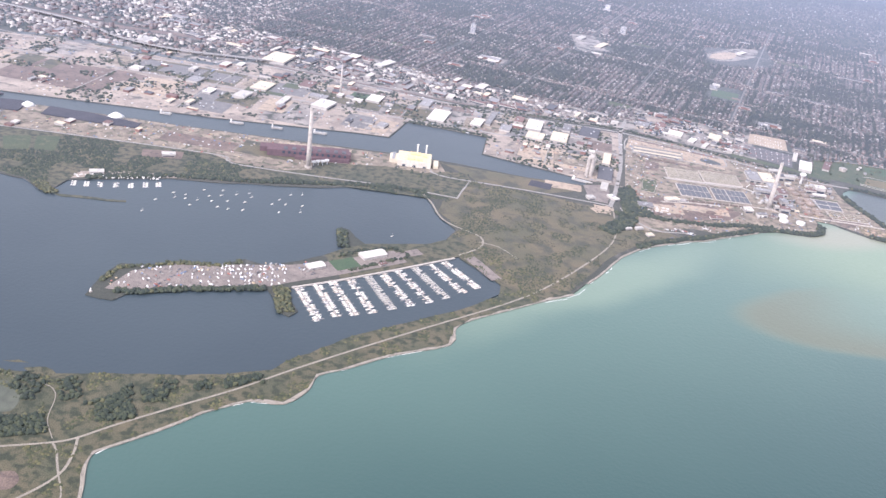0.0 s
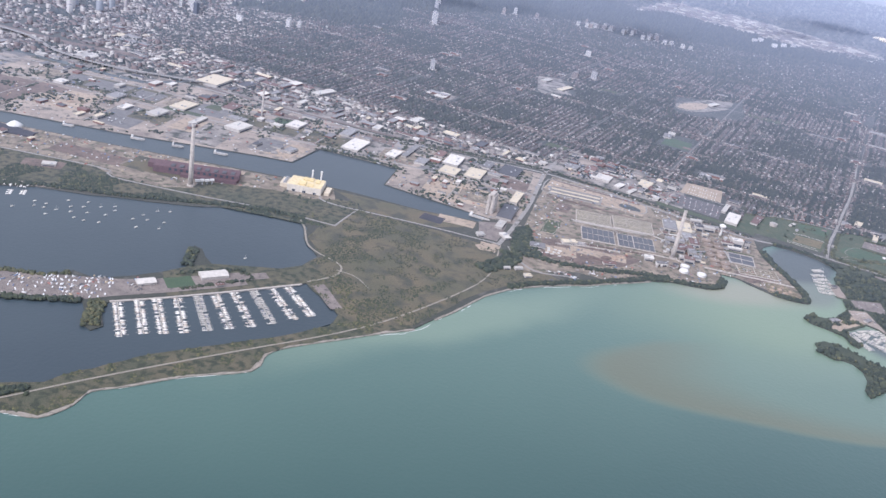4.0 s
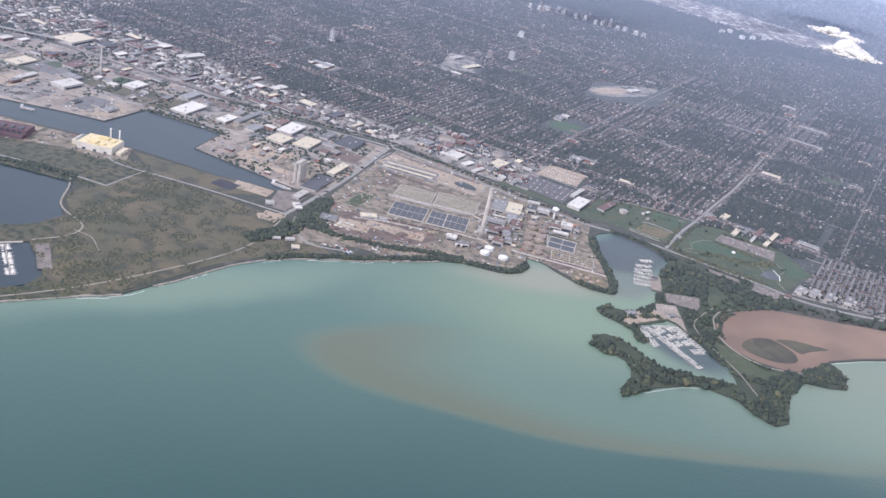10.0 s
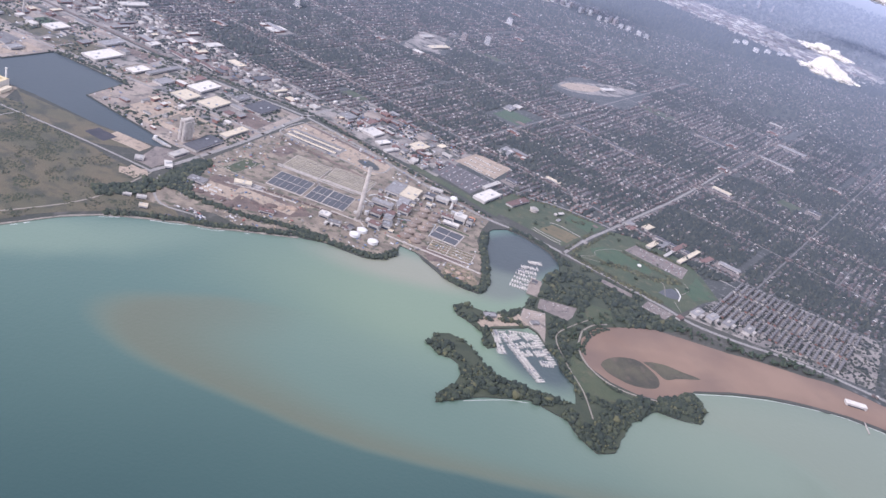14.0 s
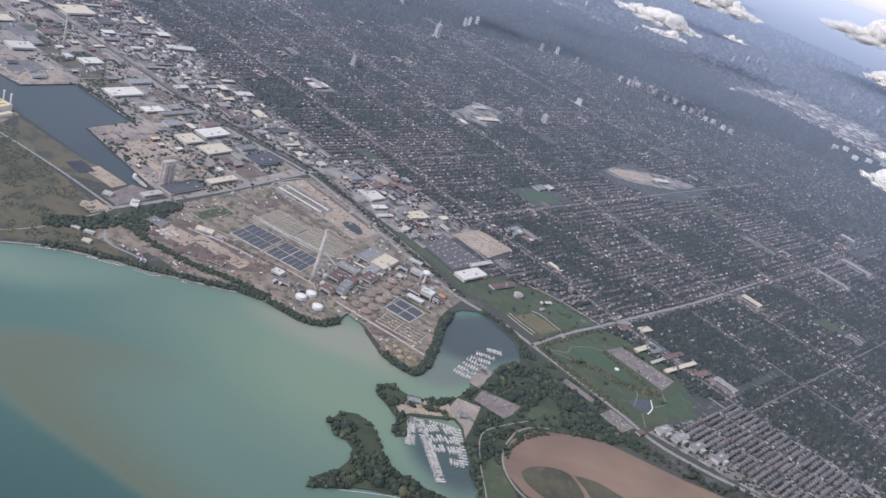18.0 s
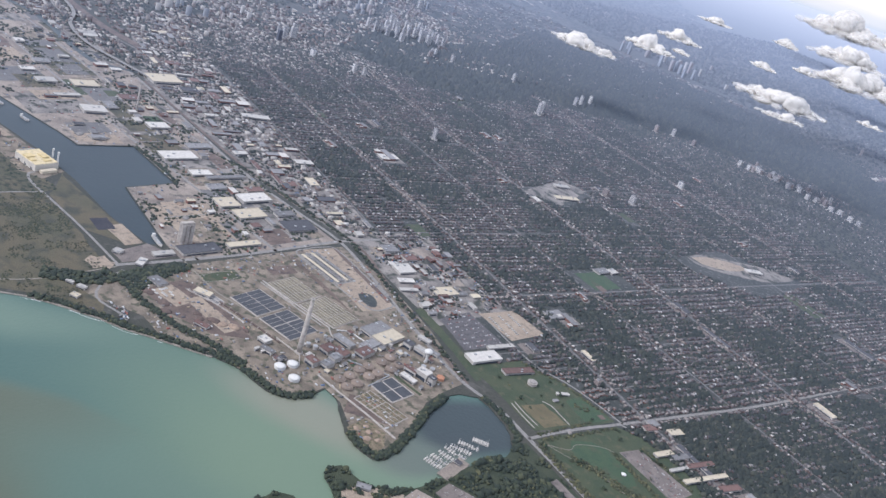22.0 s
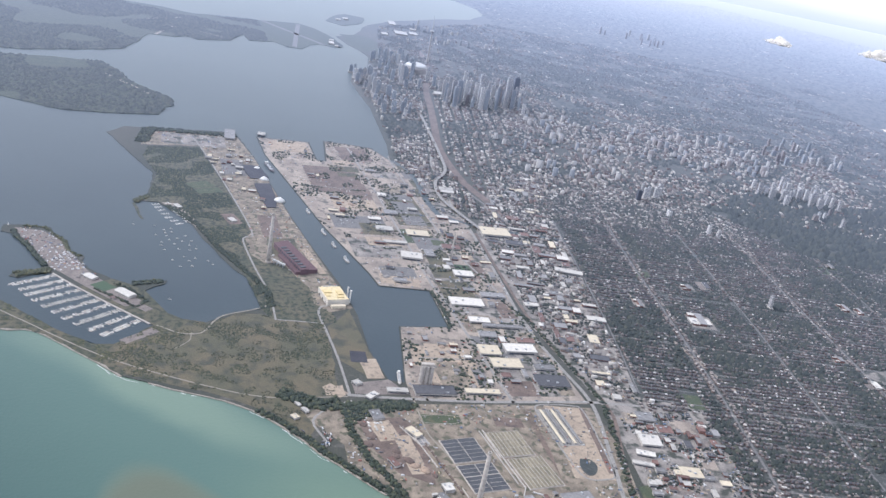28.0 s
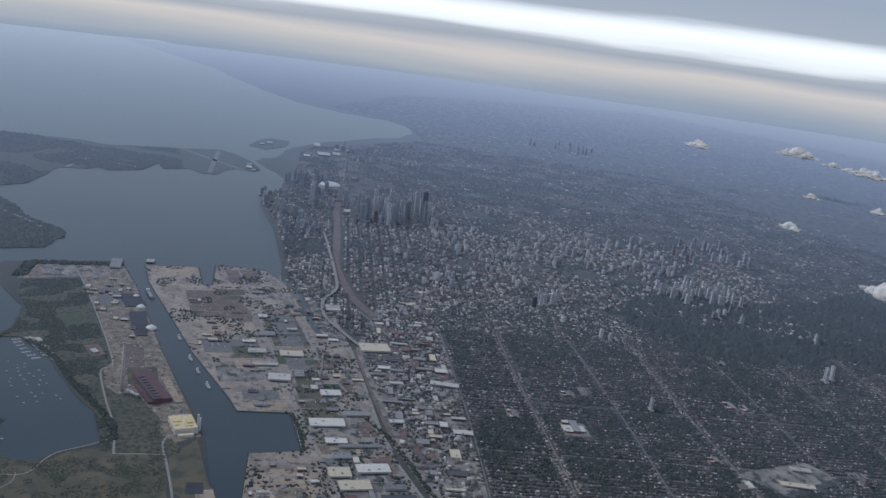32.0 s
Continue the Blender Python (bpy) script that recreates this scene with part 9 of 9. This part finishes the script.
PUFFS = [billow(q) for q in range(7)]
mW, nW, lW = nodes_of("cloud_wisp")
dW, aW, sW, oW = nW.new("ShaderNodeBsdfDiffuse"), nW.new("ShaderNodeBsdfTransparent"), nW.new("ShaderNodeMixShader"), nW.new("ShaderNodeOutputMaterial")
dW.inputs["Color"].default_value = (0.92, 0.90, 0.87, 1)
sW.inputs[0].default_value = 0.26
lW.new(aW.outputs[0], sW.inputs[1]); lW.new(dW.outputs[0], sW.inputs[2]); lW.new(sW.outputs[0], oW.inputs["Surface"])


def fringe(seed):
    """The thin ragged fringe of a cloud, as a crowd of faint small balls."""
    r = np.random.RandomState(seed)
    k = 130
    a = r.uniform(0, 6.28, k)
    d = np.abs(r.normal(0.72, 0.22, k))
    pos = np.stack([d * np.cos(a), d * np.sin(a), r.uniform(-0.25, 0.5, k) * np.clip(1.3 - d, 0.1, 1)], 1)
    size = r.uniform(0.08, 0.2, k)
    v = (BALL1[0][None] * np.stack([size, size * 1.5, size * 1.3], 1)[:, None, :] + pos[:, None, :]).reshape(-1, 3)
    f = (BALL1[1][None] + (np.arange(k) * len(BALL1[0]))[:, None, None]).reshape(-1, 3)
    me = bpy.data.meshes.new("fringe")
    me.from_pydata(v.tolist(), [], f.tolist())
    me.materials.append(mW)
    me.polygons.foreach_set("use_smooth", [True] * len(me.polygons))
    return me


FRINGES = [fringe(q) for q in (1, 2, 3, 4)]
crng = random.Random(64)
for x, y, w in CLOUDS:
    t = thing("cloud", pose(x, y, 45 if 700 < y < 820 and x < 0 else 60, 0, 0, crng.uniform(-30, 30)), "small white cumulus cloud with a flat base", "cloud", "fair-weather clouds")
    for q in range(5 if w < 30 else 9):
        a = crng.uniform(-1, 1)
        r = w * crng.uniform(0.11, 0.22) * (1.25 - 0.8 * abs(a))
        puff = new("puff", crng.choice(PUFFS))
        puff.parent = t
        puff.matrix_basis = pose(a * w * 0.42, crng.uniform(-0.16, 0.16) * w, crng.uniform(-0.03, 0.04) * w + r * 0.25, 0, 0, crng.uniform(0, 360)) @ Matrix.Diagonal((r * crng.uniform(0.9, 1.4), r * crng.uniform(0.8, 1.1), r * crng.uniform(0.65, 1.0), 1))
    veil = new("fringe", crng.choice(FRINGES))
    veil.parent = t
    veil.matrix_basis = Matrix.Diagonal((w * 0.58, w * 0.34, w * 0.18, 1))

# trees and cars between the townhouse rows
px, py = scatter([(206, 404), (274, 408), (277, 451), (224, 452), (214, 428)], 1.5)
clumps("lane_trees", px, py, 0.5, M_LEAF_CITY, "small trees along the townhouse lanes", shape=BUSH)
